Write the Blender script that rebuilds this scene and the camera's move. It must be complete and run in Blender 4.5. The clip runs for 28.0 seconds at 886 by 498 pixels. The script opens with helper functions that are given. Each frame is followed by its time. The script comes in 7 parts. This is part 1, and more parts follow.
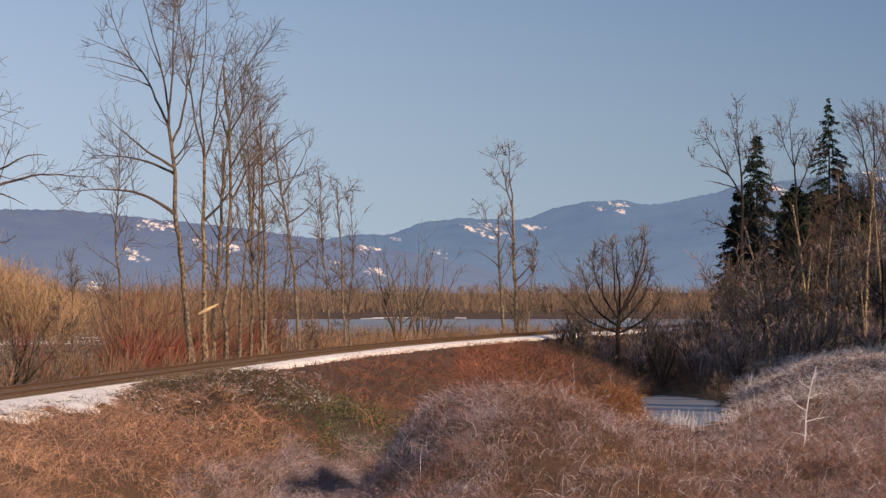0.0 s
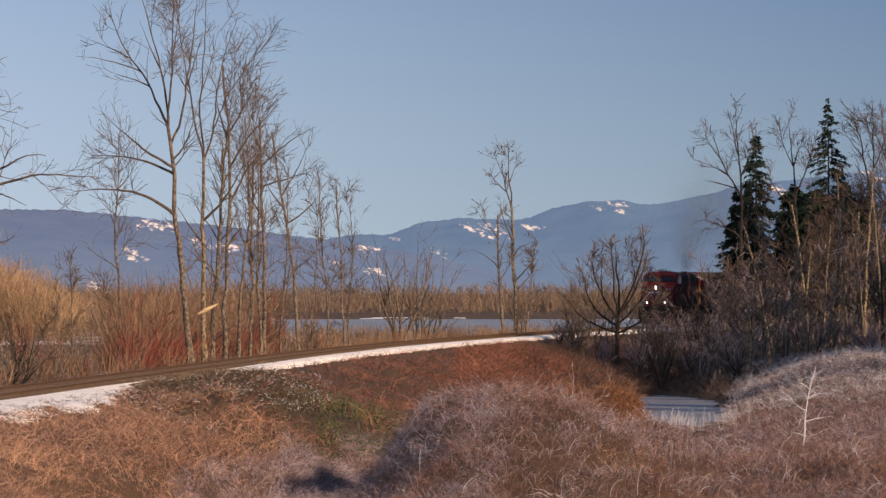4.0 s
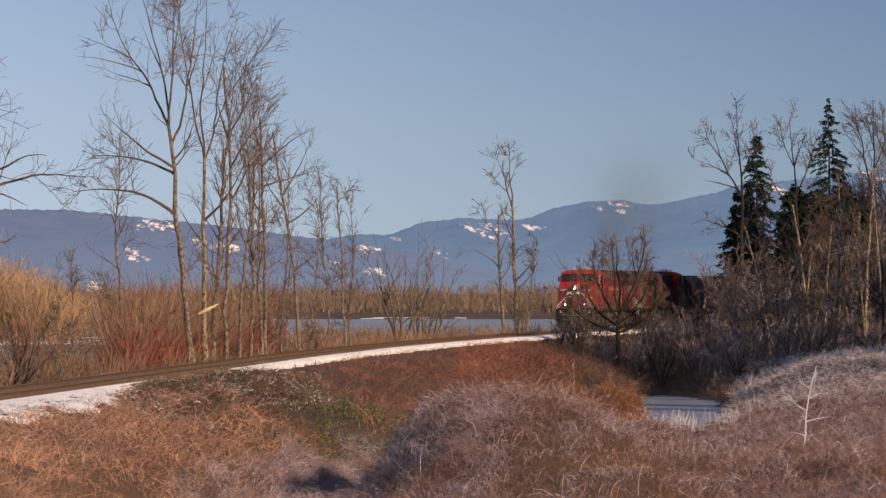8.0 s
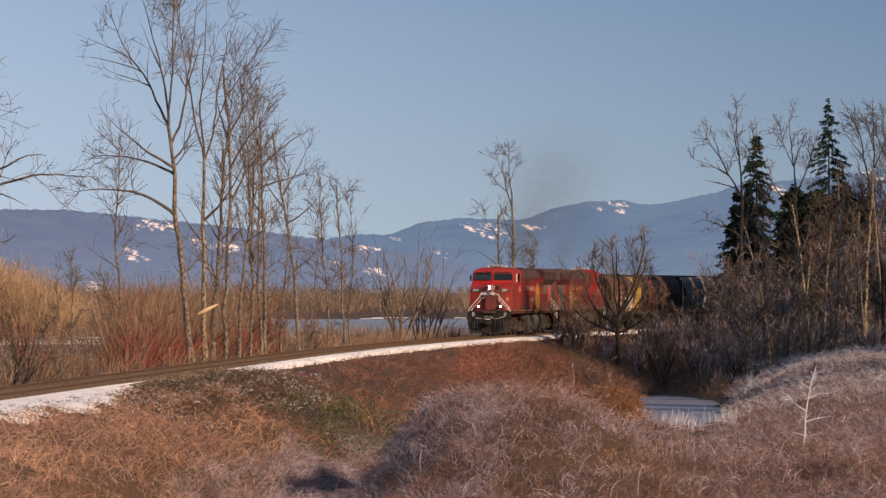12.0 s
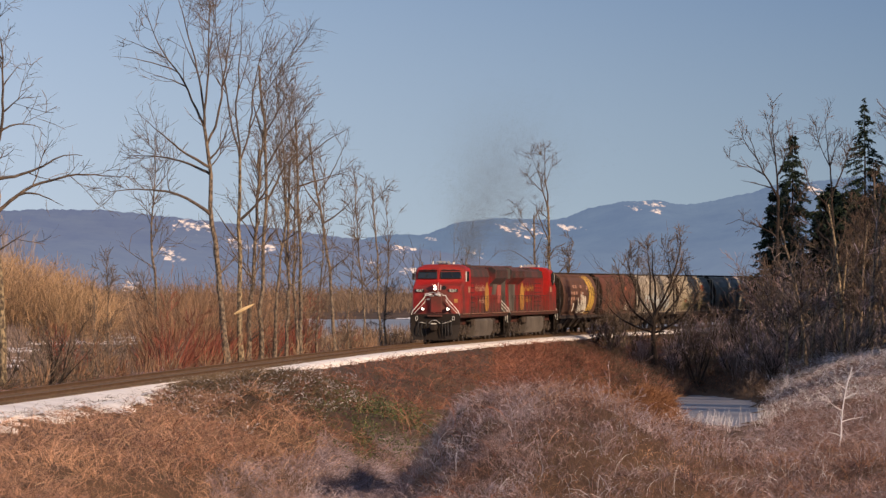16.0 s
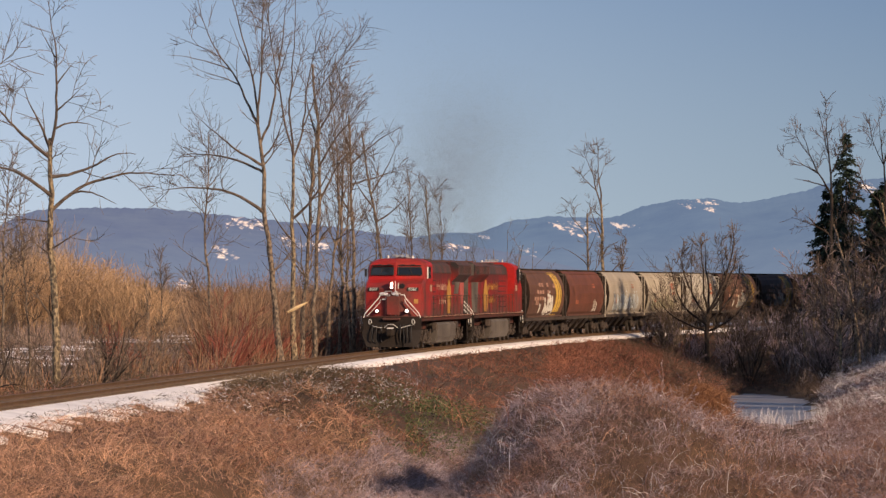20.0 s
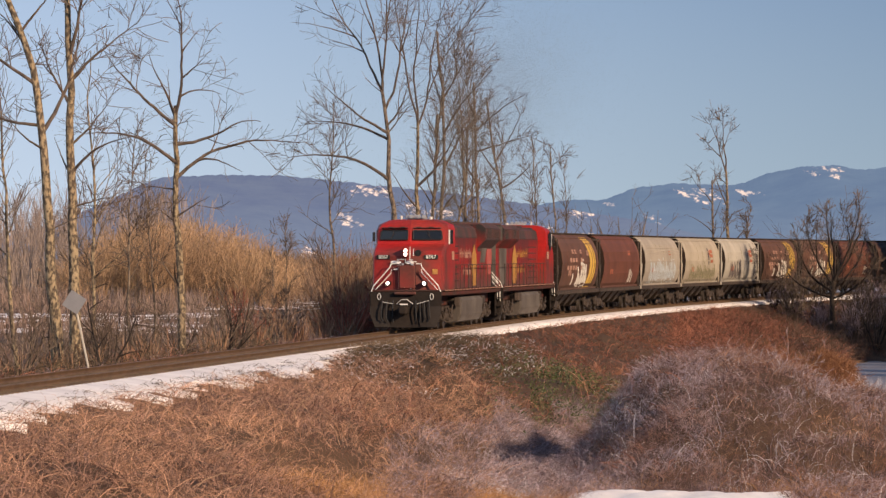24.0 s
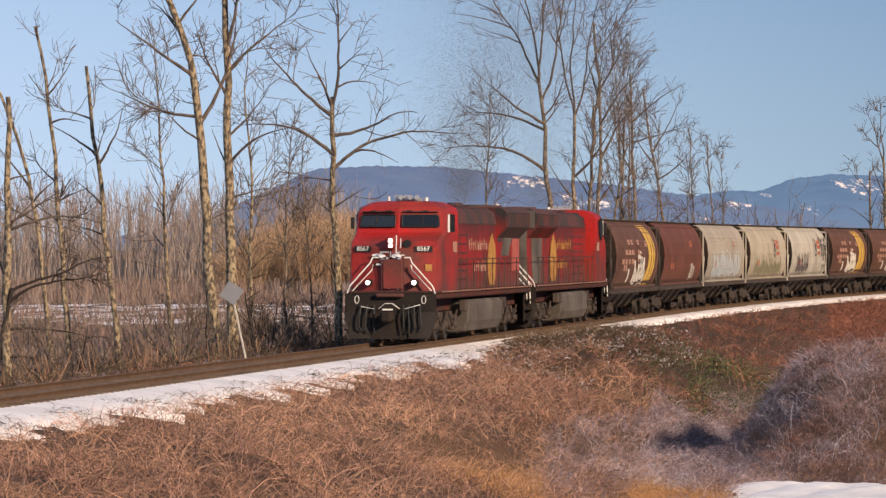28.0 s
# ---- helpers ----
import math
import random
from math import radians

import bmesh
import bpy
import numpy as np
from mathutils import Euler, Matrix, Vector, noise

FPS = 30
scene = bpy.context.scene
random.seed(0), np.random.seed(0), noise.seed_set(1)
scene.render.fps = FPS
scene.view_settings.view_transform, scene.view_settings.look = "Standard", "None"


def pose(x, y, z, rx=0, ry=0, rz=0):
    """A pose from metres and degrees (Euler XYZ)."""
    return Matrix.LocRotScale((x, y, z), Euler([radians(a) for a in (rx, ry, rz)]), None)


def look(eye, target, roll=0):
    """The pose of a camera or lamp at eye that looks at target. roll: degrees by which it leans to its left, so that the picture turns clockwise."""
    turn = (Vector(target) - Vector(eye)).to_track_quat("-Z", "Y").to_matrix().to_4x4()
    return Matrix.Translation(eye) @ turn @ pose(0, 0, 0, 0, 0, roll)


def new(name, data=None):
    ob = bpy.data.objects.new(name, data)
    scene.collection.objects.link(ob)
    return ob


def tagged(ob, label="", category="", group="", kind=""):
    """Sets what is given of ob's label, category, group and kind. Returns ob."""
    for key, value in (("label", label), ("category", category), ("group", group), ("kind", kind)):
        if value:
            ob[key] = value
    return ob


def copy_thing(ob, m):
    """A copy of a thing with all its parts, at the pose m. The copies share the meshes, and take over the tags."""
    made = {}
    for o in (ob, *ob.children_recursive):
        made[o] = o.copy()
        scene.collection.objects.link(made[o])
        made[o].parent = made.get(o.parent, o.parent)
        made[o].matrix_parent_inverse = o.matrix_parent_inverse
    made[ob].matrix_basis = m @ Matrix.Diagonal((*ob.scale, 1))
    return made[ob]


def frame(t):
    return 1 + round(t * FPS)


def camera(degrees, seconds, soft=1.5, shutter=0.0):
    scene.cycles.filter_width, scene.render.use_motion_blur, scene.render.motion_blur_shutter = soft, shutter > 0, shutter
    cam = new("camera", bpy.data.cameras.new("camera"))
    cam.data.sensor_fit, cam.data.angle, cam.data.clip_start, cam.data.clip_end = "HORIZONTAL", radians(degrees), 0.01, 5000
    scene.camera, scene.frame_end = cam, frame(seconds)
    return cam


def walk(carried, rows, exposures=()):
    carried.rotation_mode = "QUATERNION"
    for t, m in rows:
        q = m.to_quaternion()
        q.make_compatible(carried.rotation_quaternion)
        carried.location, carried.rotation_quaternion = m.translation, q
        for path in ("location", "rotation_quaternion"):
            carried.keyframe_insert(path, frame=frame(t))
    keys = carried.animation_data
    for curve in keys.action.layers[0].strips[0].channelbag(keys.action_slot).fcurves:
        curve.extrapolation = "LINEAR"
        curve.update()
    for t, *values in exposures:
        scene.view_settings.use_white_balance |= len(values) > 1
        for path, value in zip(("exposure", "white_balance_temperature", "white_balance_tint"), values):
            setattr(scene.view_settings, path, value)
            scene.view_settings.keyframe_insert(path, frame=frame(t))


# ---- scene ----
# ================= camera: a tripod on a bank, panning left with the train =================
cam = camera(11.62, 28.0, soft=1.4)
EYE, TILT = 3.2, 0.517
PAN = [  # seconds, pan to the left and tilt down, both in thousandths of a radian
    (0.0, 0.0, 0.0), (1.0, -0.17, 0.0), (3.5, -0.2, 0.0), (5.5, 0.0, 0.0), (9.0, 0.0, 0.0), (12.0, -0.08, 0.0), (12.5, -0.12, 0.0),
    (14.5, 0.98, 0.0), (15.0, 3.55, -0.18), (15.5, 6.96, -0.2), (16.0, 8.15, 0.0), (16.5, 8.55, 0.0), (17.0, 9.97, 0.04),
    (17.5, 11.52, 0.18), (18.0, 12.9, 0.25), (18.5, 14.07, 0.38), (19.0, 15.7, 0.4), (19.5, 18.1, 0.4), (20.0, 20.38, 0.4),
    (20.5, 23.2, 0.42), (21.0, 26.3, 1.18), (21.5, 28.7, 3.7), (23.5, 43.92, 7.3), (24.0, 49.0, 7.95), (24.5, 53.41, 9.55),
    (25.0, 57.42, 9.75), (25.5, 64.22, 10.55), (26.0, 68.85, 10.17), (26.5, 73.21, 10.53), (27.0, 77.6, 10.47), (27.5, 81.86, 10.58), (28.0, 84.95, 10.02)]
walk(cam, [(t, pose(0, 0, EYE, 90 + TILT - math.degrees(d / 1000), 0, math.degrees(p / 1000))) for t, p, d in PAN],
     exposures=[(0.0, 0.0, 7000, 17), (12.0, 0.0, 7000, 17), (16.0, 0.02, 7100, 17), (20.0, 0.03, 7150, 17), (24.0, 0.07, 6950, 16), (26.0, 0.09, 6570, 14), (28.0, 0.11, 6480, 13)])

# ================= world and sun =================
SUN_AZ, SUN_EL = 134.0, 22.0     # degrees clockwise from the way the camera first looks, and above the horizon
world = bpy.data.worlds.new("winter_sky")
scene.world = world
world.use_nodes = True
wn = world.node_tree
sky = wn.nodes.new("ShaderNodeTexSky")
sky.sky_type, sky.sun_disc = "NISHITA", False
sky.sun_elevation, sky.sun_rotation = radians(SUN_EL), radians(SUN_AZ)
sky.air_density, sky.dust_density, sky.ozone_density = 1.0, 0.45, 4.2
lift = wn.nodes.new("ShaderNodeVectorMath")   # the valley's haze lies low: the sky above it is that of a higher angle
lift.operation, lift.inputs[1].default_value = "ADD", (0, 0, 0.24)
geo = wn.nodes.new("ShaderNodeTexCoord")
wn.links.new(geo.outputs["Generated"], lift.inputs[0])
wn.links.new(lift.outputs[0], sky.inputs["Vector"])
bg = wn.nodes["Background"]
bg.inputs["Strength"].default_value = 0.115
up_z = wn.nodes.new("ShaderNodeSeparateXYZ")       # winter haze over the valley, thinning upward
wn.links.new(geo.outputs["Generated"], up_z.inputs[0])
thin = wn.nodes.new("ShaderNodeMapRange")
thin.inputs["From Min"].default_value, thin.inputs["From Max"].default_value = 0.0, 0.105
thin.inputs["To Min"].default_value, thin.inputs["To Max"].default_value = 0.92, 0.0
wn.links.new(up_z.outputs["Z"], thin.inputs["Value"])
drift = wn.nodes.new("ShaderNodeMath")            # and thinner down the valley to the right
drift.operation, drift.use_clamp = "MULTIPLY_ADD", True
drift.inputs[1].default_value = -1.5
wn.links.new(up_z.outputs["X"], drift.inputs[0])
wn.links.new(thin.outputs[0], drift.inputs[2])
haze_mix = wn.nodes.new("ShaderNodeMix")
haze_mix.data_type = "RGBA"
tint = wn.nodes.new("ShaderNodeMapRange")
tint.inputs["From Min"].default_value, tint.inputs["From Max"].default_value = -0.26, 0.12
wn.links.new(up_z.outputs["X"], tint.inputs["Value"])
valley = wn.nodes.new("ShaderNodeMix")
valley.data_type = "RGBA"
valley.inputs["A"].default_value, valley.inputs["B"].default_value = (3.9, 5.05, 6.65, 1), (3.2, 4.25, 4.6, 1)
wn.links.new(tint.outputs[0], valley.inputs["Factor"])
wn.links.new(valley.outputs["Result"], haze_mix.inputs["B"])
wn.links.new(drift.outputs[0], haze_mix.inputs["Factor"])
wn.links.new(sky.outputs[0], haze_mix.inputs["A"])
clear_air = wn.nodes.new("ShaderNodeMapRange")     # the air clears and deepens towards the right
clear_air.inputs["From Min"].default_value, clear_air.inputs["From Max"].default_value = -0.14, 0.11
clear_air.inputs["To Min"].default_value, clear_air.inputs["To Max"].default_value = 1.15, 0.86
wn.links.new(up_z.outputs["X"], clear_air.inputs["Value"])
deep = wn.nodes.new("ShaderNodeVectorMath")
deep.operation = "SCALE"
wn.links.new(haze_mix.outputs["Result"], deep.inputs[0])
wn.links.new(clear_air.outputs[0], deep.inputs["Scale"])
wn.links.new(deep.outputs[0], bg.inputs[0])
sun_data = bpy.data.lights.new("sun", "SUN")
sun_data.energy, sun_data.angle, sun_data.color = 5.2, radians(0.6), (1.0, 0.775, 0.54)
sun = new("sun", sun_data)
a, e = radians(SUN_AZ), radians(SUN_EL)
sun_dir = Vector((math.sin(a) * math.cos(e), math.cos(a) * math.cos(e), math.sin(e)))
sun.matrix_basis = look(sun_dir * 100, (0, 0, 0))


# ================= materials =================
def mat(name, col, rough=0.8, metal=0.0, var=0.25, scale=3.0, fine=40.0, bump=0.15, island=0.0, second=None, spec=0.3, rand=0.0, grain=1.0, edge=(0.35, 0.65)):
    """A surface with stains at one scale, grain at another, and fine relief."""
    m = bpy.data.materials.new(name)
    m.use_nodes = True
    nt = m.node_tree
    b = nt.nodes["Principled BSDF"]
    b.inputs["Roughness"].default_value, b.inputs["Metallic"].default_value = rough, metal
    b.inputs["Specular IOR Level"].default_value = spec
    tc = nt.nodes.new("ShaderNodeTexCoord")
    big, small = nt.nodes.new("ShaderNodeTexNoise"), nt.nodes.new("ShaderNodeTexNoise")
    big.inputs["Scale"].default_value, big.inputs["Detail"].default_value = scale, 4
    small.inputs["Scale"].default_value, small.inputs["Detail"].default_value = fine, 3
    along = nt.nodes.new("ShaderNodeMapping")       # grain drawn out up the stem
    along.inputs["Scale"].default_value = (1, 1, grain)
    nt.links.new(tc.outputs["Object"], along.inputs["Vector"])
    for n in (big, small):
        nt.links.new(along.outputs[0], n.inputs["Vector"])
    ramp = nt.nodes.new("ShaderNodeMapRange")
    ramp.inputs["From Min"].default_value, ramp.inputs["From Max"].default_value = edge
    nt.links.new(big.outputs["Fac"], ramp.inputs["Value"])
    mix = nt.nodes.new("ShaderNodeMix")
    mix.data_type = "RGBA"
    other = second or tuple(c * (1 - var) for c in col)
    mix.inputs["A"].default_value, mix.inputs["B"].default_value = (*col, 1), (*other, 1)
    nt.links.new(ramp.outputs[0], mix.inputs["Factor"])
    out = mix.outputs["Result"]
    hsv = nt.nodes.new("ShaderNodeHueSaturation")
    val = nt.nodes.new("ShaderNodeMapRange")
    val.inputs["To Min"].default_value, val.inputs["To Max"].default_value = 1 - var, 1 + var
    nt.links.new(small.outputs["Fac"], val.inputs["Value"])
    value = val.outputs[0]
    if island or rand:
        pick = nt.nodes.new("ShaderNodeNewGeometry" if island else "ShaderNodeObjectInfo")
        r2 = nt.nodes.new("ShaderNodeMapRange")
        k = island or rand
        r2.inputs["To Min"].default_value, r2.inputs["To Max"].default_value = 1 - k, 1 + k
        nt.links.new(pick.outputs["Random Per Island" if island else "Random"], r2.inputs["Value"])
        mul = nt.nodes.new("ShaderNodeMath")
        mul.operation = "MULTIPLY"
        nt.links.new(value, mul.inputs[0])
        nt.links.new(r2.outputs[0], mul.inputs[1])
        value = mul.outputs[0]
    nt.links.new(value, hsv.inputs["Value"])
    nt.links.new(out, hsv.inputs["Color"])
    nt.links.new(hsv.outputs[0], b.inputs["Base Color"])
    if bump:
        bp = nt.nodes.new("ShaderNodeBump")
        bp.inputs["Strength"].default_value = bump
        bp.inputs["Distance"].default_value = 0.02
        nt.links.new(small.outputs["Fac"], bp.inputs["Height"])
        nt.links.new(bp.outputs[0], b.inputs["Normal"])
    return m


RED = mat("engine_red", (0.39, 0.019, 0.018), 0.5, 0, 0.28, 0.6, 7, 0.05, second=(0.12, 0.036, 0.029), spec=0.2)
GRIME = mat("grimy_frame", (0.075, 0.056, 0.045), 0.75, 0, 0.35, 1.5, 20, 0.1, second=(0.035, 0.027, 0.023))
TANK = mat("tank_grey", (0.14, 0.122, 0.105), 0.65, 0, 0.3, 0.7, 10, 0.08, second=(0.075, 0.063, 0.054))
BLACK = mat("black_paint", (0.018, 0.018, 0.02), 0.6, 0, 0.2, 2, 25, 0.05)
SOOT = mat("sooty_roof", (0.10, 0.04, 0.04), 0.8, 0, 0.4, 0.8, 12, 0.1, second=(0.04, 0.035, 0.035))
RAILING = mat("white_railing_paint", (0.75, 0.74, 0.7), 0.5, 0, 0.1, 4, 40, 0.0)
SILVER = mat("silver_paint", (0.5, 0.5, 0.5), 0.4, 0.5, 0.15, 4, 30, 0.05)
SILL = mat("grimy_red_sill", (0.085, 0.028, 0.023), 0.75, 0, 0.3, 0.9, 9, 0.05, second=(0.05, 0.03, 0.025), spec=0.15)
# wagon-end brown, darkened to stand for shade between the wagons
BULKHEAD = mat("shaded_brown_bulkhead", (0.035, 0.022, 0.017), 0.8, 0, 0.3, 1.0, 10, 0.1, second=(0.02, 0.015, 0.013), spec=0.1)
PLOUGH = mat("dirty_black_plough", (0.018, 0.015, 0.014), 0.8, 0, 0.3, 1.5, 10, 0.1, second=(0.028, 0.021, 0.017), spec=0.15)
GOLD = mat("gold_lettering", (0.46, 0.25, 0.055), 0.55, 0, 0.25, 3, 20, 0.0, second=(0.33, 0.14, 0.05))
PALE = mat("faded_lettering", (0.46, 0.26, 0.19), 0.6, 0, 0.25, 3, 20, 0.0)
PINK = mat("faded_red_panel", (0.40, 0.10, 0.085), 0.6, 0, 0.2, 2, 20, 0.05)
BROWN = mat("hopper_brown", (0.132, 0.064, 0.043), 0.65, 0, 0.25, 0.8, 10, 0.06, second=(0.09, 0.046, 0.033), spec=0.35)
RUSTRED = mat("hopper_oxide_red", (0.16, 0.058, 0.038), 0.65, 0, 0.22, 0.7, 10, 0.06, second=(0.11, 0.042, 0.03), spec=0.35)
GREYWHITE = mat("hopper_pale_grey", (0.43, 0.38, 0.315), 0.65, 0, 0.2, 0.5, 8, 0.06, second=(0.33, 0.29, 0.24), spec=0.3, rand=0.1)
CREAM = mat("hopper_cream", (0.45, 0.395, 0.31), 0.65, 0, 0.18, 0.5, 8, 0.06, second=(0.33, 0.285, 0.22), spec=0.3)
OFFWHITE = mat("hopper_off_white", (0.50, 0.465, 0.40), 0.65, 0, 0.18, 0.5, 8, 0.06, second=(0.36, 0.33, 0.28), spec=0.3)
MILDEW = mat("greenish_stain", (0.26, 0.24, 0.14), 0.8, 0, 0.3, 2, 12, 0.0)
PALEBLUE = mat("pale_blue_graffiti_paint", (0.55, 0.62, 0.66), 0.6, 0, 0.2, 2, 12, 0.0)
PLATE = mat("mud_brown_plough_plate", (0.036, 0.03, 0.027), 0.8, 0, 0.3, 1.2, 10, 0.1, second=(0.028, 0.023, 0.021), spec=0.15)
YELLOW = mat("faded_yellow_paint", (0.68, 0.43, 0.09), 0.6, 0, 0.25, 1.5, 12, 0.0)
GRAFFITI = mat("white_graffiti_paint", (0.72, 0.68, 0.6), 0.6, 0, 0.2, 2, 12, 0.0)
SPRAY = mat("dark_graffiti_paint", (0.09, 0.07, 0.08), 0.6, 0, 0.3, 3, 12, 0.0)
ORANGE = mat("orange_stencil_paint", (0.42, 0.13, 0.07), 0.6, 0, 0.2, 3, 12, 0.0)
TREAD = mat("worn_steel_wheel", (0.10, 0.085, 0.075), 0.5, 0.6, 0.3, 3, 20, 0.1)
RAILSTEEL = mat("rusty_rail", (0.18, 0.11, 0.065), 0.55, 0.4, 0.3, 2, 20, 0.1)
TIE = mat("weathered_sleeper", (0.15, 0.10, 0.062), 0.9, 0, 0.3, 3, 20, 0.3, rand=0.3)
BALLAST = mat("brown_ballast", (0.175, 0.117, 0.069), 0.95, 0, 0.35, 1.2, 30, 0.6, second=(0.125, 0.086, 0.053))
BARK = mat("grey_brown_bark", (0.235, 0.18, 0.132), 0.95, 0, 0.5, 10, 26, 0.9, second=(0.075, 0.06, 0.05), grain=0.55, edge=(0.43, 0.57))
TWIG = mat("twig_bark", (0.14, 0.103, 0.079), 0.95, 0, 0.2, 2, 20, 0.0, island=0.35)
MOSSY = mat("mossy_bark", (0.33, 0.256, 0.162), 0.95, 0, 0.5, 10, 26, 1.0, second=(0.085, 0.066, 0.05), grain=0.55, edge=(0.43, 0.57))
LIMB = mat("dark_limb_bark", (0.145, 0.11, 0.088), 0.95, 0, 0.4, 5.0, 20, 0.6, second=(0.06, 0.047, 0.04), grain=0.5)
# darker bark and twigs; in the thicket their tone also carries its shade
DARKBARK = mat("dark_bark", (0.038, 0.029, 0.025), 0.95, 0, 0.3, 1.5, 18, 0.5)
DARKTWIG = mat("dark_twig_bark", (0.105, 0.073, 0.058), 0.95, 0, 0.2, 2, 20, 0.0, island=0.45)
SPLIT = mat("fresh_split_wood", (0.75, 0.55, 0.3), 0.8, 0, 0.15, 5, 40, 0.1)
NEEDLES = mat("fir_needles", (0.016, 0.032, 0.02), 0.8, 0, 0.3, 1, 15, 0.0, island=0.45)
CANE_TAN = mat("dry_tan_canes", (0.43, 0.25, 0.165), 0.85, 0, 0.2, 0.25, 12, 0.0, island=0.75, second=(0.23, 0.13, 0.1))
CANE_RED = mat("red_brown_canes", (0.27, 0.11, 0.07), 0.85, 0, 0.2, 0.22, 12, 0.0, island=0.75, second=(0.12, 0.052, 0.04))
CANE_FROST = mat("frosted_canes", (0.36, 0.30, 0.345), 0.8, 0, 0.2, 0.5, 12, 0.0, island=0.7, second=(0.20, 0.115, 0.09))
CANE_WHITE = mat("hoar_frost_twigs", (0.6, 0.58, 0.62), 0.7, 0, 0.15, 0.4, 12, 0.0, island=0.4)
CANE_PALE = mat("bleached_canes", (0.50, 0.33, 0.22), 0.8, 0, 0.2, 0.4, 12, 0.0, island=0.3)
WINECANE = mat("purple_brown_canes", (0.19, 0.112, 0.1), 0.85, 0, 0.2, 0.3, 12, 0.0, island=0.7, second=(0.08, 0.045, 0.04))
DIMTWIG = mat("grey_lilac_twigs", (0.18, 0.15, 0.148), 0.95, 0, 0.2, 2, 20, 0.0, island=0.6)
RUSTCANE = mat("rusty_orange_canes", (0.275, 0.13, 0.068), 0.85, 0, 0.2, 0.4, 12, 0.0, island=0.5)
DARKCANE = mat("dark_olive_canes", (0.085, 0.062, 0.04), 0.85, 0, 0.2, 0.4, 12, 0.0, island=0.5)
DRYGRASS = mat("dry_golden_grass", (0.47, 0.25, 0.11), 0.85, 0, 0.2, 0.4, 12, 0.0, island=0.4)
OSIER = mat("red_osier_stems", (0.27, 0.068, 0.045), 0.8, 0, 0.2, 0.4, 12, 0.0, island=0.45, second=(0.12, 0.055, 0.042))
WILLOW = mat("golden_willow_stems", (0.37, 0.245, 0.145), 0.85, 0, 0.2, 0.1, 8, 0.0, island=0.5, second=(0.30, 0.19, 0.115))
SCRUB = mat("grey_brown_scrub", (0.27, 0.17, 0.11), 0.9, 0, 0.2, 0.15, 8, 0.0, island=0.5, second=(0.20, 0.11, 0.065))
LEFTWOOD = mat("pale_bare_woods", (0.30, 0.24, 0.21), 0.9, 0, 0.2, 0.02, 2, 0.0, island=0.45)
FARWOOD = mat("far_brown_woods", (0.215, 0.15, 0.108), 0.9, 0, 0.2, 0.02, 2, 0.0, island=0.4)
GREEN = mat("ivy_leaves", (0.075, 0.095, 0.03), 0.55, 0, 0.3, 1, 12, 0.0, island=0.7, spec=0.4)
SNOW = mat("old_snow", (0.85, 0.82, 0.82), 0.7, 0, 0.08, 0.8, 6, 0.5, second=(0.68, 0.65, 0.66))
ICE = mat("frozen_pond_ice", (0.17, 0.17, 0.2), 0.45, 0, 0.2, 0.3, 3, 0.1, second=(0.25, 0.25, 0.28))
WATER = mat("river_water", (0.27, 0.28, 0.30), 0.4, 0, 0.15, 0.05, 0.6, 0.2, second=(0.20, 0.215, 0.24), spec=0.4)
SIGNBACK = mat("sign_back_metal", (0.26, 0.26, 0.27), 0.5, 0.3, 0.1, 3, 20, 0.0)
POST = mat("weathered_post", (0.5, 0.46, 0.4), 0.8, 0, 0.2, 3, 20, 0.1)


def lamp_mat(name, col, power):
    m = mat(name, col, 0.3, 0, 0.0, 1, 1, 0.0)
    b = m.node_tree.nodes["Principled BSDF"]
    b.inputs["Emission Color"].default_value, b.inputs["Emission Strength"].default_value = (*col, 1), power
    return m


def road_dirt(material, low, high, dirt, strength, soot=0.0):
    """Dust thrown up from the track over the lower panels, and soot in streaks run down from the roof."""
    nt = material.node_tree
    b = nt.nodes["Principled BSDF"]
    src = b.inputs["Base Color"].links[0].from_socket
    tc, sep = nt.nodes.new("ShaderNodeTexCoord"), nt.nodes.new("ShaderNodeSeparateXYZ")
    nt.links.new(tc.outputs["Object"], sep.inputs[0])
    stretch = nt.nodes.new("ShaderNodeMapping")
    stretch.inputs["Scale"].default_value = (1.0, 1.6, 0.35)
    nt.links.new(tc.outputs["Object"], stretch.inputs["Vector"])
    n = nt.nodes.new("ShaderNodeTexNoise")
    n.inputs["Scale"].default_value, n.inputs["Detail"].default_value = 1.3, 5
    nt.links.new(stretch.outputs[0], n.inputs["Vector"])
    for lo, hi, colour, k in ((high, low, dirt, strength), (3.3, 4.5, (0.028, 0.024, 0.024), soot)):
        if not k:
            continue
        mr = nt.nodes.new("ShaderNodeMapRange")
        mr.inputs["From Min"].default_value, mr.inputs["From Max"].default_value = lo, hi
        nt.links.new(sep.outputs["Z"], mr.inputs["Value"])
        mul = nt.nodes.new("ShaderNodeMath")
        mul.operation = "MULTIPLY"
        nt.links.new(mr.outputs[0], mul.inputs[0])
        nt.links.new(n.outputs["Fac"], mul.inputs[1])
        gain = nt.nodes.new("ShaderNodeMath")
        gain.operation, gain.use_clamp = "MULTIPLY", True
        gain.inputs[1].default_value = k
        nt.links.new(mul.outputs[0], gain.inputs[0])
        mx = nt.nodes.new("ShaderNodeMix")
        mx.data_type = "RGBA"
        mx.inputs["B"].default_value = (*dirt, 1) if colour is dirt else (*colour, 1)
        nt.links.new(gain.outputs[0], mx.inputs["Factor"])
        nt.links.new(src, mx.inputs["A"])
        src = mx.outputs["Result"]
    nt.links.new(src, b.inputs["Base Color"])


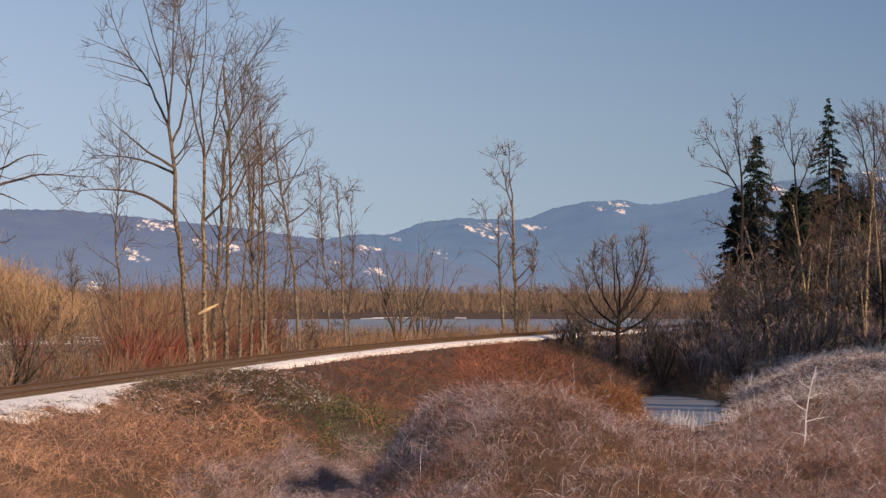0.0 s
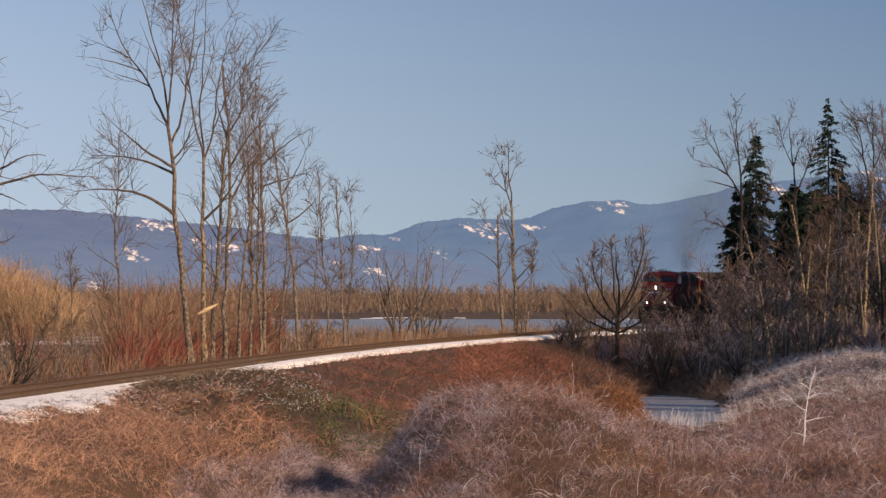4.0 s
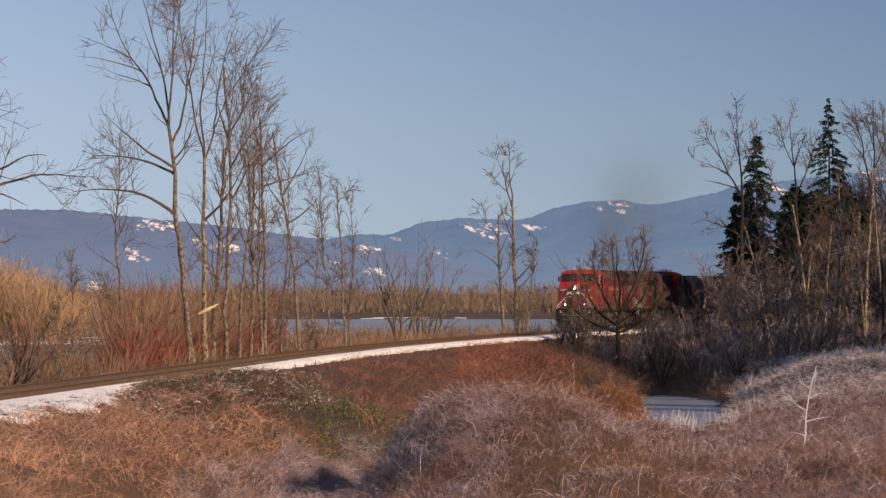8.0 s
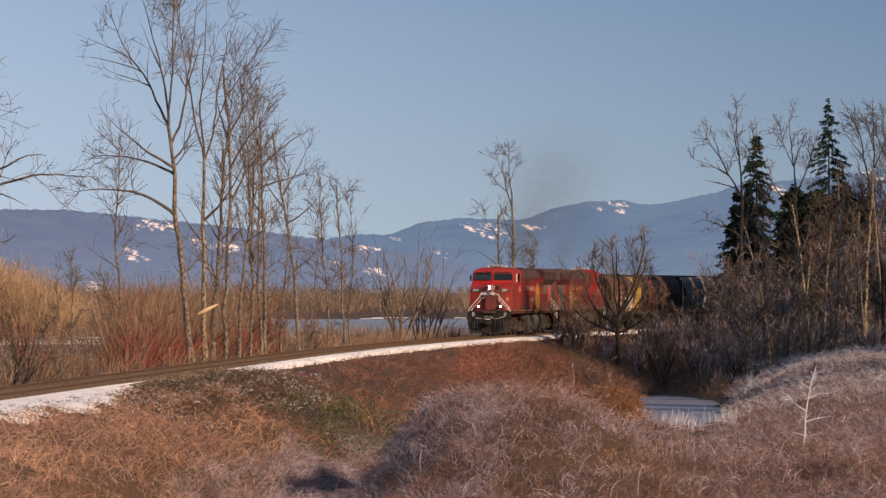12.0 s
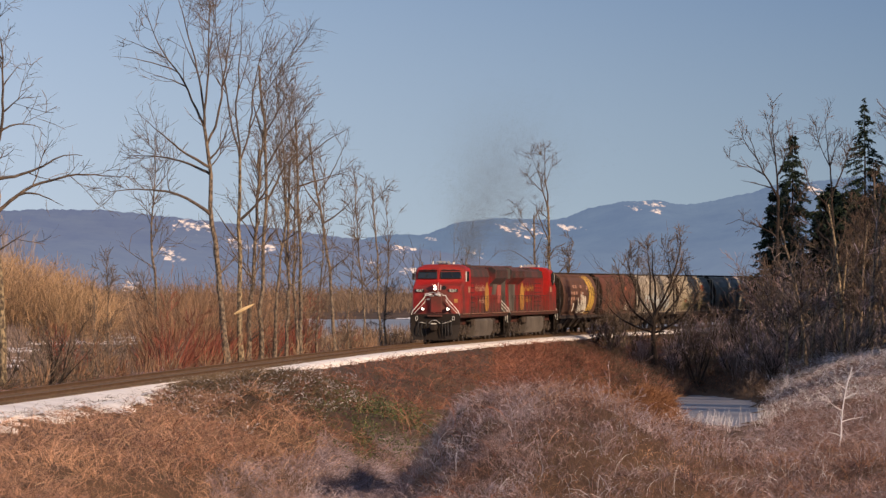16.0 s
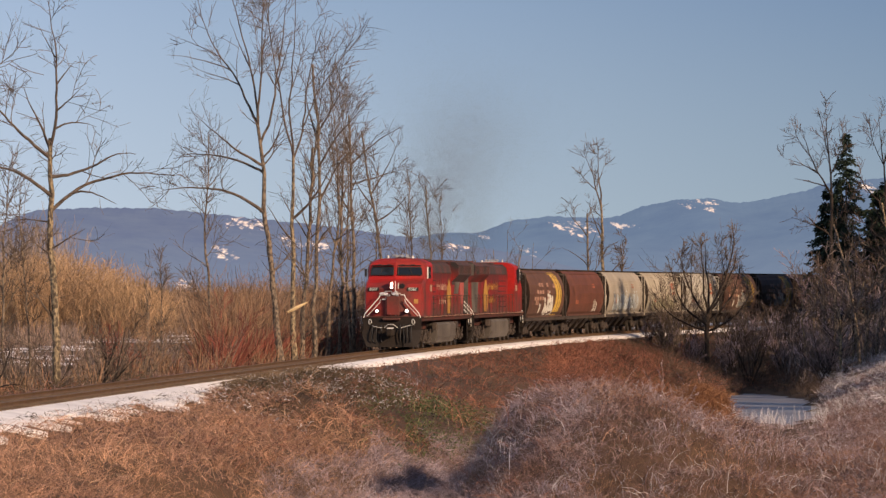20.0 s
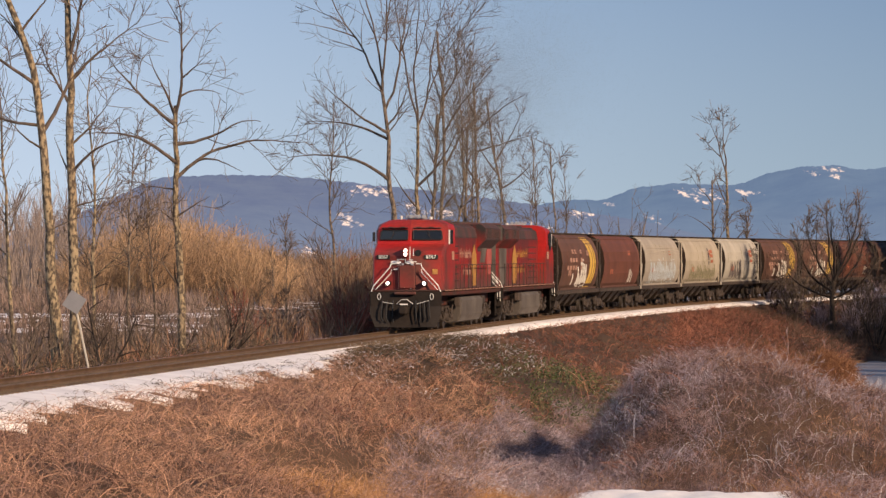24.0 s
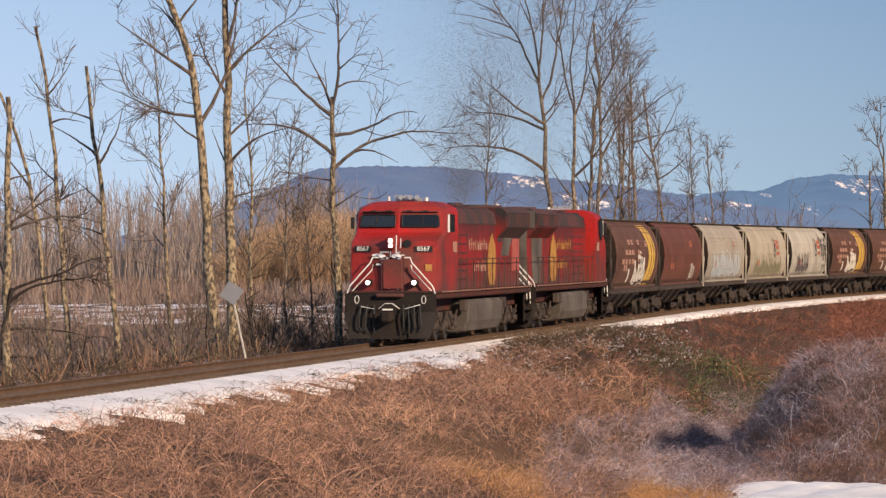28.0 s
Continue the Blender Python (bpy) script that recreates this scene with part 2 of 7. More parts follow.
road_dirt(RED, 1.6, 2.9, (0.075, 0.052, 0.044), 1.1)
HOOD = mat("sooty_hood_red", (0.29, 0.018, 0.017), 0.55, 0, 0.3, 0.6, 7, 0.05, second=(0.13, 0.03, 0.026), spec=0.2)
road_dirt(HOOD, 1.6, 2.8, (0.075, 0.052, 0.044), 1.6, soot=2.4)
for paint, k in ((BROWN, 0.9), (RUSTRED, 0.9), (GREYWHITE, 0.5), (CREAM, 0.5), (OFFWHITE, 0.5)):
    road_dirt(paint, 1.1, 2.0, (0.07, 0.052, 0.042), k)
LAMP = lamp_mat("lit_headlight", (1.0, 0.93, 0.8), 6.0)
GLASS = mat("dark_cab_glass", (0.012, 0.016, 0.022), 0.12, 0, 0.1, 2, 10, 0.0, spec=0.5)


# ================= mesh kit =================
class Kit:
    """Collects vertices and faces for one mesh."""

    def __init__(self):
        self.v, self.f = [], []

    def add(self, verts, faces):
        n = len(self.v)
        self.v += [tuple(p) for p in verts]
        self.f += [tuple(i + n for i in q) for q in faces]
        return self

    def box(self, x0, x1, y0, y1, z0, z1, c=0.0):
        """A box with its upright and lengthwise edges chamfered by c."""
        if c <= 0:
            v = [(x, y, z) for x in (x0, x1) for y in (y0, y1) for z in (z0, z1)]
            return self.add(v, [(0, 1, 3, 2), (4, 6, 7, 5), (0, 4, 5, 1), (2, 3, 7, 6), (0, 2, 6, 4), (1, 5, 7, 3)])
        prof = [(x0 + c, z0), (x1 - c, z0), (x1, z0 + c), (x1, z1 - c), (x1 - c, z1), (x0 + c, z1), (x0, z1 - c), (x0, z0 + c)]
        return self.prism(prof, y0, y1, c)

    def prism(self, prof, y0, y1, c=0.0):
        """A profile in x, z drawn along y, its ends drawn in by c."""
        n = len(prof)
        mx, mz = sum(p[0] for p in prof) / n, sum(p[1] for p in prof) / n
        hx = max(abs(p[0] - mx) for p in prof) or 1
        hz = max(abs(p[1] - mz) for p in prof) or 1
        shrink = [(mx + (x - mx) * (1 - c / hx), mz + (z - mz) * (1 - c / hz)) for x, z in prof]
        rings = [(shrink, y0), (prof, y0 + c), (prof, y1 - c), (shrink, y1)] if c > 0 else [(prof, y0), (prof, y1)]
        v = [(x, y, z) for ring, y in rings for x, z in ring]
        f = [(r * n + i, r * n + (i + 1) % n, (r + 1) * n + (i + 1) % n, (r + 1) * n + i) for r in range(len(rings) - 1) for i in range(n)]
        f += [tuple(range(n))[::-1], tuple((len(rings) - 1) * n + i for i in range(n))]
        return self.add(v, f)

    def loft(self, rings):
        """Closed rings of equal length, joined, with both ends capped."""
        n = len(rings[0])
        v = [p for r in rings for p in r]
        f = [(r * n + i, r * n + (i + 1) % n, (r + 1) * n + (i + 1) % n, (r + 1) * n + i) for r in range(len(rings) - 1) for i in range(n)]
        f += [tuple(range(n))[::-1], tuple((len(rings) - 1) * n + i for i in range(n))]
        return self.add(v, f)

    def cyl(self, p, q, r, n=12, r2=None):
        return self.pipe([p, q], [r, r if r2 is None else r2], n)

    def pipe(self, pts, r, n=6):
        pts = [Vector(p) for p in pts]
        rad = r if isinstance(r, (list, tuple)) else [r] * len(pts)
        rings = []
        for i, p in enumerate(pts):
            t = (pts[min(i + 1, len(pts) - 1)] - pts[max(i - 1, 0)]).normalized()
            s = t.cross(Vector((0.13, 0.31, 0.94)) if abs(t.z) < 0.8 else Vector((1, 0.1, 0))).normalized()
            w = t.cross(s)
            rings.append([p + rad[i] * (math.cos(2 * math.pi * k / n) * s + math.sin(2 * math.pi * k / n) * w) for k in range(n)])
        return self.loft(rings)

    def quad(self, a, b, c, d):
        return self.add([a, b, c, d], [(0, 1, 2, 3)])

    def plate(self, pts, depth):
        """A flat polygon given thickness along its normal."""
        pts = [Vector(p) for p in pts]
        nrm = (pts[1] - pts[0]).cross(pts[2] - pts[0]).normalized() * depth
        return self.loft([[p for p in pts], [p + nrm for p in pts]])

    def mesh(self, name, material, smooth=False):
        me = bpy.data.meshes.new(name)
        me.from_pydata(self.v, [], self.f)
        b = bmesh.new()
        b.from_mesh(me)
        bmesh.ops.recalc_face_normals(b, faces=b.faces)
        b.to_mesh(me)
        b.free()
        me.materials.append(material)
        if smooth:
            me.polygons.foreach_set("use_smooth", [True] * len(me.polygons))
        return me


def part(name, kit, material, parent, label="", smooth=False):
    """Links one mesh object under a thing or a part."""
    me = kit.mesh(name, material, smooth) if isinstance(kit, Kit) else kit
    ob = new(name, me)
    ob.parent = parent
    if label:
        tagged(ob, label)
    return ob


def thing(name, label, category, m=None, group="", kind=""):
    ob = new(name)
    ob.empty_display_size = 0.2
    if m is not None:
        ob.matrix_basis = m
    return tagged(ob, label, category, group, kind)


def fast_mesh(name, verts, quads, material, smooth=False):
    """A mesh from arrays: verts (n, 3), quads (m, 4) or triangles (m, 3)."""
    me = bpy.data.meshes.new(name)
    verts, quads = np.asarray(verts, np.float32), np.asarray(quads, np.int32)
    k = quads.shape[1]
    me.vertices.add(len(verts))
    me.vertices.foreach_set("co", verts.ravel())
    me.loops.add(quads.size)
    me.loops.foreach_set("vertex_index", quads.ravel())
    me.polygons.add(len(quads))
    me.polygons.foreach_set("loop_start", np.arange(0, quads.size, k, dtype=np.int32))
    me.polygons.foreach_set("loop_total", np.full(len(quads), k, np.int32))
    if smooth:
        me.polygons.foreach_set("use_smooth", np.ones(len(quads), bool))
    me.materials.append(material)
    me.update(calc_edges=True)
    me.validate()
    return me


def unit(v):
    return v / np.maximum(np.linalg.norm(v, axis=-1, keepdims=True), 1e-9)


def tubes(P, R, sides=3):
    """Tubes along the lines P (n, k, 3) with radii R (n, k): vertices and quads."""
    n, k, _ = P.shape
    T = np.empty_like(P)
    T[:, 1:-1], T[:, 0], T[:, -1] = P[:, 2:] - P[:, :-2], P[:, 1] - P[:, 0], P[:, -1] - P[:, -2]
    T = unit(T)
    ref = np.where(np.abs(T[:, :1, 2:3]) > 0.85, np.array([1.0, 0.2, 0.0]), np.array([0.1, 0.2, 1.0]))
    S = unit(np.cross(T, np.broadcast_to(ref, T.shape)))
    W = np.cross(T, S)
    ang = np.arange(sides) * 2 * np.pi / sides
    V = P[:, :, None] + R[:, :, None, None] * (np.cos(ang)[:, None] * S[:, :, None] + np.sin(ang)[:, None] * W[:, :, None])
    idx = np.arange(n * k * sides).reshape(n, k, sides)
    a, b = idx[:, :-1], idx[:, 1:]
    Q = np.stack([a, np.roll(a, -1, 2), np.roll(b, -1, 2), b], -1)
    return V.reshape(-1, 3), Q.reshape(-1, 4)


def blades(P, R, seed=1):
    """Flat stalks along the lines P, each turned its own way."""
    n, k, _ = P.shape
    T = unit(P[:, -1] - P[:, 0])
    S = unit(np.cross(T, np.random.default_rng(seed).normal(size=(n, 3))))[:, None] * R[:, :, None] * 1.35
    V = np.stack([P - S, P + S], 2)
    i = np.arange(n * k * 2).reshape(n, k, 2)
    return V.reshape(-1, 3), np.stack([i[:, :-1, 0], i[:, :-1, 1], i[:, 1:, 1], i[:, 1:, 0]], -1).reshape(-1, 4)


def joined(pieces):
    """Several (verts, quads) as one."""
    V, Q, n = [], [], 0
    for v, q in pieces:
        V.append(v)
        Q.append(q + n)
        n += len(v)
    return np.concatenate(V), np.concatenate(Q)
# ================= the lie of the land =================
def track_x(y):
    """The track's centre line: straight past the camera, then a curve to the right."""
    return -14.5 + 0.0817 * (y - 130) + 0.00046 * np.maximum(0, y - 202) ** 2


def slope_at(y):
    return 0.0817 + 0.00092 * np.maximum(0, y - 202)


def step(a, b, x):
    t = np.clip((x - a) / (b - a), 0, 1)
    return t * t * (3 - 2 * t)


def bump(x, y, cx, cy, sx, sy):
    return np.exp(-((x - cx) / sx) ** 2 - ((y - cy) / sy) ** 2)


def wave(x, y, k, seed):
    """Cheap rolling unevenness."""
    s = seed * 1.7
    return (np.sin(x * k + s) * np.cos(y * k * 0.83 + 2 * s) + 0.6 * np.sin(x * k * 2.1 - y * k * 1.3 + s)
            + 0.4 * np.cos(y * k * 2.7 + x * k * 0.7 - s)) / 2


WATER_Z, POND_Z = -3.4, -4.0


_h = random.Random(12)
HUMMOCKS = []
for _ in range(75):      # bramble hummocks on the ditch side
    cy = 74 + 165 * _h.random() ** 1.3
    cu = 5.5 + 16 * _h.random()
    if not (cu > 8 and cy < 98) and not (cu > 11 and cy > 165) and not (8 < cu < 12 and 100 < cy < 150) and not (9 < cu < 20 and 100 < cy < 126):
        HUMMOCKS.append((float(track_x(cy)) + cu, cy, 0.8 + 0.9 * _h.random(), 0.35 + 0.55 * _h.random()))


def ground(x, y):
    x, y = np.asarray(x, float), np.asarray(y, float)
    yy = np.clip(y, 20, 760)
    u = (x - track_x(yy)) / np.sqrt(1 + slope_at(yy) ** 2)
    b = 1000 * x / np.maximum(y, 40)
    # river side
    left = -0.45 - 1.9 * step(-3.0, -11, u) + 0.12 * wave(x, y, 0.25, 1)
    river = step(470, 560, y + 14 * wave(x, y, 0.02, 3)) * (1 - step(880, 960, y + 10 * wave(x, y, 0.015, 5))) * step(-54, -44, b) * (1 - step(60, 90, b))
    left = left - 2.6 * river + 0.5 * step(900, 1200, y)
    # ditch side: embankment, ditch, pond
    right = -0.42 - 0.30 * np.clip(u - 2.7, 0, 9.5) - 0.25 * step(9, 13, u)
    right = right - 1.15 * np.exp(-((u - 9.0 - 0.07 * (y - 117) - 0.4 * np.sin(y * 0.15)) / 1.25) ** 2) * step(98, 110, y) * (1 - step(148, 172, y))
    right = right - 1.0 * bump(x, y, 13.8, 262, 6.5, 46)
    foot = 57 - 14 * step(276, 300, y)
    bank = (0.72 * step(0, 1, (b - foot) / (33 - 7 * step(276, 300, y))) + 0.28 * step(74, 104, b)) * step(95, 150, y) * (1 - 0.25 * step(330, 420, y))
    right = right + bank * (-0.95 - right) * (0.22 + 0.78 * step(190, 285, y))
    # the bramble mound: a steep flank over the gully, a long back towards the bank
    flank = step(-3.4, 0.9, x + 0.35 * wave(x, y, 0.6, 9)) * (1 - 0.72 * step(2.6, 8.6, x)) * (1 - 0.4 * step(10, 16, x))
    right = right + 3.2 * flank * step(115.5, 127, y + 0.5 * wave(x, y, 0.7, 6) - 0.9 * np.clip(x - 4, 0, 8)) * (1 - step(136, 150, y)) * step(8, 12, u)
    right = right - 0.4 * bump(x, y, -3.4, 147, 2.4, 9.0)
    right = right + 0.6 * bump(x, y, 13.5, 125, 4.0, 12.0) + 0.3 * bump(x, y, 0.6, 114, 4.0, 5.0)
    right = right + 1.0 * bump(x, y, 3.5, 205, 4.5, 16.0)
    right = right + (0.18 * wave(x, y, 0.5, 2) + 0.24 * wave(x, y, 1.3, 7) + 0.10 * wave(x, y, 2.9, 4)) * step(3, 6, u) * (1 - 0.85 * bump(x, y, 0.7, 109, 4.5, 8.0))
    for cx, cy, s, h in HUMMOCKS:
        right = right + h * bump(x, y, cx, cy, s, s * 1.3) * step(4, 6.5, u)
    # the bank on which the camera stands
    hill = 1 - step(12, 70, np.hypot(x, y))
    right = right * (1 - hill) + 1.6 * hill
    flat = -0.42
    side = step(-0.3, 0.3, u)
    z = left * (1 - side) + right * side
    near = 1 - step(2.4, 3.2, np.abs(u))
    keep = 1 - step(700, 760, y)
    z = z * (1 - near * keep) + flat * near * keep
    return z


def sheet(name, xs, ys, height, material, smooth=True):
    X, Y = np.meshgrid(xs, ys)
    Z = height(X, Y)
    n, m = X.shape
    i = np.arange(n * m).reshape(n, m)
    quads = np.stack([i[:-1, :-1], i[:-1, 1:], i[1:, 1:], i[1:, :-1]], -1).reshape(-1, 4)
    return fast_mesh(name, np.stack([X, Y, Z], -1).reshape(-1, 3), quads, material, smooth)


REED = mat("grey_lilac_reeds", (0.235, 0.185, 0.16), 0.9, 0, 0.2, 0.2, 8, 0.0, island=0.5, second=(0.19, 0.12, 0.095))
EARTH = mat("leaf_litter_soil", (0.06, 0.038, 0.027), 0.95, 0, 0.35, 0.12, 3.0, 0.6, second=(0.10, 0.058, 0.035))


xs = np.concatenate([np.linspace(-3500, -300, 12), np.linspace(-260, -50, 30), np.arange(-46, 46, 0.7), np.linspace(48, 220, 40), np.linspace(260, 3500, 12)])
ys = np.concatenate([np.linspace(-600, 50, 14), np.arange(54, 330, 1.0), np.arange(332, 760, 5.0), np.linspace(770, 1300, 40), np.linspace(1400, 4900, 12)])
tagged(new("ground", sheet("ground", xs, ys, ground, EARTH)), "brown winter soil and leaf litter with patches of old snow", "ground", kind="structure")


def flat_sheet(name, cx, cy, rx, ry, z, material, label, category, seed):
    """A level sheet with an uneven rim."""
    n = 90
    a = np.arange(n) * 2 * np.pi / n
    k = 1 + 0.12 * np.sin(3 * a + seed) + 0.07 * np.sin(7 * a + 2 * seed) + 0.04 * np.sin(15 * a - seed)
    kit = Kit()
    kit.add([(cx, cy, z)] + [(cx + rx * k[i] * math.cos(a[i]), cy + ry * k[i] * math.sin(a[i]), z) for i in range(n)],
            [(0, 1 + i, 1 + (i + 1) % n) for i in range(n)])
    return tagged(new(name, kit.mesh(name, material)), label, category, kind="structure")


flat_sheet("river_water", 10, 760, 190, 290, WATER_Z, WATER, "calm pale blue winter river reflecting the sky", "water", 1)
flat_sheet("pond_ice", 14.0, 262, 8.5, 48, POND_Z + 0.02, ICE, "frozen grey-blue pond in the ditch", "ice", 2)


def ribbon(name, u0, u1, z0, z1, y0, y1, dy, material, uneven=0.0, thick=0.0, taper=0.0):
    """A strip along the track between two offsets; uneven edge on its outer side."""
    y = np.arange(y0, y1, dy)
    c, m = track_x(y), slope_at(y)
    nx, ny = 1 / np.sqrt(1 + m * m), -m / np.sqrt(1 + m * m)
    wob = uneven * (wave(y, y * 0.3, 0.9, 4) + 0.7 * wave(y, y, 2.3, 6))
    if taper:
        ends = step(y0, y0 + taper, y) * (1 - step(y1 - taper, y1, y))
        u1 = u0 + (u1 - u0) * ends
        wob = wob * ends
    offs = [(np.full_like(y, u0), np.full_like(y, z0)), (u0 * 0.5 + (u1 + wob) * 0.5, np.full_like(y, z0 * 0.6 + z1 * 0.4) + 0.03 * (uneven > 0)), (u1 + wob, np.full_like(y, z1))]
    if thick:
        offs.append((u1 + wob, np.full_like(y, z1 - thick)))
    V = np.stack([np.stack([c + u * nx, y + u * ny, z], -1) for u, z in offs], 1)
    n, k = V.shape[:2]
    i = np.arange(n * k).reshape(n, k)
    quads = np.stack([i[:-1, :-1], i[:-1, 1:], i[1:, 1:], i[1:, :-1]], -1).reshape(-1, 4)
    return fast_mesh(name, V.reshape(-1, 3), quads, material, True)


# track: ballast, rails, sleepers
railway = thing("railway_track", "single railway track on brown ballast with rusty rails", "railway", kind="structure")
part("ballast_shoulder", ribbon("ballast_shoulder", 0.0, 1.45, -0.075, -0.235, 30, 740, 0.6, BALLAST, 0.14, 0.3), None, railway)
part("ballast_shoulder", ribbon("ballast_shoulder", 0.0, -2.3, -0.125, -0.5, 30, 740, 1.0, BALLAST, 0.10, 0.3), None, railway)
RAIL_PROFILE = [(-0.07, -0.17), (0.07, -0.17), (0.07, -0.155), (0.012, -0.13), (0.012, -0.045), (0.036, -0.035), (0.036, -0.004), (0.03, 0.0), (-0.03, 0.0), (-0.036, -0.004), (-0.036, -0.035), (-0.012, -0.045), (-0.012, -0.13), (-0.07, -0.155)]
for gauge in (-0.755, 0.755):
    y = np.arange(30, 740, 2.0)
    c, m = track_x(y), slope_at(y)
    nx, ny = 1 / np.sqrt(1 + m * m), -m / np.sqrt(1 + m * m)
    V = np.stack([np.stack([c + (gauge + px) * nx, y + (gauge + px) * ny, np.full_like(y, pz)], -1) for px, pz in RAIL_PROFILE], 1)
    n, k = V.shape[:2]
    i = np.arange(n * k).reshape(n, k)
    part("rail", fast_mesh("rail", V.reshape(-1, 3), np.stack([i[:-1], np.roll(i[:-1], -1, 1), np.roll(i[1:], -1, 1), i[1:]], -1).reshape(-1, 4), RAILSTEEL), None, railway)
tie = Kit().box(-1.25, 1.25, -0.115, 0.115, -0.30, -0.135, 0.012).mesh("sleeper", TIE)
s_y = 84.0
for i in range(300):
    ob = part("sleeper", tie, None, railway)
    ob.matrix_basis = pose(float(track_x(s_y)), s_y, 0.004 * math.sin(i * 1.7), 0, 0, -math.degrees(math.atan(float(slope_at(s_y)))) + 0.6 * math.sin(i * 2.3))
    s_y += 0.52
tagged(new("snow_strip", ribbon("snow_strip", 1.15, 2.05, -0.155, -0.32, 178, 430, 0.5, SNOW, 0.42, 0.12, 14.0)), "uneven strip of old snow beside the ballast", "snow", kind="structure")
tagged(new("snow_strip", ribbon("snow_strip", 1.2, 3.15, -0.155, -0.52, 0, 168, 0.35, SNOW, 0.5, 0.2, 36.0)), "broad uneven strip of old snow beside the ballast", "snow", kind="structure")


def draped(name, x0, x1, y0, y1, d, lift, material, label, keep):
    """A thin layer that follows the ground wherever keep(x, y) holds, with an uneven rim."""
    X, Y = np.meshgrid(np.arange(x0, x1, d), np.arange(y0, y1, d))
    n, m = X.shape
    i = np.arange(n * m).reshape(n, m)
    K = keep(X, Y)
    ok = K[:-1, :-1] & K[1:, :-1] & K[:-1, 1:] & K[1:, 1:]
    quads = np.stack([i[:-1, :-1], i[:-1, 1:], i[1:, 1:], i[1:, :-1]], -1)[ok]
    me = fast_mesh(name, np.stack([X, Y, ground(X, Y) + lift + 0.025 * rough(X, Y, 3.0)], -1).reshape(-1, 3), quads, material, True)
    return tagged(new(name, me), label, "snow", kind="structure")


rough = lambda x, y, k: wave(x, y, k, 3) + 0.6 * wave(x, y, k * 2.7, 8) + 0.4 * wave(x, y, k * 6.1, 5)
def snow_lap(x, y):
    """How far from the track the snow reaches where it laps down the slope."""
    return 2.1 + 1.6 * np.exp(-((y - 134) / 8.0) ** 2) + 0.6 * rough(x, y * 0.4, 1.3)


def track_off(x, y):
    return (x - track_x(y)) / np.sqrt(1 + slope_at(y) ** 2)


draped("snow_patch", -16, -6, 116, 149, 0.2, 0.10, SNOW, "lap of old snow spilling down from the track", lambda x, y: (track_off(x, y) > 1.55) & (track_off(x, y) < snow_lap(x, y)))
draped("snow_patch", -5, 7, 99, 128, 0.12, 0.13, SNOW, "flat patch of bright snow in the ditch bottom", lambda x, y: ((x - 0.7) / 3.1) ** 2 + ((y - 112.6) / np.where(y > 112.6, 4.2, 14.0)) ** 2 < 1 + 0.3 * rough(x, y, 1.0))
def river_flat(x, y):
    """Old snow on the flat: a near field by the sign, a farther one towards the river."""
    b = 1000 * x / y + 4 * wave(x, y, 0.05, 2)
    near, far = (b < -103) & (y > 300) & (y < 398), (b > -106) & (b < -64) & (y > 425) & (y < 545)
    return (near | far) & (rough(x * 0.45, y * 0.16, 0.9) > -0.25)


draped("snow_field", -90, -24, 300, 545, 0.8, 0.05, SNOW, "patchy snow on the river flat", river_flat)
draped("snow_field", -120, 160, 878, 965, 2.5, 0.3, SNOW, "strip of snow on the far river bank", lambda x, y: np.abs(y - 925 - 12 * wave(x, y, 0.03, 3)) < 1 + 7 * rough(x, y, 0.12))


# ================= mountains =================
def ridge(points, x):
    px, pz = zip(*points)
    return np.interp(x, px, pz)


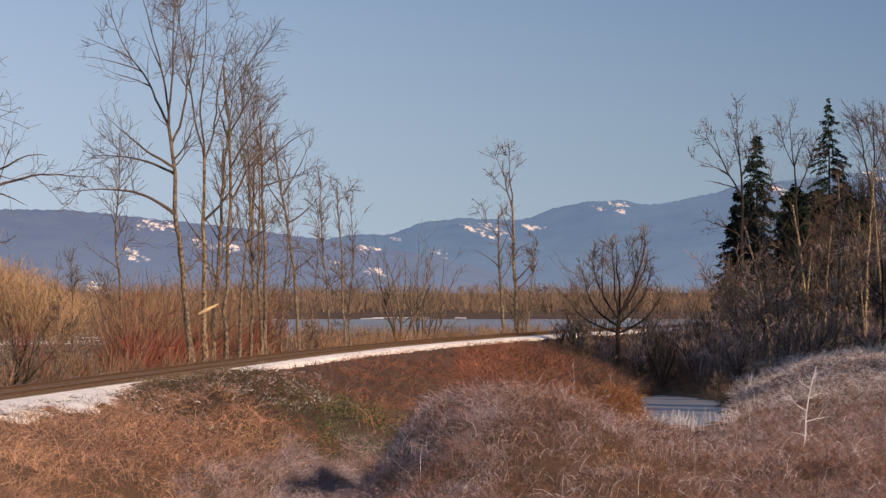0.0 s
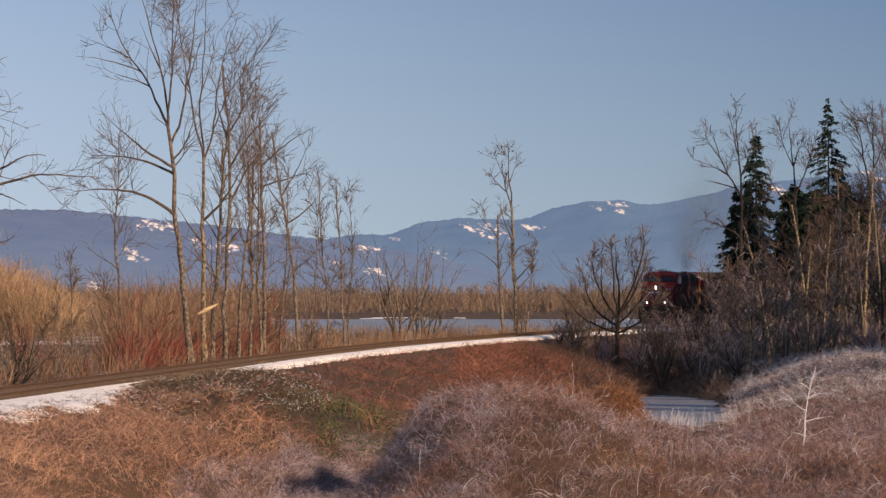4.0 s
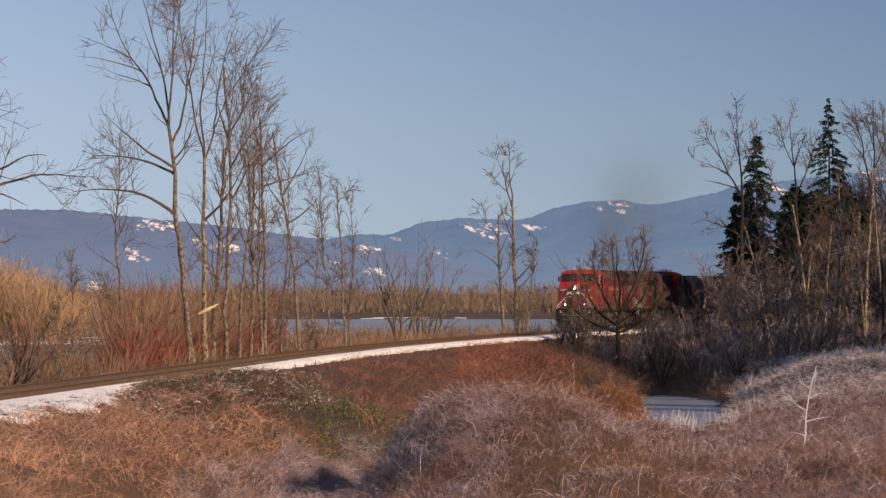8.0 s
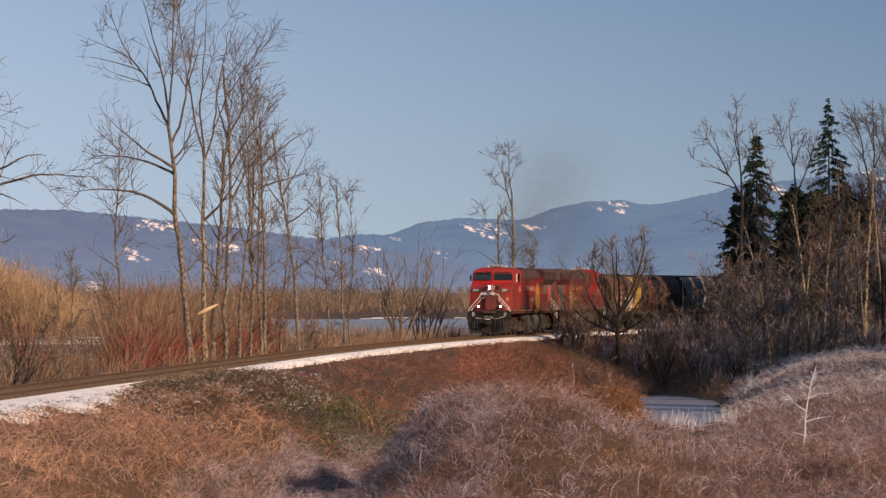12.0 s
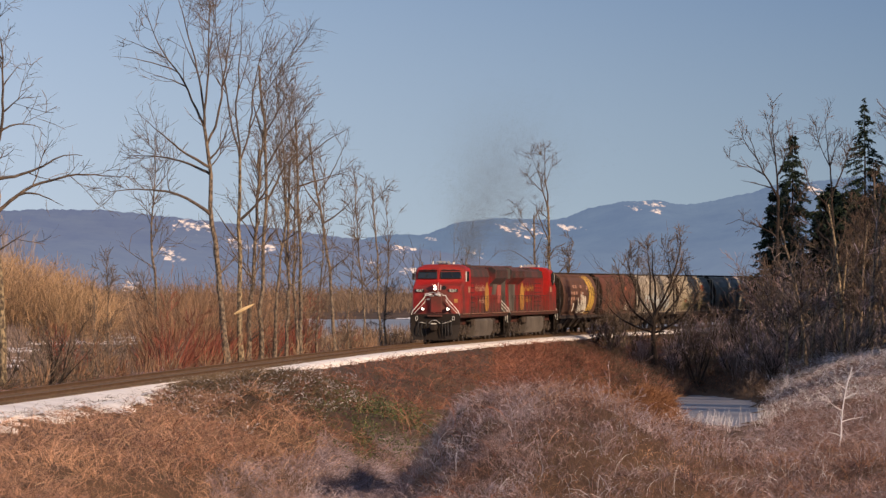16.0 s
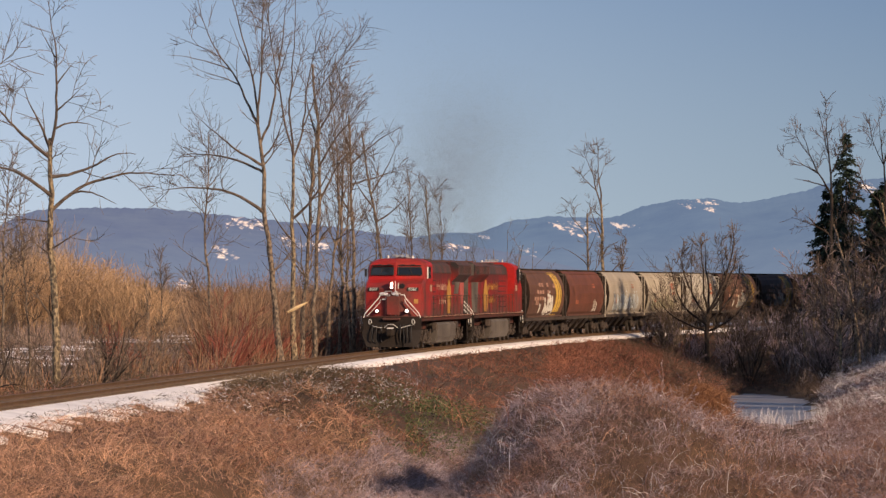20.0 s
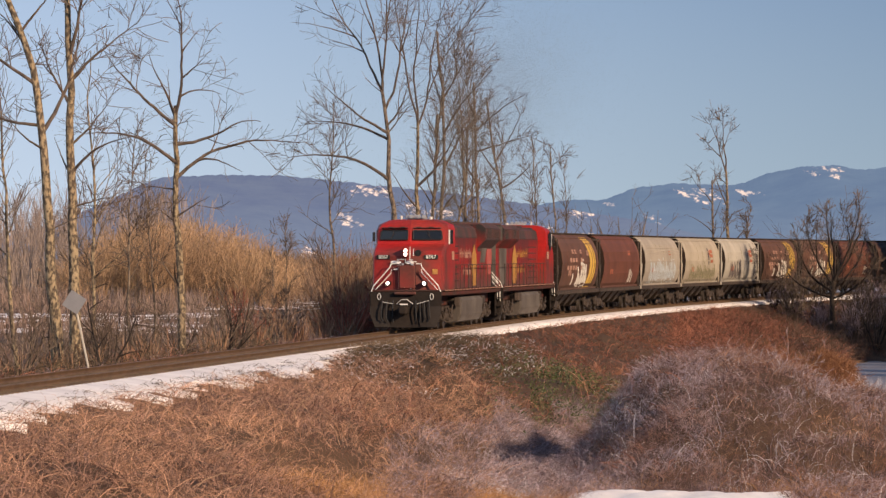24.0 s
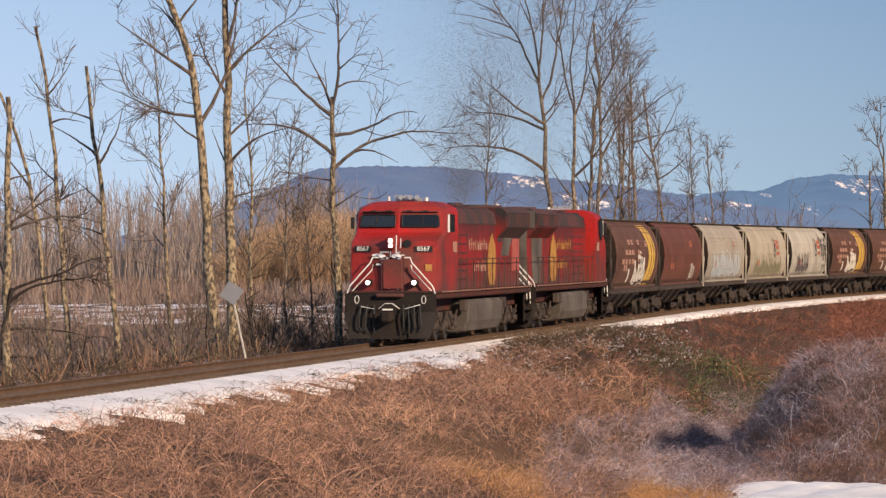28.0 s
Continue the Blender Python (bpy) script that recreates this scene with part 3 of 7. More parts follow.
def range_of_hills(name, points, y0, depth, base, seed, label, clearings, cover):
    """A ridge whose crest follows a few summits, falling towards the viewer in spurs; snow lies on its clearings (across, up, half sizes)."""
    xs = np.linspace(points[0][0], points[-1][0], 1000)
    rows = 100
    crest = ridge(points, xs)
    crest = np.convolve(np.pad(crest, 5, "edge"), np.ones(11) / 11, "valid")
    f = np.linspace(0, 1, rows)[:, None]
    wob = 0.5 * np.sin(xs * 0.02 + 3 * f + seed)
    spur = 0.5 * np.sin(xs * 0.011 + seed + 1.5 * f + wob) ** 2 + 0.2 * np.sin(xs * 0.019 + 2 * seed - 2 * f + wob) ** 2
    Z = base + (crest - base) * (f ** (0.75 + 0.55 * spur))
    jag = 0.5 * wave(xs, xs * 0.37, 0.11, seed) + 0.7 * wave(xs, xs * 0.53, 0.29, seed + 2) + 0.25 * np.interp(xs, np.linspace(xs[0], xs[-1], 700), np.random.default_rng(3).normal(size=700))
    Z = Z + jag * f ** 9
    Y = y0 + depth * f + 60 * spur * (1 - f)
    X = np.broadcast_to(xs, Z.shape)
    V = np.stack([X, Y, Z], -1)
    n, m = V.shape[:2]
    i = np.arange(n * m).reshape(n, m)
    me = fast_mesh(name, V.reshape(-1, 3), np.stack([i[:-1, :-1], i[:-1, 1:], i[1:, 1:], i[1:, :-1]], -1).reshape(-1, 4), cover, True)
    open_land = np.full(X.shape, -5.0)
    for px, pz, hx, hz in clearings:
        d = ((X - px + 1.1 * (Z - pz)) / (hx * 0.8)) ** 2 + ((Z - pz) / (hz * 1.15)) ** 2
        for r, c in zip(*np.nonzero(d < 6.0)):
            v = Vector(((X[r, c] + 1.3 * Z[r, c]) * 0.15, (Z[r, c] - 0.25 * X[r, c]) * 0.17, px))
            open_land[r, c] = max(open_land[r, c], 0.2 + 2.4 * noise.noise(v) + 1.9 * noise.noise(v * 2.3) + 1.4 * noise.noise(v * 5.0) - 0.8 * d[r, c])
    me.attributes.new("clearing", "FLOAT", "POINT").data.foreach_set("value", open_land.ravel().astype(np.float32))
    return tagged(new(name, me), label, "mountain", kind="structure")


# distance haze is put into the ridges as an emissive blue
HAZE = mat("blue_forest_haze_glow", (0.02, 0.03, 0.042), 1.0, 0, 0.25, 0.006, 0.03, 0.0, spec=0.0)
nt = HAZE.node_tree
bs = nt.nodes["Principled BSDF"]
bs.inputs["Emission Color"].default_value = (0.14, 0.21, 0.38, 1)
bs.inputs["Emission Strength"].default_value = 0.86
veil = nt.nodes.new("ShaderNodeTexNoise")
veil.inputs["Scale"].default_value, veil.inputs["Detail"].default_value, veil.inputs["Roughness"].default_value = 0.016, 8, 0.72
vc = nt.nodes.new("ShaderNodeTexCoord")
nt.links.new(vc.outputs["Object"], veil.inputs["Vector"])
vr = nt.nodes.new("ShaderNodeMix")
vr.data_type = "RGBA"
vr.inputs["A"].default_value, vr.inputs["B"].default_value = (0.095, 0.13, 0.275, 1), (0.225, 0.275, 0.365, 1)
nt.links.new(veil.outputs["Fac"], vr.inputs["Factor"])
low = nt.nodes.new("ShaderNodeSeparateXYZ")       # painted haze: the glow turns paler towards the river
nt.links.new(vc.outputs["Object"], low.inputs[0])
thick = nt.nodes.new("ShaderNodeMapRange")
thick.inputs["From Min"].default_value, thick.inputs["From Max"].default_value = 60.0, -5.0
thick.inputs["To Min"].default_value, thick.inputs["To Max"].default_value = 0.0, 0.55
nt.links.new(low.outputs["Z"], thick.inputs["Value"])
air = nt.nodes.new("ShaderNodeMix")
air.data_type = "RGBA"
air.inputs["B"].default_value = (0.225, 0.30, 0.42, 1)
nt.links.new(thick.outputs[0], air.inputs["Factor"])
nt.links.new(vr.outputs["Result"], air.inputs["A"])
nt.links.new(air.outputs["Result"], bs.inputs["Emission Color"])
# sunlit snow on the felled clearings, with a weak glow for the haze
at = nt.nodes.new("ShaderNodeAttribute")
at.attribute_name = "clearing"
edge = nt.nodes.new("ShaderNodeMapRange")
edge.inputs["From Min"].default_value, edge.inputs["From Max"].default_value = -0.5, 0.9
nt.links.new(at.outputs["Fac"], edge.inputs["Value"])
for slot, colour in (("Base Color", (0.92, 0.78, 0.66, 1)), ("Emission Color", (0.10, 0.10, 0.13, 1))):
    src = bs.inputs[slot].links[0].from_socket
    mx = nt.nodes.new("ShaderNodeMix")
    mx.data_type = "RGBA"
    mx.inputs["B"].default_value = colour
    nt.links.new(edge.outputs[0], mx.inputs["Factor"])
    nt.links.new(src, mx.inputs["A"])
    nt.links.new(mx.outputs["Result"], bs.inputs[slot])
BLUER = HAZE.copy()       # a paler haze glow is painted on the farther range
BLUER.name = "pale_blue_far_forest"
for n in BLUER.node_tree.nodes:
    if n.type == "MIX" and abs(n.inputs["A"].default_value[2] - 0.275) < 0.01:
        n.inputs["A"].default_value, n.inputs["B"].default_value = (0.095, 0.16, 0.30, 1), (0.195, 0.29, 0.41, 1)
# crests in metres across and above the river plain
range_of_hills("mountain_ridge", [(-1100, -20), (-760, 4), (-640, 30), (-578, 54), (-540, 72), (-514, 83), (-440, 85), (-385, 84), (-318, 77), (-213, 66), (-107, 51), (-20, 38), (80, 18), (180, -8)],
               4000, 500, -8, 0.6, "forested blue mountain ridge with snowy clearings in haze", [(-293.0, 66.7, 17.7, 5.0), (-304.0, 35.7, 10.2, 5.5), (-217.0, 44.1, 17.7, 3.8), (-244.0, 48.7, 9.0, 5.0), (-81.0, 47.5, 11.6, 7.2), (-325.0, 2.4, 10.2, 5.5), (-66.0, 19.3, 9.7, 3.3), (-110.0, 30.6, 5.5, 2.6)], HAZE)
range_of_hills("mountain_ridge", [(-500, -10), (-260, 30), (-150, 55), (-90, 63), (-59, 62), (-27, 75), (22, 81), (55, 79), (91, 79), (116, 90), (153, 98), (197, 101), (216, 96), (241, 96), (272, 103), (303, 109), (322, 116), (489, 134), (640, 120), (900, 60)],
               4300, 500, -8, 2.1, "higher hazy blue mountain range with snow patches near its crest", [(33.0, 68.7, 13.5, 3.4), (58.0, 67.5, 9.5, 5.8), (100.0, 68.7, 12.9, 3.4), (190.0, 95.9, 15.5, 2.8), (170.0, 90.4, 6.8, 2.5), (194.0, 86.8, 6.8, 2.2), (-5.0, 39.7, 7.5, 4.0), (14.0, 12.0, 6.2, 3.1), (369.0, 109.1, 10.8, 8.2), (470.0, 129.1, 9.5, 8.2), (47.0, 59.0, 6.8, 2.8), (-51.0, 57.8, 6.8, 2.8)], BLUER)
# ================= the train =================
def wheelset(parent, y, r, half):
    """Axle with two flanged wheels, under a bogie."""
    k = Kit()
    k.cyl((-half, 0, 0), (half, 0, 0), 0.09, 10)
    for s in (-1, 1):
        k.cyl((s * 0.69, 0, 0), (s * 0.83, 0, 0), r, 20, r * 0.985)
        k.cyl((s * 0.67, 0, 0), (s * 0.70, 0, 0), r + 0.03, 20)
        k.cyl((s * 0.83, 0, 0), (s * 0.86, 0, 0), r * 0.55, 14, r * 0.35)
    ob = part("wheelset", k, TREAD, parent)
    ob.matrix_basis = pose(0, y, r)
    return ob


def engine_bogie(engine, y0):
    k = Kit()
    for s in (-1, 1):
        prof = []
        k.box(s * 1.02 - 0.07, s * 1.02 + 0.07, y0 - 2.35, y0 + 2.35, 0.62, 0.86, 0.04)
        for dy in (-1.88, 0, 1.88):
            k.box(s * 1.05 - 0.1, s * 1.05 + 0.1, y0 + dy - 0.27, y0 + dy + 0.27, 0.32, 0.72, 0.05)
            k.cyl((s * 1.12, y0 + dy, 0.53), (s * 1.24, y0 + dy, 0.53), 0.15, 12, 0.11)
        for dy in (-1.25, -0.62, 0.62, 1.25):
            k.cyl((s * 1.05, y0 + dy, 0.5), (s * 1.05, y0 + dy, 0.98), 0.11, 10)
        k.pipe([(s * 1.2, y0 - 2.0, 1.0), (s * 1.22, y0 - 1.1, 0.5), (s * 1.22, y0 - 0.2, 0.95)], 0.035)
        k.pipe([(s * 1.2, y0 + 2.0, 1.0), (s * 1.22, y0 + 1.1, 0.5), (s * 1.22, y0 + 0.2, 0.95)], 0.035)
        for dy in (-2.25, -0.4, 1.5):
            k.cyl((s * 1.14, y0 + dy, 0.78), (s * 1.14, y0 + dy + 0.5, 0.78), 0.09, 8)
    k.box(-0.95, 0.95, y0 - 0.3, y0 + 0.3, 0.55, 0.95, 0.05)
    bogie = part("bogie", k, GRIME, engine, "grimy three-axle bogie with coil springs")
    return [wheelset(bogie, y0 + dy, 0.53, 1.05) for dy in (-1.88, 0, 1.88)]


def text_mesh(body, size, m, material, name, parent, depth=0.008):
    cu = bpy.data.curves.new(name, "FONT")
    cu.body, cu.size, cu.extrude, cu.align_x, cu.align_y = body, size, depth, "CENTER", "CENTER"
    tmp = bpy.data.objects.new(name, cu)
    me = bpy.data.meshes.new_from_object(tmp)
    bpy.data.objects.remove(tmp)
    me.materials.clear()
    me.materials.append(material)
    ob = part(name, me, material, parent)
    ob.matrix_basis = m
    return ob


def locomotive(label, lead):
    """A six-axle road diesel with a wide-nosed cab; it drives towards -y, rail top at z = 0."""
    e = thing("locomotive", label, "locomotive", group="locomotives of the train")
    wheels = engine_bogie(e, -6.7) + engine_bogie(e, 6.7)
    # frame, tank, pilot
    part("underframe", Kit().box(-1.48, 1.48, -10.45, 10.45, 1.44, 1.62, 0.03).box(-0.9, 0.9, -10.3, 10.3, 1.0, 1.46), SILL, e)
    part("walkway", Kit().box(-1.53, 1.53, -10.5, 10.5, 1.625, 1.70, 0.02), SILL, e)
    part("fuel_tank", Kit().prism([(-1.34, 0.30), (-1.0, 0.22), (1.0, 0.22), (1.34, 0.30), (1.48, 0.6), (1.48, 1.2), (1.36, 1.33), (-1.36, 1.33), (-1.48, 1.2), (-1.48, 0.6)], -3.9, 3.6, 0.06), TANK, e, "dusty grey fuel tank")
    for s in (-1, 1):
        part("air_reservoir", Kit().cyl((s * 1.32, -3.5, 1.12), (s * 1.32, -1.6, 1.12), 0.13, 10), GRIME, e)
        for y in (-4.3, 3.75, 4.3):
            part("equipment_box", Kit().box(s * 1.36 - 0.12, s * 1.36 + 0.12, y - 0.22, y + 0.22, 0.95, 1.33, 0.03), GRIME, e)
    for f in (-1, 1):
        pil = Kit()
        pil.plate([(-1.5, f * 10.62, 1.62), (1.5, f * 10.62, 1.62), (1.5, f * 10.62, 0.75), (1.28, f * 10.7, 0.14), (-1.28, f * 10.7, 0.14), (-1.5, f * 10.62, 0.75)], 0.06)
        for s in (-1, 1):   # step wells at the corners
            for z in (0.42, 0.78, 1.15):
                pil.box(s * 1.42 - 0.13, s * 1.42 + 0.13, f * 10.35 - 0.2, f * 10.35 + 0.2, z, z + 0.04)
            pil.box(s * 1.27 - 0.02, s * 1.27 + 0.02, f * 10.35 - 0.25, f * 10.35 + 0.25, 0.35, 1.6)
        part("pilot", pil, PLOUGH, e, "dark grey snow-plough pilot")
        for s in (-1, 1):
            blade = [(s * 0.62, f * 10.72, 0.16), (s * 1.27, f * 10.72, 0.16), (s * 1.49, f * 10.66, 0.72), (s * 1.49, f * 10.66, 1.02), (s * 0.78, f * 10.72, 1.02), (s * 0.62, f * 10.74, 0.8)]
            part("plough_blade", Kit().plate(blade, 0.03), PLATE, e, "mud-brown snow-plough blade")
        cp = Kit()
        cp.box(-0.17, 0.17, f * 10.9 - 0.24, f * 10.9 + 0.24, 0.72, 1.02, 0.05).box(-0.24, 0.12, f * 11.1 - 0.1, f * 11.1 + 0.1, 0.68, 1.06, 0.06)
        part("coupler", cp, PLOUGH, e)
        for x in (-0.95, -0.75, -0.5, 0.45, 0.62, 0.8, 1.0):
            ho = Kit().pipe([(x, f * 10.72, 1.25), (x * 1.02, f * 10.86, 0.95), (x * 1.05, f * 10.85, 0.55), (x * 0.95, f * 10.8, 0.3 + 0.1 * abs(x))], 0.03)
            part("air_hose", ho, BLACK, e)
        an = Kit().box(-0.45, 0.45, f * 10.74 - 0.08, f * 10.74 + 0.08, 1.50, 1.62, 0.03)
        part("anticlimber", an, RED, e)
        bar = Kit().pipe([(-0.35, f * 10.85, 1.12), (-0.12, f * 10.98, 1.3), (0.12, f * 10.98, 1.3), (0.35, f * 10.85, 1.12)], 0.013).pipe([(-0.95, f * 10.76, 1.2), (-0.5, f * 10.8, 1.12)], 0.012).pipe([(0.5, f * 10.8, 1.12), (1.0, f * 10.76, 1.26)], 0.012)
        bar.box(-0.16, 0.16, f * 11.16 - 0.05, f * 11.16 + 0.05, 1.08, 1.13)
        part("uncoupling_lever", bar, RAILING, e, "white-painted uncoupling lever")

    # cab: rings from the nose sill to the roof, each with a shallow vee in front
    VEE = 0.30
    vy = lambda yf, x: yf + VEE * abs(x) / 1.40

    def ring(z, yf, w, vee, wf):
        return [(-w, -6.3, z), (-w, yf + vee + 0.35, z), (-wf, yf + vee, z), (0, yf, z), (wf, yf + vee, z), (w, yf + vee + 0.35, z), (w, -6.3, z)]
    cab = Kit().loft([ring(1.70, -10.35, 1.50, VEE, 1.40), ring(3.10, -10.28, 1.50, VEE, 1.40), ring(3.32, -10.02, 1.50, VEE, 1.40), ring(3.60, -9.22, 1.52, VEE, 1.42),
                      ring(3.70, -9.16, 1.52, VEE, 1.42), ring(4.28, -9.02, 1.50, VEE, 1.38), ring(4.42, -8.95, 1.44, VEE, 1.26), ring(4.60, -8.75, 1.05, VEE, 0.85), ring(4.64, -8.3, 0.80, VEE, 0.7)])
    part("cab", cab, RED, e)
    if lead:      # frozen slush thrown up on to the nose
        for x, z, w, h in ((-0.52, 2.86, 0.16, 0.045), (-0.33, 2.83, 0.12, 0.06), (-0.22, 2.62, 0.14, 0.04), (-0.45, 2.55, 0.10, 0.035), (0.12, 2.84, 0.13, 0.08), (0.24, 2.80, 0.07, 0.09), (0.1, 2.66, 0.09, 0.035), (-0.05, 1.80, 0.12, 0.04), (0.2, 1.78, 0.07, 0.05)):
            y = vy(-10.37 - 0.03 * (z < 2), x)
            part("slush_crust", Kit().plate([(x - w, y, z - h * 0.6), (x - 0.2 * w, y - 0.01, z - h), (x + w, y, z - h * 0.3), (x + 0.7 * w, y, z + h * 0.7), (x, y - 0.01, z + h), (x - 0.8 * w, y, z + h * 0.5)], 0.02), SNOW, e, "frozen white slush on the nose")
    for s in (-1, 1):
        w = Kit()
        a = [Vector((s * 0.12, vy(-9.14, 0.12), 3.79)), Vector((s * 1.27, vy(-9.14, 1.27), 3.79)), Vector((s * 1.31, vy(-9.11, 1.31), 3.84)), Vector((s * 1.27, vy(-9.05, 1.27), 4.13)), Vector((s * 1.22, vy(-9.045, 1.22), 4.17)), Vector((s * 0.12, vy(-9.045, 0.12), 4.17))]
        w.plate([p + Vector((0, -0.03, 0)) for p in (a if s > 0 else a[::-1])], 0.02)
        pane = part("windscreen", w, GLASS, e, "dark glass windscreen pane")
        rim = Kit()
        for p, q in zip(a, a[1:] + a[:1]):
            rim.pipe([p + Vector((0, -0.05, 0)), q + Vector((0, -0.05, 0))], 0.03, 5)
        part("windscreen_seal", rim, BLACK, pane)
        ledge = Kit().plate([(s * 0.12, vy(-9.05, 0.12), 4.27), (s * 1.26, vy(-9.05, 1.26), 4.27), (s * 1.24, vy(-9.13, 1.24), 4.30), (s * 0.12, vy(-9.13, 0.12), 4.30)][::s], 0.025)
        for x in (0.34, 0.86):
            ledge.box(s * x - 0.09, s * x + 0.09, vy(-9.16, x), vy(-9.02, x), 4.29, 4.33)
        part("wiper_ledge", ledge, SOOT, e, "dark drip ledge over the windscreen")
        wip = Kit().pipe([(s * 0.70, vy(-9.09, 0.7), 4.3), (s * 0.78, vy(-9.16, 0.78), 3.92)], 0.009, 4).pipe([(s * 0.66, vy(-9.14, 0.66), 4.08), (s * 0.88, vy(-9.2, 0.88), 3.8)], 0.009, 4)
        part("wiper", wip, GRIME, pane)
        sw = Kit().box(s * 1.525 - 0.012, s * 1.525 + 0.012, -8.35, -7.1, 3.62, 4.2)
        sp = part("side_window", sw, GLASS, e)
        part("window_frame", Kit().box(s * 1.535 - 0.02, s * 1.535 + 0.02, -8.45, -8.22, 3.6, 4.2, 0.01), RAILING, sp, "pale wind deflector beside the cab window")
        if not lead:
            oval = [(s * 1.55, -7.75 + 0.5 * math.cos(i * math.pi / 8), 3.85 + 0.46 * math.sin(i * math.pi / 8)) for i in range(16)]
            part("porthole", Kit().plate([(x * 1.01, y, z) for x, y, z in oval], 0.02), BLACK, sp, "dark oval cab side window")
        if s < 0:
            part("mirror", Kit().box(-1.66, -1.54, -8.75, -8.71, 3.72, 4.1, 0.01), BLACK, e)
        nb = Kit().plate([(s * 1.0 + 0.3 * i, vy(-10.31, s * 1.0 + 0.3 * i), z) for i, z in ((-0.95, 2.97), (0.95, 2.97), (0.95, 3.15), (-0.95, 3.15))], 0.02)
        box_ = part("number_board", nb, BLACK, e, "black number board with white figures")
        text_mesh("8567", 0.21, Matrix.Translation((s * 1.0, vy(-10.345, 1.0), 3.062)) @ Matrix.Rotation(radians(s * 12.1), 4, "Z") @ Matrix.Rotation(radians(90), 4, "X"), RAILING, "figures", box_)
        dl = Kit().cyl((s * 0.76, -10.50, 1.97), (s * 0.76, -10.57, 1.97), 0.07, 14)
        lens = part("ditch_light", dl, LAMP, e, "lit round ditch light")
        part("lamp_housing", Kit().cyl((s * 0.76, -10.1, 1.97), (s * 0.76, -10.54, 1.97), 0.11, 14), BLACK, lens)
        # white grab rails beside the steps, front and back
        for f in (-1, 1):
            yb = f * 10.5
            r = Kit().pipe([(s * 0.42, yb * 0.995, 2.78), (s * 0.62, yb * 0.995, 2.78), (s * 0.68, yb, 2.62), (s * 1.36, yb, 1.86), (s * 1.44, yb, 1.66), (s * 1.46, yb, 1.02)], 0.024, 6)
            r.pipe([(s * 0.62, yb * 0.985, 2.55), (s * 0.66, yb * 0.985, 2.38), (s * 1.34, yb * 0.985, 1.66), (s * 1.36, yb * 0.985, 1.1)], 0.022, 6)
            part("step_railing", r, RAILING, e, "bright white step railing")
            g = Kit().pipe([(s * (1.10 + 0.07 * math.cos(i * 0.7)), yb * 1.014, 1.42 + 0.13 * math.sin(i * 0.7)) for i in range(10)], 0.014, 5)
            part("cut_lever_loop", g, RAILING, e)
        h = Kit()
        for y in np.arange(-5.6, 9.8, 1.4):
            h.cyl((s * 1.47, y, 1.7), (s * 1.47, y, 2.72), 0.017, 5)
        h.pipe([(s * 1.47, -6.0, 2.72), (s * 1.47, 9.9, 2.72)], 0.017, 5)
        part("side_handrail", h, GRIME, e)
        stripe = Kit()
        for y in np.arange(-9.6, 10.2, 0.52):
            stripe.box(s * 1.537 - 0.004, s * 1.537 + 0.004, y, y + 0.22, 1.64, 1.69)
        tagged(part("sill_stripe", stripe, PALE, e, "worn reflective sill stripes"), kind="stuff")
    hl = Kit()
    for z in (3.33, 3.17):
        hl.cyl((-0.03, -10.42, z), (-0.03, -10.48, z), 0.068, 14)
    lens = part("headlight", hl, LAMP, e, "lit twin headlight on the nose")
    part("lamp_housing", Kit().box(-0.17, 0.11, -10.45, -9.9, 3.05, 3.46, 0.04), RED, lens)
    nd = Kit().box(-0.30, 0.36, -10.42, -10.2, 1.75, 2.72, 0.03)
    door = part("nose_door", nd, RED, e)
    part("door_seam", Kit().pipe([(-0.33, -10.40, 1.75), (-0.33, -10.40, 2.74), (0.39, -10.40, 2.74), (0.39, -10.40, 1.75)], 0.014, 4), SOOT, door)
    part("nose_vent", Kit().cyl((0.46, -10.0, 3.24), (0.46, -10.22, 3.22), 0.13, 12), BLACK, e, "round black nose vent")
    part("emblem", Kit().plate([(x, vy(-10.34, x), z) for x, z in ((1.06, 2.34), (1.27, 2.34), (1.27, 2.56), (1.06, 2.56))], 0.015), GOLD, e, "square gold emblem plate")
    em = Kit()   # worn pale marking across the nose
    for x0, x1, z0, z1 in ((-0.36, -0.08, 2.94, 2.98), (-0.38, -0.30, 2.86, 2.98), (-0.36, -0.22, 2.72, 2.75), (-0.18, -0.1, 2.72, 2.80), (-0.05, -0.01, 2.8, 2.98), (0.12, 0.3, 2.93, 2.97), (0.2, 0.32, 2.72, 2.75)):
        em.box(x0, x1, -10.44, -10.425, z0, z1)
    tagged(part("nose_marking", em, SILVER, e, "worn pale marking"), kind="stuff")
    part("nose_grab_rail", Kit().pipe([(0.16, -10.40, 3.5), (0.16, -10.48, 2.95), (0.3, -10.48, 2.86), (0.44, -10.48, 2.86)], 0.018).pipe([(0.30, -10.38, 3.4), (0.30, -10.4, 3.1)], 0.018), RAILING, e)
    # hood, radiator wings, roof gear
    part("engine_hood", Kit().prism([(-1.10, 1.70), (1.10, 1.70), (1.10, 3.95), (1.02, 4.32), (0.8, 4.45), (-0.8, 4.45), (-1.02, 4.32), (-1.10, 3.95)], -6.3, 4.6, 0.02), HOOD, e)
    part("radiator_hood", Kit().prism([(-1.10, 1.70), (1.10, 1.70), (1.10, 3.45), (1.5, 3.85), (1.5, 4.35), (1.3, 4.52), (-1.3, 4.52), (-1.5, 4.35), (-1.5, 3.85), (-1.10, 3.45)], 4.6, 10.2, 0.03), HOOD, e)
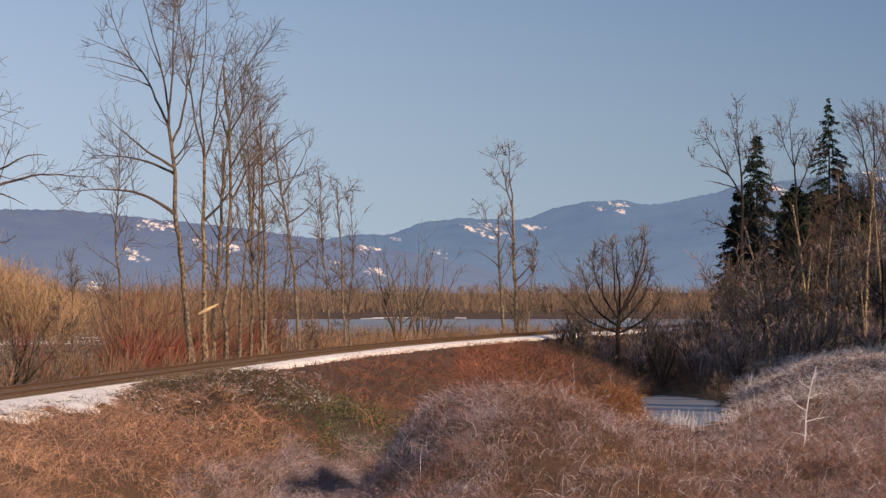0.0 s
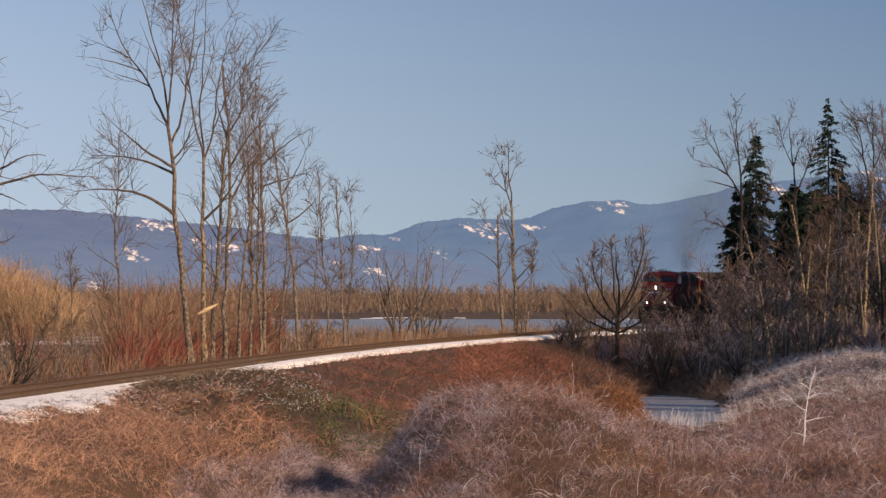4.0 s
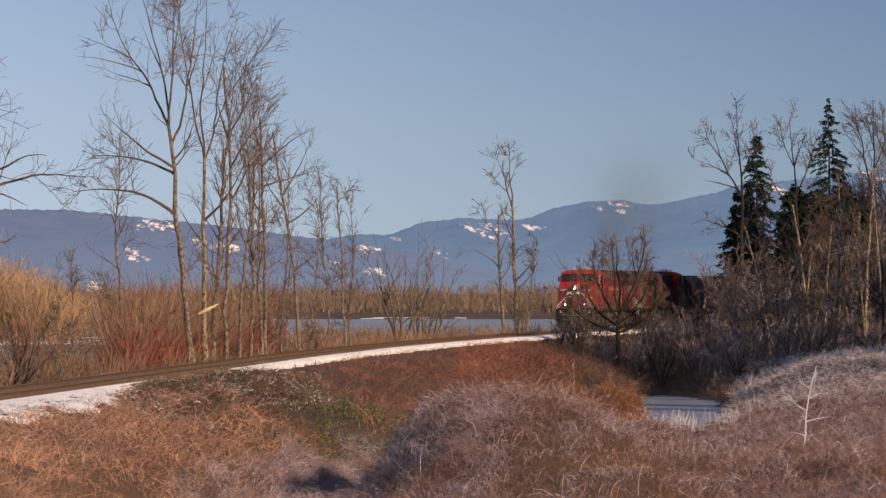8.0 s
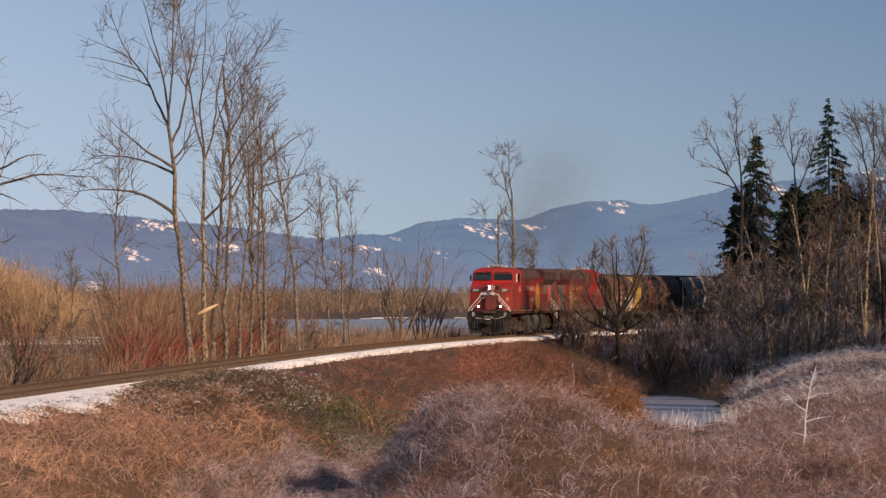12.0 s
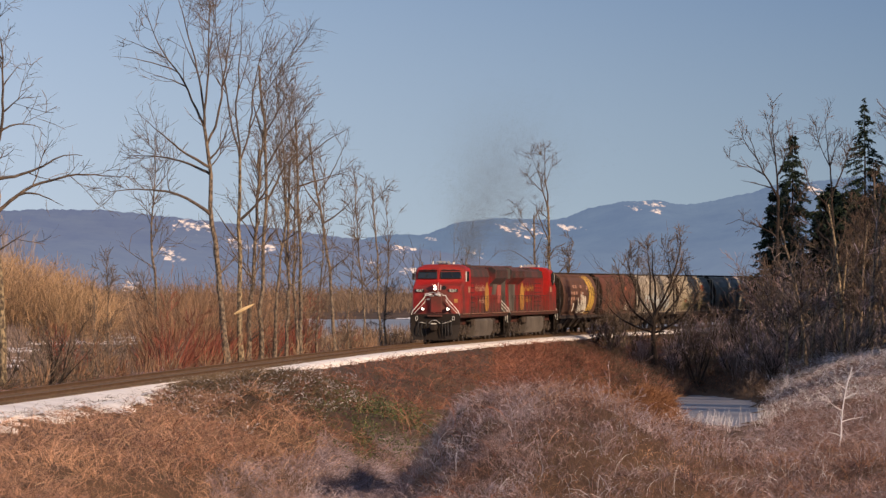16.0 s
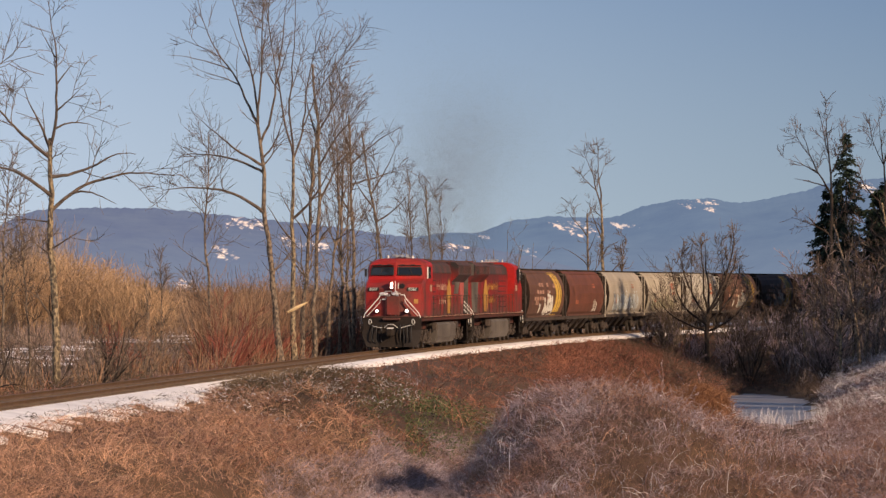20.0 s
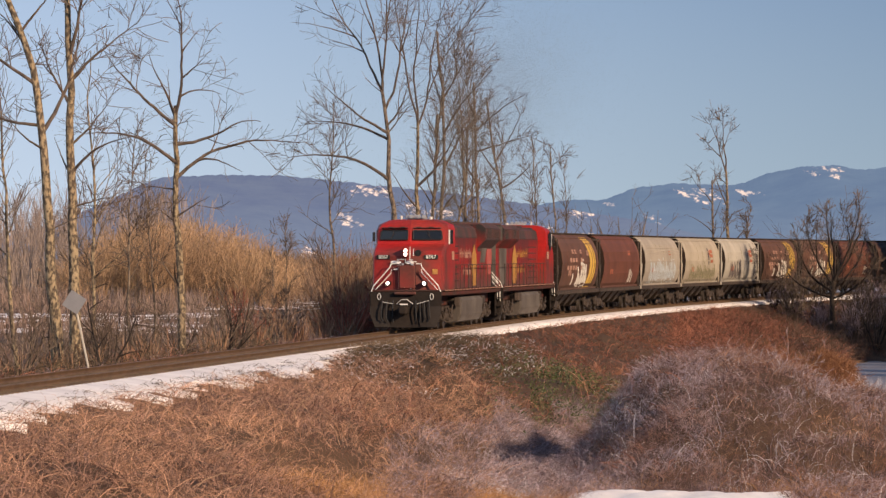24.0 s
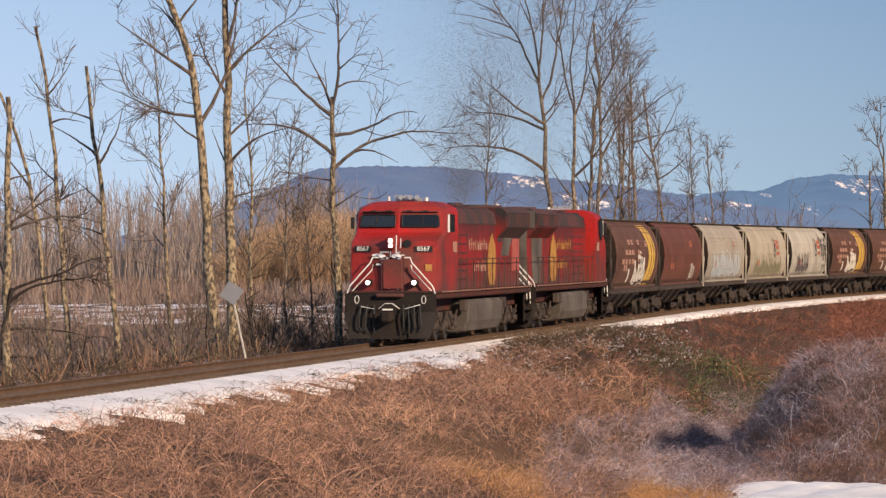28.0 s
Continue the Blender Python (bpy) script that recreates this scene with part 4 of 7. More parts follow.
    part("hood_crown", Kit().prism([(1.115, 3.9), (1.115, 3.96), (1.03, 4.335), (0.81, 4.468), (-0.81, 4.468), (-1.03, 4.335), (-1.115, 3.96), (-1.115, 3.9)], -5.6, 4.58, 0.0), SOOT, e, "soot-blackened upper hood")
    part("radiator_crown", Kit().prism([(1.515, 4.34), (1.31, 4.535), (-1.31, 4.535), (-1.515, 4.34)], 4.62, 10.1, 0.0), SOOT, e, "soot-blackened radiator top")
    # dark strip that paints in the shade under the radiator wing
    part("rear_shade_panel", Kit().prism([(1.112, 3.3), (1.112, 3.44), (1.512, 3.84), (1.512, 3.9), (1.1, 3.9)], 4.7, 10.1, 0.0), SOOT, e)
    part("hood_end", Kit().box(-1.09, 1.09, 10.19, 10.23, 1.72, 3.8).box(-1.4, 1.4, 10.19, 10.23, 3.82, 4.48), TANK, e, "grey grimy end of the hood")
    gr = Kit()
    for s in (-1, 1):
        gr.box(s * 1.505 - 0.012, s * 1.505 + 0.012, 4.9, 9.9, 3.9, 4.32)
        for y in np.arange(5.0, 9.9, 0.35):
            gr.box(s * 1.525 - 0.02, s * 1.525 + 0.02, y, y + 0.07, 3.9, 4.32)
    tagged(part("radiator_grille", gr, SOOT, e, "sooty radiator grille"), kind="stuff")
    roof = Kit().box(-0.84, 0.84, -6.2, 4.5, 4.452, 4.50, 0.02).box(-1.25, 1.25, 4.7, 10.1, 4.522, 4.56, 0.02)
    for y in (-4.2, -2.3, 0.3):
        roof.box(-0.5, 0.5, y - 0.5, y + 0.5, 4.5, 4.6, 0.05)
    roof.cyl((0, 2.2, 4.5), (0, 2.2, 4.68), 0.28, 14)
    for y in (6.2, 8.4):
        roof.cyl((0, y, 4.56), (0, y, 4.64), 0.7, 18)
    part("roof_gear", roof, SOOT, e, "sooty exhaust stack, fans and hatches")
    hn = Kit()
    for x, l in ((-0.2, 0.45), (-0.05, 0.55), (0.1, 0.4), (0.25, 0.5), (0.45, 0.3)):
        hn.cyl((x, -7.9, 4.74), (x, -7.9 - l, 4.76), 0.04, 8, 0.085)
    hn.cyl((-0.6, -7.6, 4.62), (-0.6, -7.6, 4.8), 0.06, 8).cyl((0.62, -7.4, 4.62), (0.62, -7.4, 4.76), 0.09, 8).box(-0.3, 0.55, -7.95, -7.8, 4.62, 4.72)
    part("horn", hn, SILVER, e, "chrome air horn cluster")
    for s in (-1, 1):
        for y in np.arange(-5.9, 4.2, 0.92):
            part("hood_door", Kit().box(s * 1.102 - 0.012, s * 1.102 + 0.012, y, y + 0.84, 1.95, 3.55), HOOD, e)
        ld = Kit()
        for z in np.arange(2.0, 3.6, 0.3):
            ld.box(s * 1.12 - 0.006, s * 1.12 + 0.006, -5.2, -2.0, z, z + 0.05)
        tagged(part("louvre", ld, SOOT, e), kind="stuff")
    # worn lettering bars and gold shields on the hood sides
    for s in (-1, 1):
        let = Kit()
        rng = random.Random(5)
        for z0, hgt, ys in ((3.02, 0.42, np.arange(-1.6, 2.1, 0.46)), (2.28, 0.36, np.arange(-0.5, 2.1, 0.46))):
            for y in ys:
                let.box(s * 1.124 - 0.004, s * 1.124 + 0.004, y, y + 0.09, z0, z0 + hgt * (0.7 + 0.3 * rng.random()))
                if rng.random() < 0.85:
                    let.box(s * 1.124 - 0.004, s * 1.124 + 0.004, y + 0.09, y + 0.3, z0 + hgt * (0.0 if rng.random() < 0.5 else 0.42), z0 + hgt * 0.55)
        tagged(part("side_lettering", let, PALE if lead else GOLD, e, "worn pale side lettering"), kind="stuff")
        shield = [(2.6, 2.0), (2.85, 1.78), (3.95, 1.78), (4.2, 2.0), (4.35, 2.65), (4.15, 3.2), (3.8, 3.38), (3.4, 3.62), (3.0, 3.38), (2.65, 3.2), (2.45, 2.65)]
        part("gold_stripe", Kit().plate([(s * 1.128, y, z) for y, z in shield][::s], 0.006), GOLD, e, "gold shield on the hood side")
        cn = Kit()
        for i in range(4):
            cn.box(s * 1.523 - 0.004, s * 1.523 + 0.004, -7.35 + i * 0.2, -7.22 + i * 0.2, 2.95, 3.3)
        part("cab_figures", cn, PALE, e)
        if lead:
            part("radiator_panel", Kit().box(s * 1.11 - 0.01, s * 1.11 + 0.01, 8.3, 9.95, 2.25, 3.42), PINK, e, "faded pinkish access panel")
        part("hood_brace", Kit().plate([(s * 1.125, y, z) for y, z in (((6.2, 3.45), (8.1, 3.45), (7.3, 2.8), (5.7, 2.8)) if lead else ((6.4, 3.45), (9.0, 3.45), (9.0, 2.4), (8.7, 1.75), (6.9, 1.75), (6.6, 2.4)))][::s], 0.03), TANK, e)
    return e, wheels


E_ONE, W_ONE = locomotive("red diesel locomotive with lit headlights leading the train", True)
E_TWO, W_TWO = locomotive("second red diesel locomotive coupled cab to the rear", False)
for ob in list(E_TWO.children_recursive):   # its lamps are dark
    if ob.type == "MESH" and ob.name.split(".")[0] in ("ditch_light", "headlight"):
        ob.data.materials[0] = GLASS
        tagged(ob, "unlit lamp")


def hopper(kind, label):
    """A covered grain hopper with rounded sides, on two bogies; centre at the origin, rail top at z = 0."""
    paint = {"yellow": BROWN, "oxide": RUSTRED, "pale": GREYWHITE, "cream": CREAM, "white": OFFWHITE}[kind]
    light = kind in ("pale", "cream", "white")
    h = thing("hopper_wagon", label, "wagon", group="grain hoppers of the train")
    L = 7.5
    prof = [(1.16, 1.22), (1.40, 1.55), (1.56, 2.1), (1.62, 2.75), (1.55, 3.3), (1.38, 3.75), (1.18, 4.04), (0.95, 4.2)]
    shell = prof + [(-x, z) for x, z in prof[::-1]]

    def side(y, z):
        xs_, zs_ = [p[0] for p in prof], [p[1] for p in prof]
        return float(np.interp(z, zs_, xs_))
    rings = []
    for y, k in ((-L, 0.0), (-L + 0.02, 0.02), (-L + 0.5, 0.0), (L - 0.5, 0.0), (L - 0.02, 0.02), (L, 0.0)):
        rings.append([(x * (1 - k), y, z) for x, z in shell])
    part("body", Kit().loft(rings), paint, h, smooth=False)
    part("side_sill", Kit().box(1.36, 1.5, -8.5, 8.5, 1.08, 1.28, 0.02).box(-1.5, -1.36, -8.5, 8.5, 1.08, 1.28, 0.02).box(-0.3, 0.3, -8.75, 8.75, 0.85, 1.2), GRIME, h)
    for f in (-1, 1):
        # thin dark cover that paints the gap's shade on the end face
        part("end_bulkhead", Kit().loft([[(x * 0.985, f * (L - 0.01), 1.22 + (z - 1.22) * 0.985) for x, z in shell], [(x * 0.985, f * (L + 0.02), 1.22 + (z - 1.22) * 0.985) for x, z in shell]]), BULKHEAD, h, "brown end bulkhead, darkened for the shade in the gap")
        en = Kit()
        en.box(-1.5, 1.5, f * 8.6 - 0.1, f * 8.6 + 0.1, 1.1, 1.3, 0.02)
        for x in (-1.44, 1.44):
            en.box(x - 0.03, x + 0.03, f * 8.3 - 0.04, f * 8.3 + 0.04, 1.25, 3.94)
            en.pipe([(x * 0.97, f * 8.3, 1.3), (x * 0.97, f * 7.62, 2.6)], 0.035, 4)
        for x in (-0.5, 0.5):
            en.box(x - 0.05, x + 0.05, f * 8.3 - 0.05, f * 8.3 + 0.05, 1.25, 3.94)
        en.box(-1.4, 1.4, f * 8.3 - 0.08, f * 8.3 + 0.08, 3.92, 4.02, 0.02)
        part("end_frame", en, paint if light else GRIME, h)
        la = Kit()
        for x in (-1.15, 1.15):
            for z in np.arange(1.4, 4.2, 0.36):
                la.cyl((x - 0.2, f * 8.4, z), (x + 0.2, f * 8.4, z), 0.015, 4)
        part("ladder", la, GRIME, h)
        part("coupler", Kit().box(-0.15, 0.15, f * 8.7 - 0.25, f * 8.7 + 0.19, 0.74, 1.0, 0.04), GRIME, h)
        bk = Kit()
        for s in (-1, 1):
            bk.prism([(s * 0.98, 0.38), (s * 1.12, 0.38), (s * 1.12, 0.72), (s * 0.98, 0.72)], f * 6.6 - 1.15, f * 6.6 + 1.15, 0.03)
            for dy in (-0.88, 0.88):
                bk.cyl((s * 1.05, f * 6.6 + dy, 0.42), (s * 1.2, f * 6.6 + dy, 0.42), 0.15, 10)
            for dy in (-0.2, 0, 0.2):
                bk.cyl((s * 1.05, f * 6.6 + dy, 0.3), (s * 1.05, f * 6.6 + dy, 0.62), 0.08, 8)
        bk.box(-1.0, 1.0, f * 6.6 - 0.2, f * 6.6 + 0.2, 0.5, 0.86, 0.03)
        bogie = part("bogie", bk, GRIME, h)
        for dy in (-0.88, 0.88):
            wheelset(bogie, f * 6.6 + dy, 0.43, 1.0)
    ch = Kit()   # discharge chutes
    for y in (-3.9, -1.3, 1.3, 3.9):
        ch.loft([[(-1.15, y - 1.2, 1.2), (1.15, y - 1.2, 1.2), (1.15, y + 1.2, 1.2), (-1.15, y + 1.2, 1.2)], [(-0.5, y - 0.35, 0.42), (0.5, y - 0.35, 0.42), (0.5, y + 0.35, 0.42), (-0.5, y + 0.35, 0.42)]])
    part("discharge_chute", ch, GRIME, h)
    rf = Kit().box(-0.42, -0.02, -8.0, 8.0, 4.28, 4.32).box(0.55, 1.0, -8.1, 8.1, 4.26, 4.30)
    for y in np.arange(-7.3, 7.4, 1.03):
        rf.box(-1.02, 1.02, y - 0.03, y + 0.03, 4.2, 4.27)
    part("roof_walkway", rf, GRIME, h)
    hk = Kit()
    for y in np.arange(-6.6, 6.7, 1.64):
        hk.box(-0.3, 0.5, y - 0.75, y + 0.75, 4.202, 4.30, 0.04)
    part("roof_hatch", hk, paint if light else SNOW, h, "frosted roof hatches")
    lines = Kit()
    for s in (-1, 1):
        for z in ((3.52, 3.36, 3.2) if kind == "pale" else (4.0,)):
            x = side(0, z) + 0.012
            lines.box(s * x - 0.012, s * x + 0.012, -L + 0.1, L - 0.1, z, z + 0.05)
        lines.box(s * 1.44 - 0.02, s * 1.44 + 0.02, -L, L, 1.30, 1.40)
    part("side_rib", lines, paint, h)

    def decal(y0, y1, z0, z1, s, kit, bow=0.0, n=6):
        """A strip of paint on the curved side; bow shifts it along the wagon with height."""
        for i in range(n):
            za, zb = z0 + (z1 - z0) * i / n, z0 + (z1 - z0) * (i + 1) / n
            sh = [bow * (1 - (2 * (z - z0) / (z1 - z0) - 1) ** 2) for z in (za, zb)]
            xa, xb = side(0, za) + 0.012, side(0, zb) + 0.012
            kit.quad((s * xa, y0 + sh[0], za), (s * xa, y1 + sh[0], za), (s * xb, y1 + sh[1], zb), (s * xb, y0 + sh[1], zb))
    rng = random.Random({"yellow": 3, "oxide": 7, "pale": 11, "cream": 13, "white": 17}[kind])
    for s in (-1, 1):
        if kind == "yellow":
            k = Kit()
            for i, (w0, w1) in enumerate(((2.6, 3.6), (3.8, 4.45), (4.65, 5.1))):
                decal(w0, w1, 1.35, 4.08, s, k, bow=1.2, n=10)
            decal(2.4, 5.2, 3.95, 4.08, s, k)
            part("painted_arc", k, YELLOW, h, "faded yellow painted arc")
            k = Kit()
            for z in (3.2, 2.75, 2.35):
                for y in np.arange(-5.6, 0.5, 1.1):
                    if rng.random() < 0.75:
                        decal(y, y + 0.75, z, z + 0.22, s, k, n=1)
            tagged(part("stencil_lettering", k, PALE, h, "faded pale stencil lettering"), kind="stuff")
        k = Kit()
        top = {"yellow": 2.45, "oxide": 1.75, "pale": 2.3, "cream": 1.9, "white": 2.2}[kind]
        for y in (3.0, 3.5, 4.2) if kind == "oxide" else np.arange(-5.4, -0.6, 0.42) if kind == "white" else np.arange(-3.4, 3.0, 0.4) if kind == "yellow" else np.arange(-5.6, 5.4, 0.42):
            peak = 0.35 + 0.65 * max(0.0, 1 - abs(y - 0.3) / 3.2) if kind == "yellow" else 1.0
            if rng.random() < peak:
                decal(y, y + (0.48 if kind == "yellow" else 0.26), 1.38 + 0.2 * rng.random(), 1.7 + (top - 1.35) * rng.random() * peak + 0.3 * peak, s, k, bow=0.3, n=4)
        tagged(part("graffiti", k, {"pale": PALEBLUE, "cream": MILDEW, "white": SPRAY}.get(kind, GRAFFITI), h, "graffiti strokes low on the side"), kind="stuff")
        k = Kit()
        for y in np.arange(-7.0, 7.0, 0.31):
            if rng.random() < (0.16 if light else 0.45):
                z1 = 3.9 - 1.2 * rng.random()
                decal(y, y + 0.05 + 0.08 * rng.random(), z1 - 0.4 - 1.4 * rng.random(), z1, s, k, n=4)
        tagged(part("rust_streak", k, MILDEW if light else BROWN if kind == "oxide" else RUSTRED, h), kind="stuff")
        if kind == "white":
            k = Kit()
            for y in np.arange(4.3, 7.2, 0.3):
                z1 = 4.0 - 0.5 * rng.random()
                decal(y, y + 0.12 + 0.2 * rng.random(), z1 - 0.8 - 1.5 * rng.random(), z1, s, k, n=5)
            tagged(part("soot_stain", k, TANK, h, "dark grey stains run down the end panel"), kind="stuff")
        if kind in ("cream", "white"):
            k = Kit()
            decal(2.3, 2.75, 2.5, 3.55, s, k, n=3)
            part("dark_panel", k, SPRAY, h, "dark stencilled panel")
            k = Kit()
            for z in (3.25, 2.95, 2.6):
                decal(3.2, 4.4, z, z + 0.2, s, k, n=1)
            tagged(part("red_stencil", k, ORANGE, h, "small red stencilled marks"), kind="stuff")
        k = Kit()
        for y, z in ((-4.9, 2.05), (-4.2, 2.05), (2.6, 3.1), (3.1, 3.1)):
            decal(y, y + 0.45, z, z + 0.28, s, k, n=1)
        tagged(part("stencil_mark", k, ORANGE if kind != "yellow" else PALE, h), kind="stuff")
    return h


KINDS = ["yellow", "oxide", "pale", "cream", "white", "yellow", "yellow", "oxide", "yellow", "oxide", "pale", "yellow", "oxide"]
LABELS = {"yellow": "brown grain hopper wagon with a faded yellow painted arc", "oxide": "plain oxide-red grain hopper wagon with little lettering",
          "pale": "pale grey grain hopper wagon with ribs and pale graffiti", "cream": "cream grain hopper wagon with greenish stains and red stencils",
          "white": "off-white grain hopper wagon with dark graffiti strokes"}
FIRST = {}
WAGONS = []
for kind in KINDS:
    if kind not in FIRST:
        FIRST[kind] = hopper(kind, LABELS[kind])
        WAGONS.append(FIRST[kind])
    else:
        WAGONS.append(copy_thing(FIRST[kind], Matrix.Identity(4)))


# arc length along the track, from y = 60
ARC_Y = np.linspace(20, 760, 3701)
ARC_S = np.concatenate([[0], np.cumsum(np.hypot(np.diff(ARC_Y), np.diff(track_x(ARC_Y))))])
ARC_S = ARC_S - np.interp(60, ARC_Y, ARC_S)


def front_at(t):
    """How far along the track the train's front coupler is."""
    return 80.05 - 10.08 * (t - 28) - 0.0163 * (t - 28) ** 2


def on_track(s, half):
    """The pose of a vehicle whose bogies stand half metres before and behind s."""
    p = []
    for d in (-half, half):
        y = float(np.interp(s + d, ARC_S, ARC_Y))
        p.append((float(track_x(y)), y))
    (x0, y0), (x1, y1) = p
    return pose((x0 + x1) / 2, (y0 + y1) / 2, 0, 0, 0, -math.degrees(math.atan2(x1 - x0, y1 - y0)))


def motions():
    times = [i * 0.5 for i in range(57)]
    for thing_, offset, half, flip in [(E_ONE, 11.15, 6.7, 0), (E_TWO, 33.45, 6.7, 180)] + [(w, 44.6 + 17.75 * (i + 0.5), 6.6, 0) for i, w in enumerate(WAGONS)]:
        walk(thing_, [(t, on_track(front_at(t) + offset, half) @ pose(0, 0, 0, 0, 0, flip)) for t in times])
    # wheels roll; rows close enough together that no turn passes a quarter
    for k, (rolling, r, sign, every) in enumerate([(W_ONE, 0.53, 1, 2), (W_TWO, 0.53, -1, 2)] + [([o for o in w.children_recursive if o.name.startswith("wheelset")], 0.43, 1, 1) for w in WAGONS[:7]]):
        ts = [i * every / FPS for i in range(int(28 * FPS / every) + 1)]
        for ob in rolling:
            x, y, z = ob.matrix_basis.translation
            walk(ob, [(t, pose(x, y, z, sign * math.degrees((front_at(0) - front_at(t)) / r))) for t in ts])
    walk(SMOKE, [(t, on_track(front_at(t) + 11.15, 6.7)) for t in times])
# ================= plants =================
def spot(bearing, dist):
    """A place on the ground: bearing in thousandths of a radian right of straight ahead, distance ahead in metres."""
    x = bearing * dist / 1000
    return np.array([x, dist, float(ground(x, dist))])


def river_side(bearing, clear=3.6):
    """How far ahead one must go on a bearing to stand clear of the track on its river side."""
    y = np.arange(70, 420, 0.5)
    off = (bearing * y / 1000 - track_x(y)) / np.sqrt(1 + slope_at(y) ** 2)
    return float(y[np.argmax(off < -clear)])


def spawn(rng, P, R, n, t0, t1, len0, len1, ang0, ang1, k, up, wiggle, thin=0.6, tip=0.25, taper_len=0.0):
    """n branches from the lines P: they leave at an angle, then bend upward by up."""
    N, K, _ = P.shape
    which = rng.integers(0, N, n)
    t = t0 + (t1 - t0) * rng.random(n)
    f = t * (K - 1)
    i = np.minimum(f.astype(int), K - 2)
    w = (f - i)[:, None]
    base = P[which, i] * (1 - w) + P[which, i + 1] * w
    T = unit(P[which, i + 1] - P[which, i])
    r0 = R[which, i] * (1 - w[:, 0]) + R[which, i + 1] * w[:, 0]
    side = unit(np.cross(T, rng.normal(size=(n, 3))))
    a = np.radians(ang0 + (ang1 - ang0) * rng.random(n))[:, None]
    d = unit(np.cos(a) * T + np.sin(a) * side)
    L = (len0 + (len1 - len0) * rng.random(n)) * (1 - taper_len * t)
    out = np.empty((n, k, 3))
    out[:, 0] = base
    for j in range(1, k):
        d = unit(d + wiggle * rng.normal(size=(n, 3)) + np.array([0, 0, up]) / k)
        out[:, j] = out[:, j - 1] + d * (L / (k - 1))[:, None]
    rr = np.minimum(r0 * thin, 0.02 + L * 0.02)
    Rn = rr[:, None] * (1 - (1 - tip) * np.linspace(0, 1, k))[None]
    return out, Rn


def trunk_line(rng, base, height, r, lean=(0.0, 0.0), k=16, wiggle=0.03, tip=0.2):
    s = np.linspace(0, 1, k)
    P = np.zeros((1, k, 3))
    w = np.cumsum(rng.normal(size=(k, 2)) * wiggle, 0) * height / k * 3
    w[0] = 0
    P[0, :, 0] = base[0] + lean[0] * s * height + w[:, 0]
    P[0, :, 1] = base[1] + lean[1] * s * height + w[:, 1]
    P[0, :, 2] = base[2] - 0.4 + s * (height + 0.4)
    R = (r * (1 - (1 - tip) * s ** 0.9) * (1 + 0.5 * np.exp(-s * 14)))[None]
    return P, R


def bare_tree(bearing, dist, height, r, seed, lean=0.0, leaders=0, limbs=18, start=0.3, twigs=1.0, spread=1.0, bark=None, fine=None, label="", up=0.35, snapped=False, fork=0.45):
    """A leafless tree: trunk, limbs that fork twice, and fine twigs."""
    rng = np.random.default_rng(seed)
    if bearing < 10:      # on the river side of the line
        far = river_side(bearing)
        height, dist = height * max(1, far / dist), max(dist, far)
    base = spot(bearing, dist)
    P, R = trunk_line(rng, base, height * (0.72 if leaders else 1.0), r, (lean, rng.normal() * 0.02), tip=0.5 if (leaders or snapped) else 0.15)
    tree = thing("bare_tree", label or "tall leafless riverside tree with fine bare twigs", "tree", Matrix.Translation(base), "bare trees along the line")
    P = P - base
    solid = [tubes(P, R, 9)]
    stems, radii = P, R
    if leaders:
        LP, LR = spawn(rng, P, R, leaders, fork, 1.0, height * 0.38, height * 0.55, 8, 22, 16, 0.35, 0.05, thin=0.75, tip=0.15)
        solid.append(tubes(LP, LR, 7))
        stems, radii = np.concatenate([P, LP]), np.concatenate([R, LR])
    part("trunk", fast_mesh("trunk", *joined(solid), bark or BARK, True), None, tree)
    B1, R1 = spawn(rng, stems, radii, limbs, start, 0.98, height * 0.12 * spread, height * 0.30 * spread, 22, 55, 8, up, 0.10, thin=0.5, tip=0.3, taper_len=0.45)
    low, lowr = spawn(rng, P, R, max(4, limbs // 3), 0.06, start + 0.1, height * 0.04, height * 0.13, 35, 80, 8, 0.3, 0.14, thin=0.3, tip=0.3)
    B1, R1 = np.concatenate([B1, low]), np.concatenate([R1, lowr])
    for i in range(len(B1)):
        part("limb", fast_mesh("limb", *tubes(B1[i:i + 1], R1[i:i + 1], 5), bark or BARK, True), None, tree)
    B2, R2 = spawn(rng, B1, R1, int(limbs * 6 * twigs), 0.2, 1.0, height * 0.05, height * 0.14, 20, 60, 4, 0.25, 0.16, thin=0.6, tip=0.35, taper_len=0.3)
    T0, RT0 = spawn(rng, stems, radii, int(18 * twigs * (1 + leaders)), 0.45, 1.0, height * 0.04, height * 0.11, 15, 45, 4, 0.4, 0.10, thin=0.5, tip=0.3)
    B2, R2 = np.concatenate([B2, T0]), np.concatenate([R2, RT0])
    B3, R3 = spawn(rng, B2, R2, int(len(B2) * 3.6), 0.15, 1.0, height * 0.02, height * 0.065, 20, 60, 3, 0.1, 0.2, thin=0.75, tip=0.5)
    coarse = max(1.0, dist / 210)
    R2, R3 = np.maximum(R2, 0.011 * coarse), np.maximum(R3 * 0.8, 0.0065 * coarse)
    tagged(part("crown", fast_mesh("crown", *joined([tubes(B2, R2, 3), blades(B3, R3)]), fine or TWIG), None, tree), kind="stuff")
    return tree


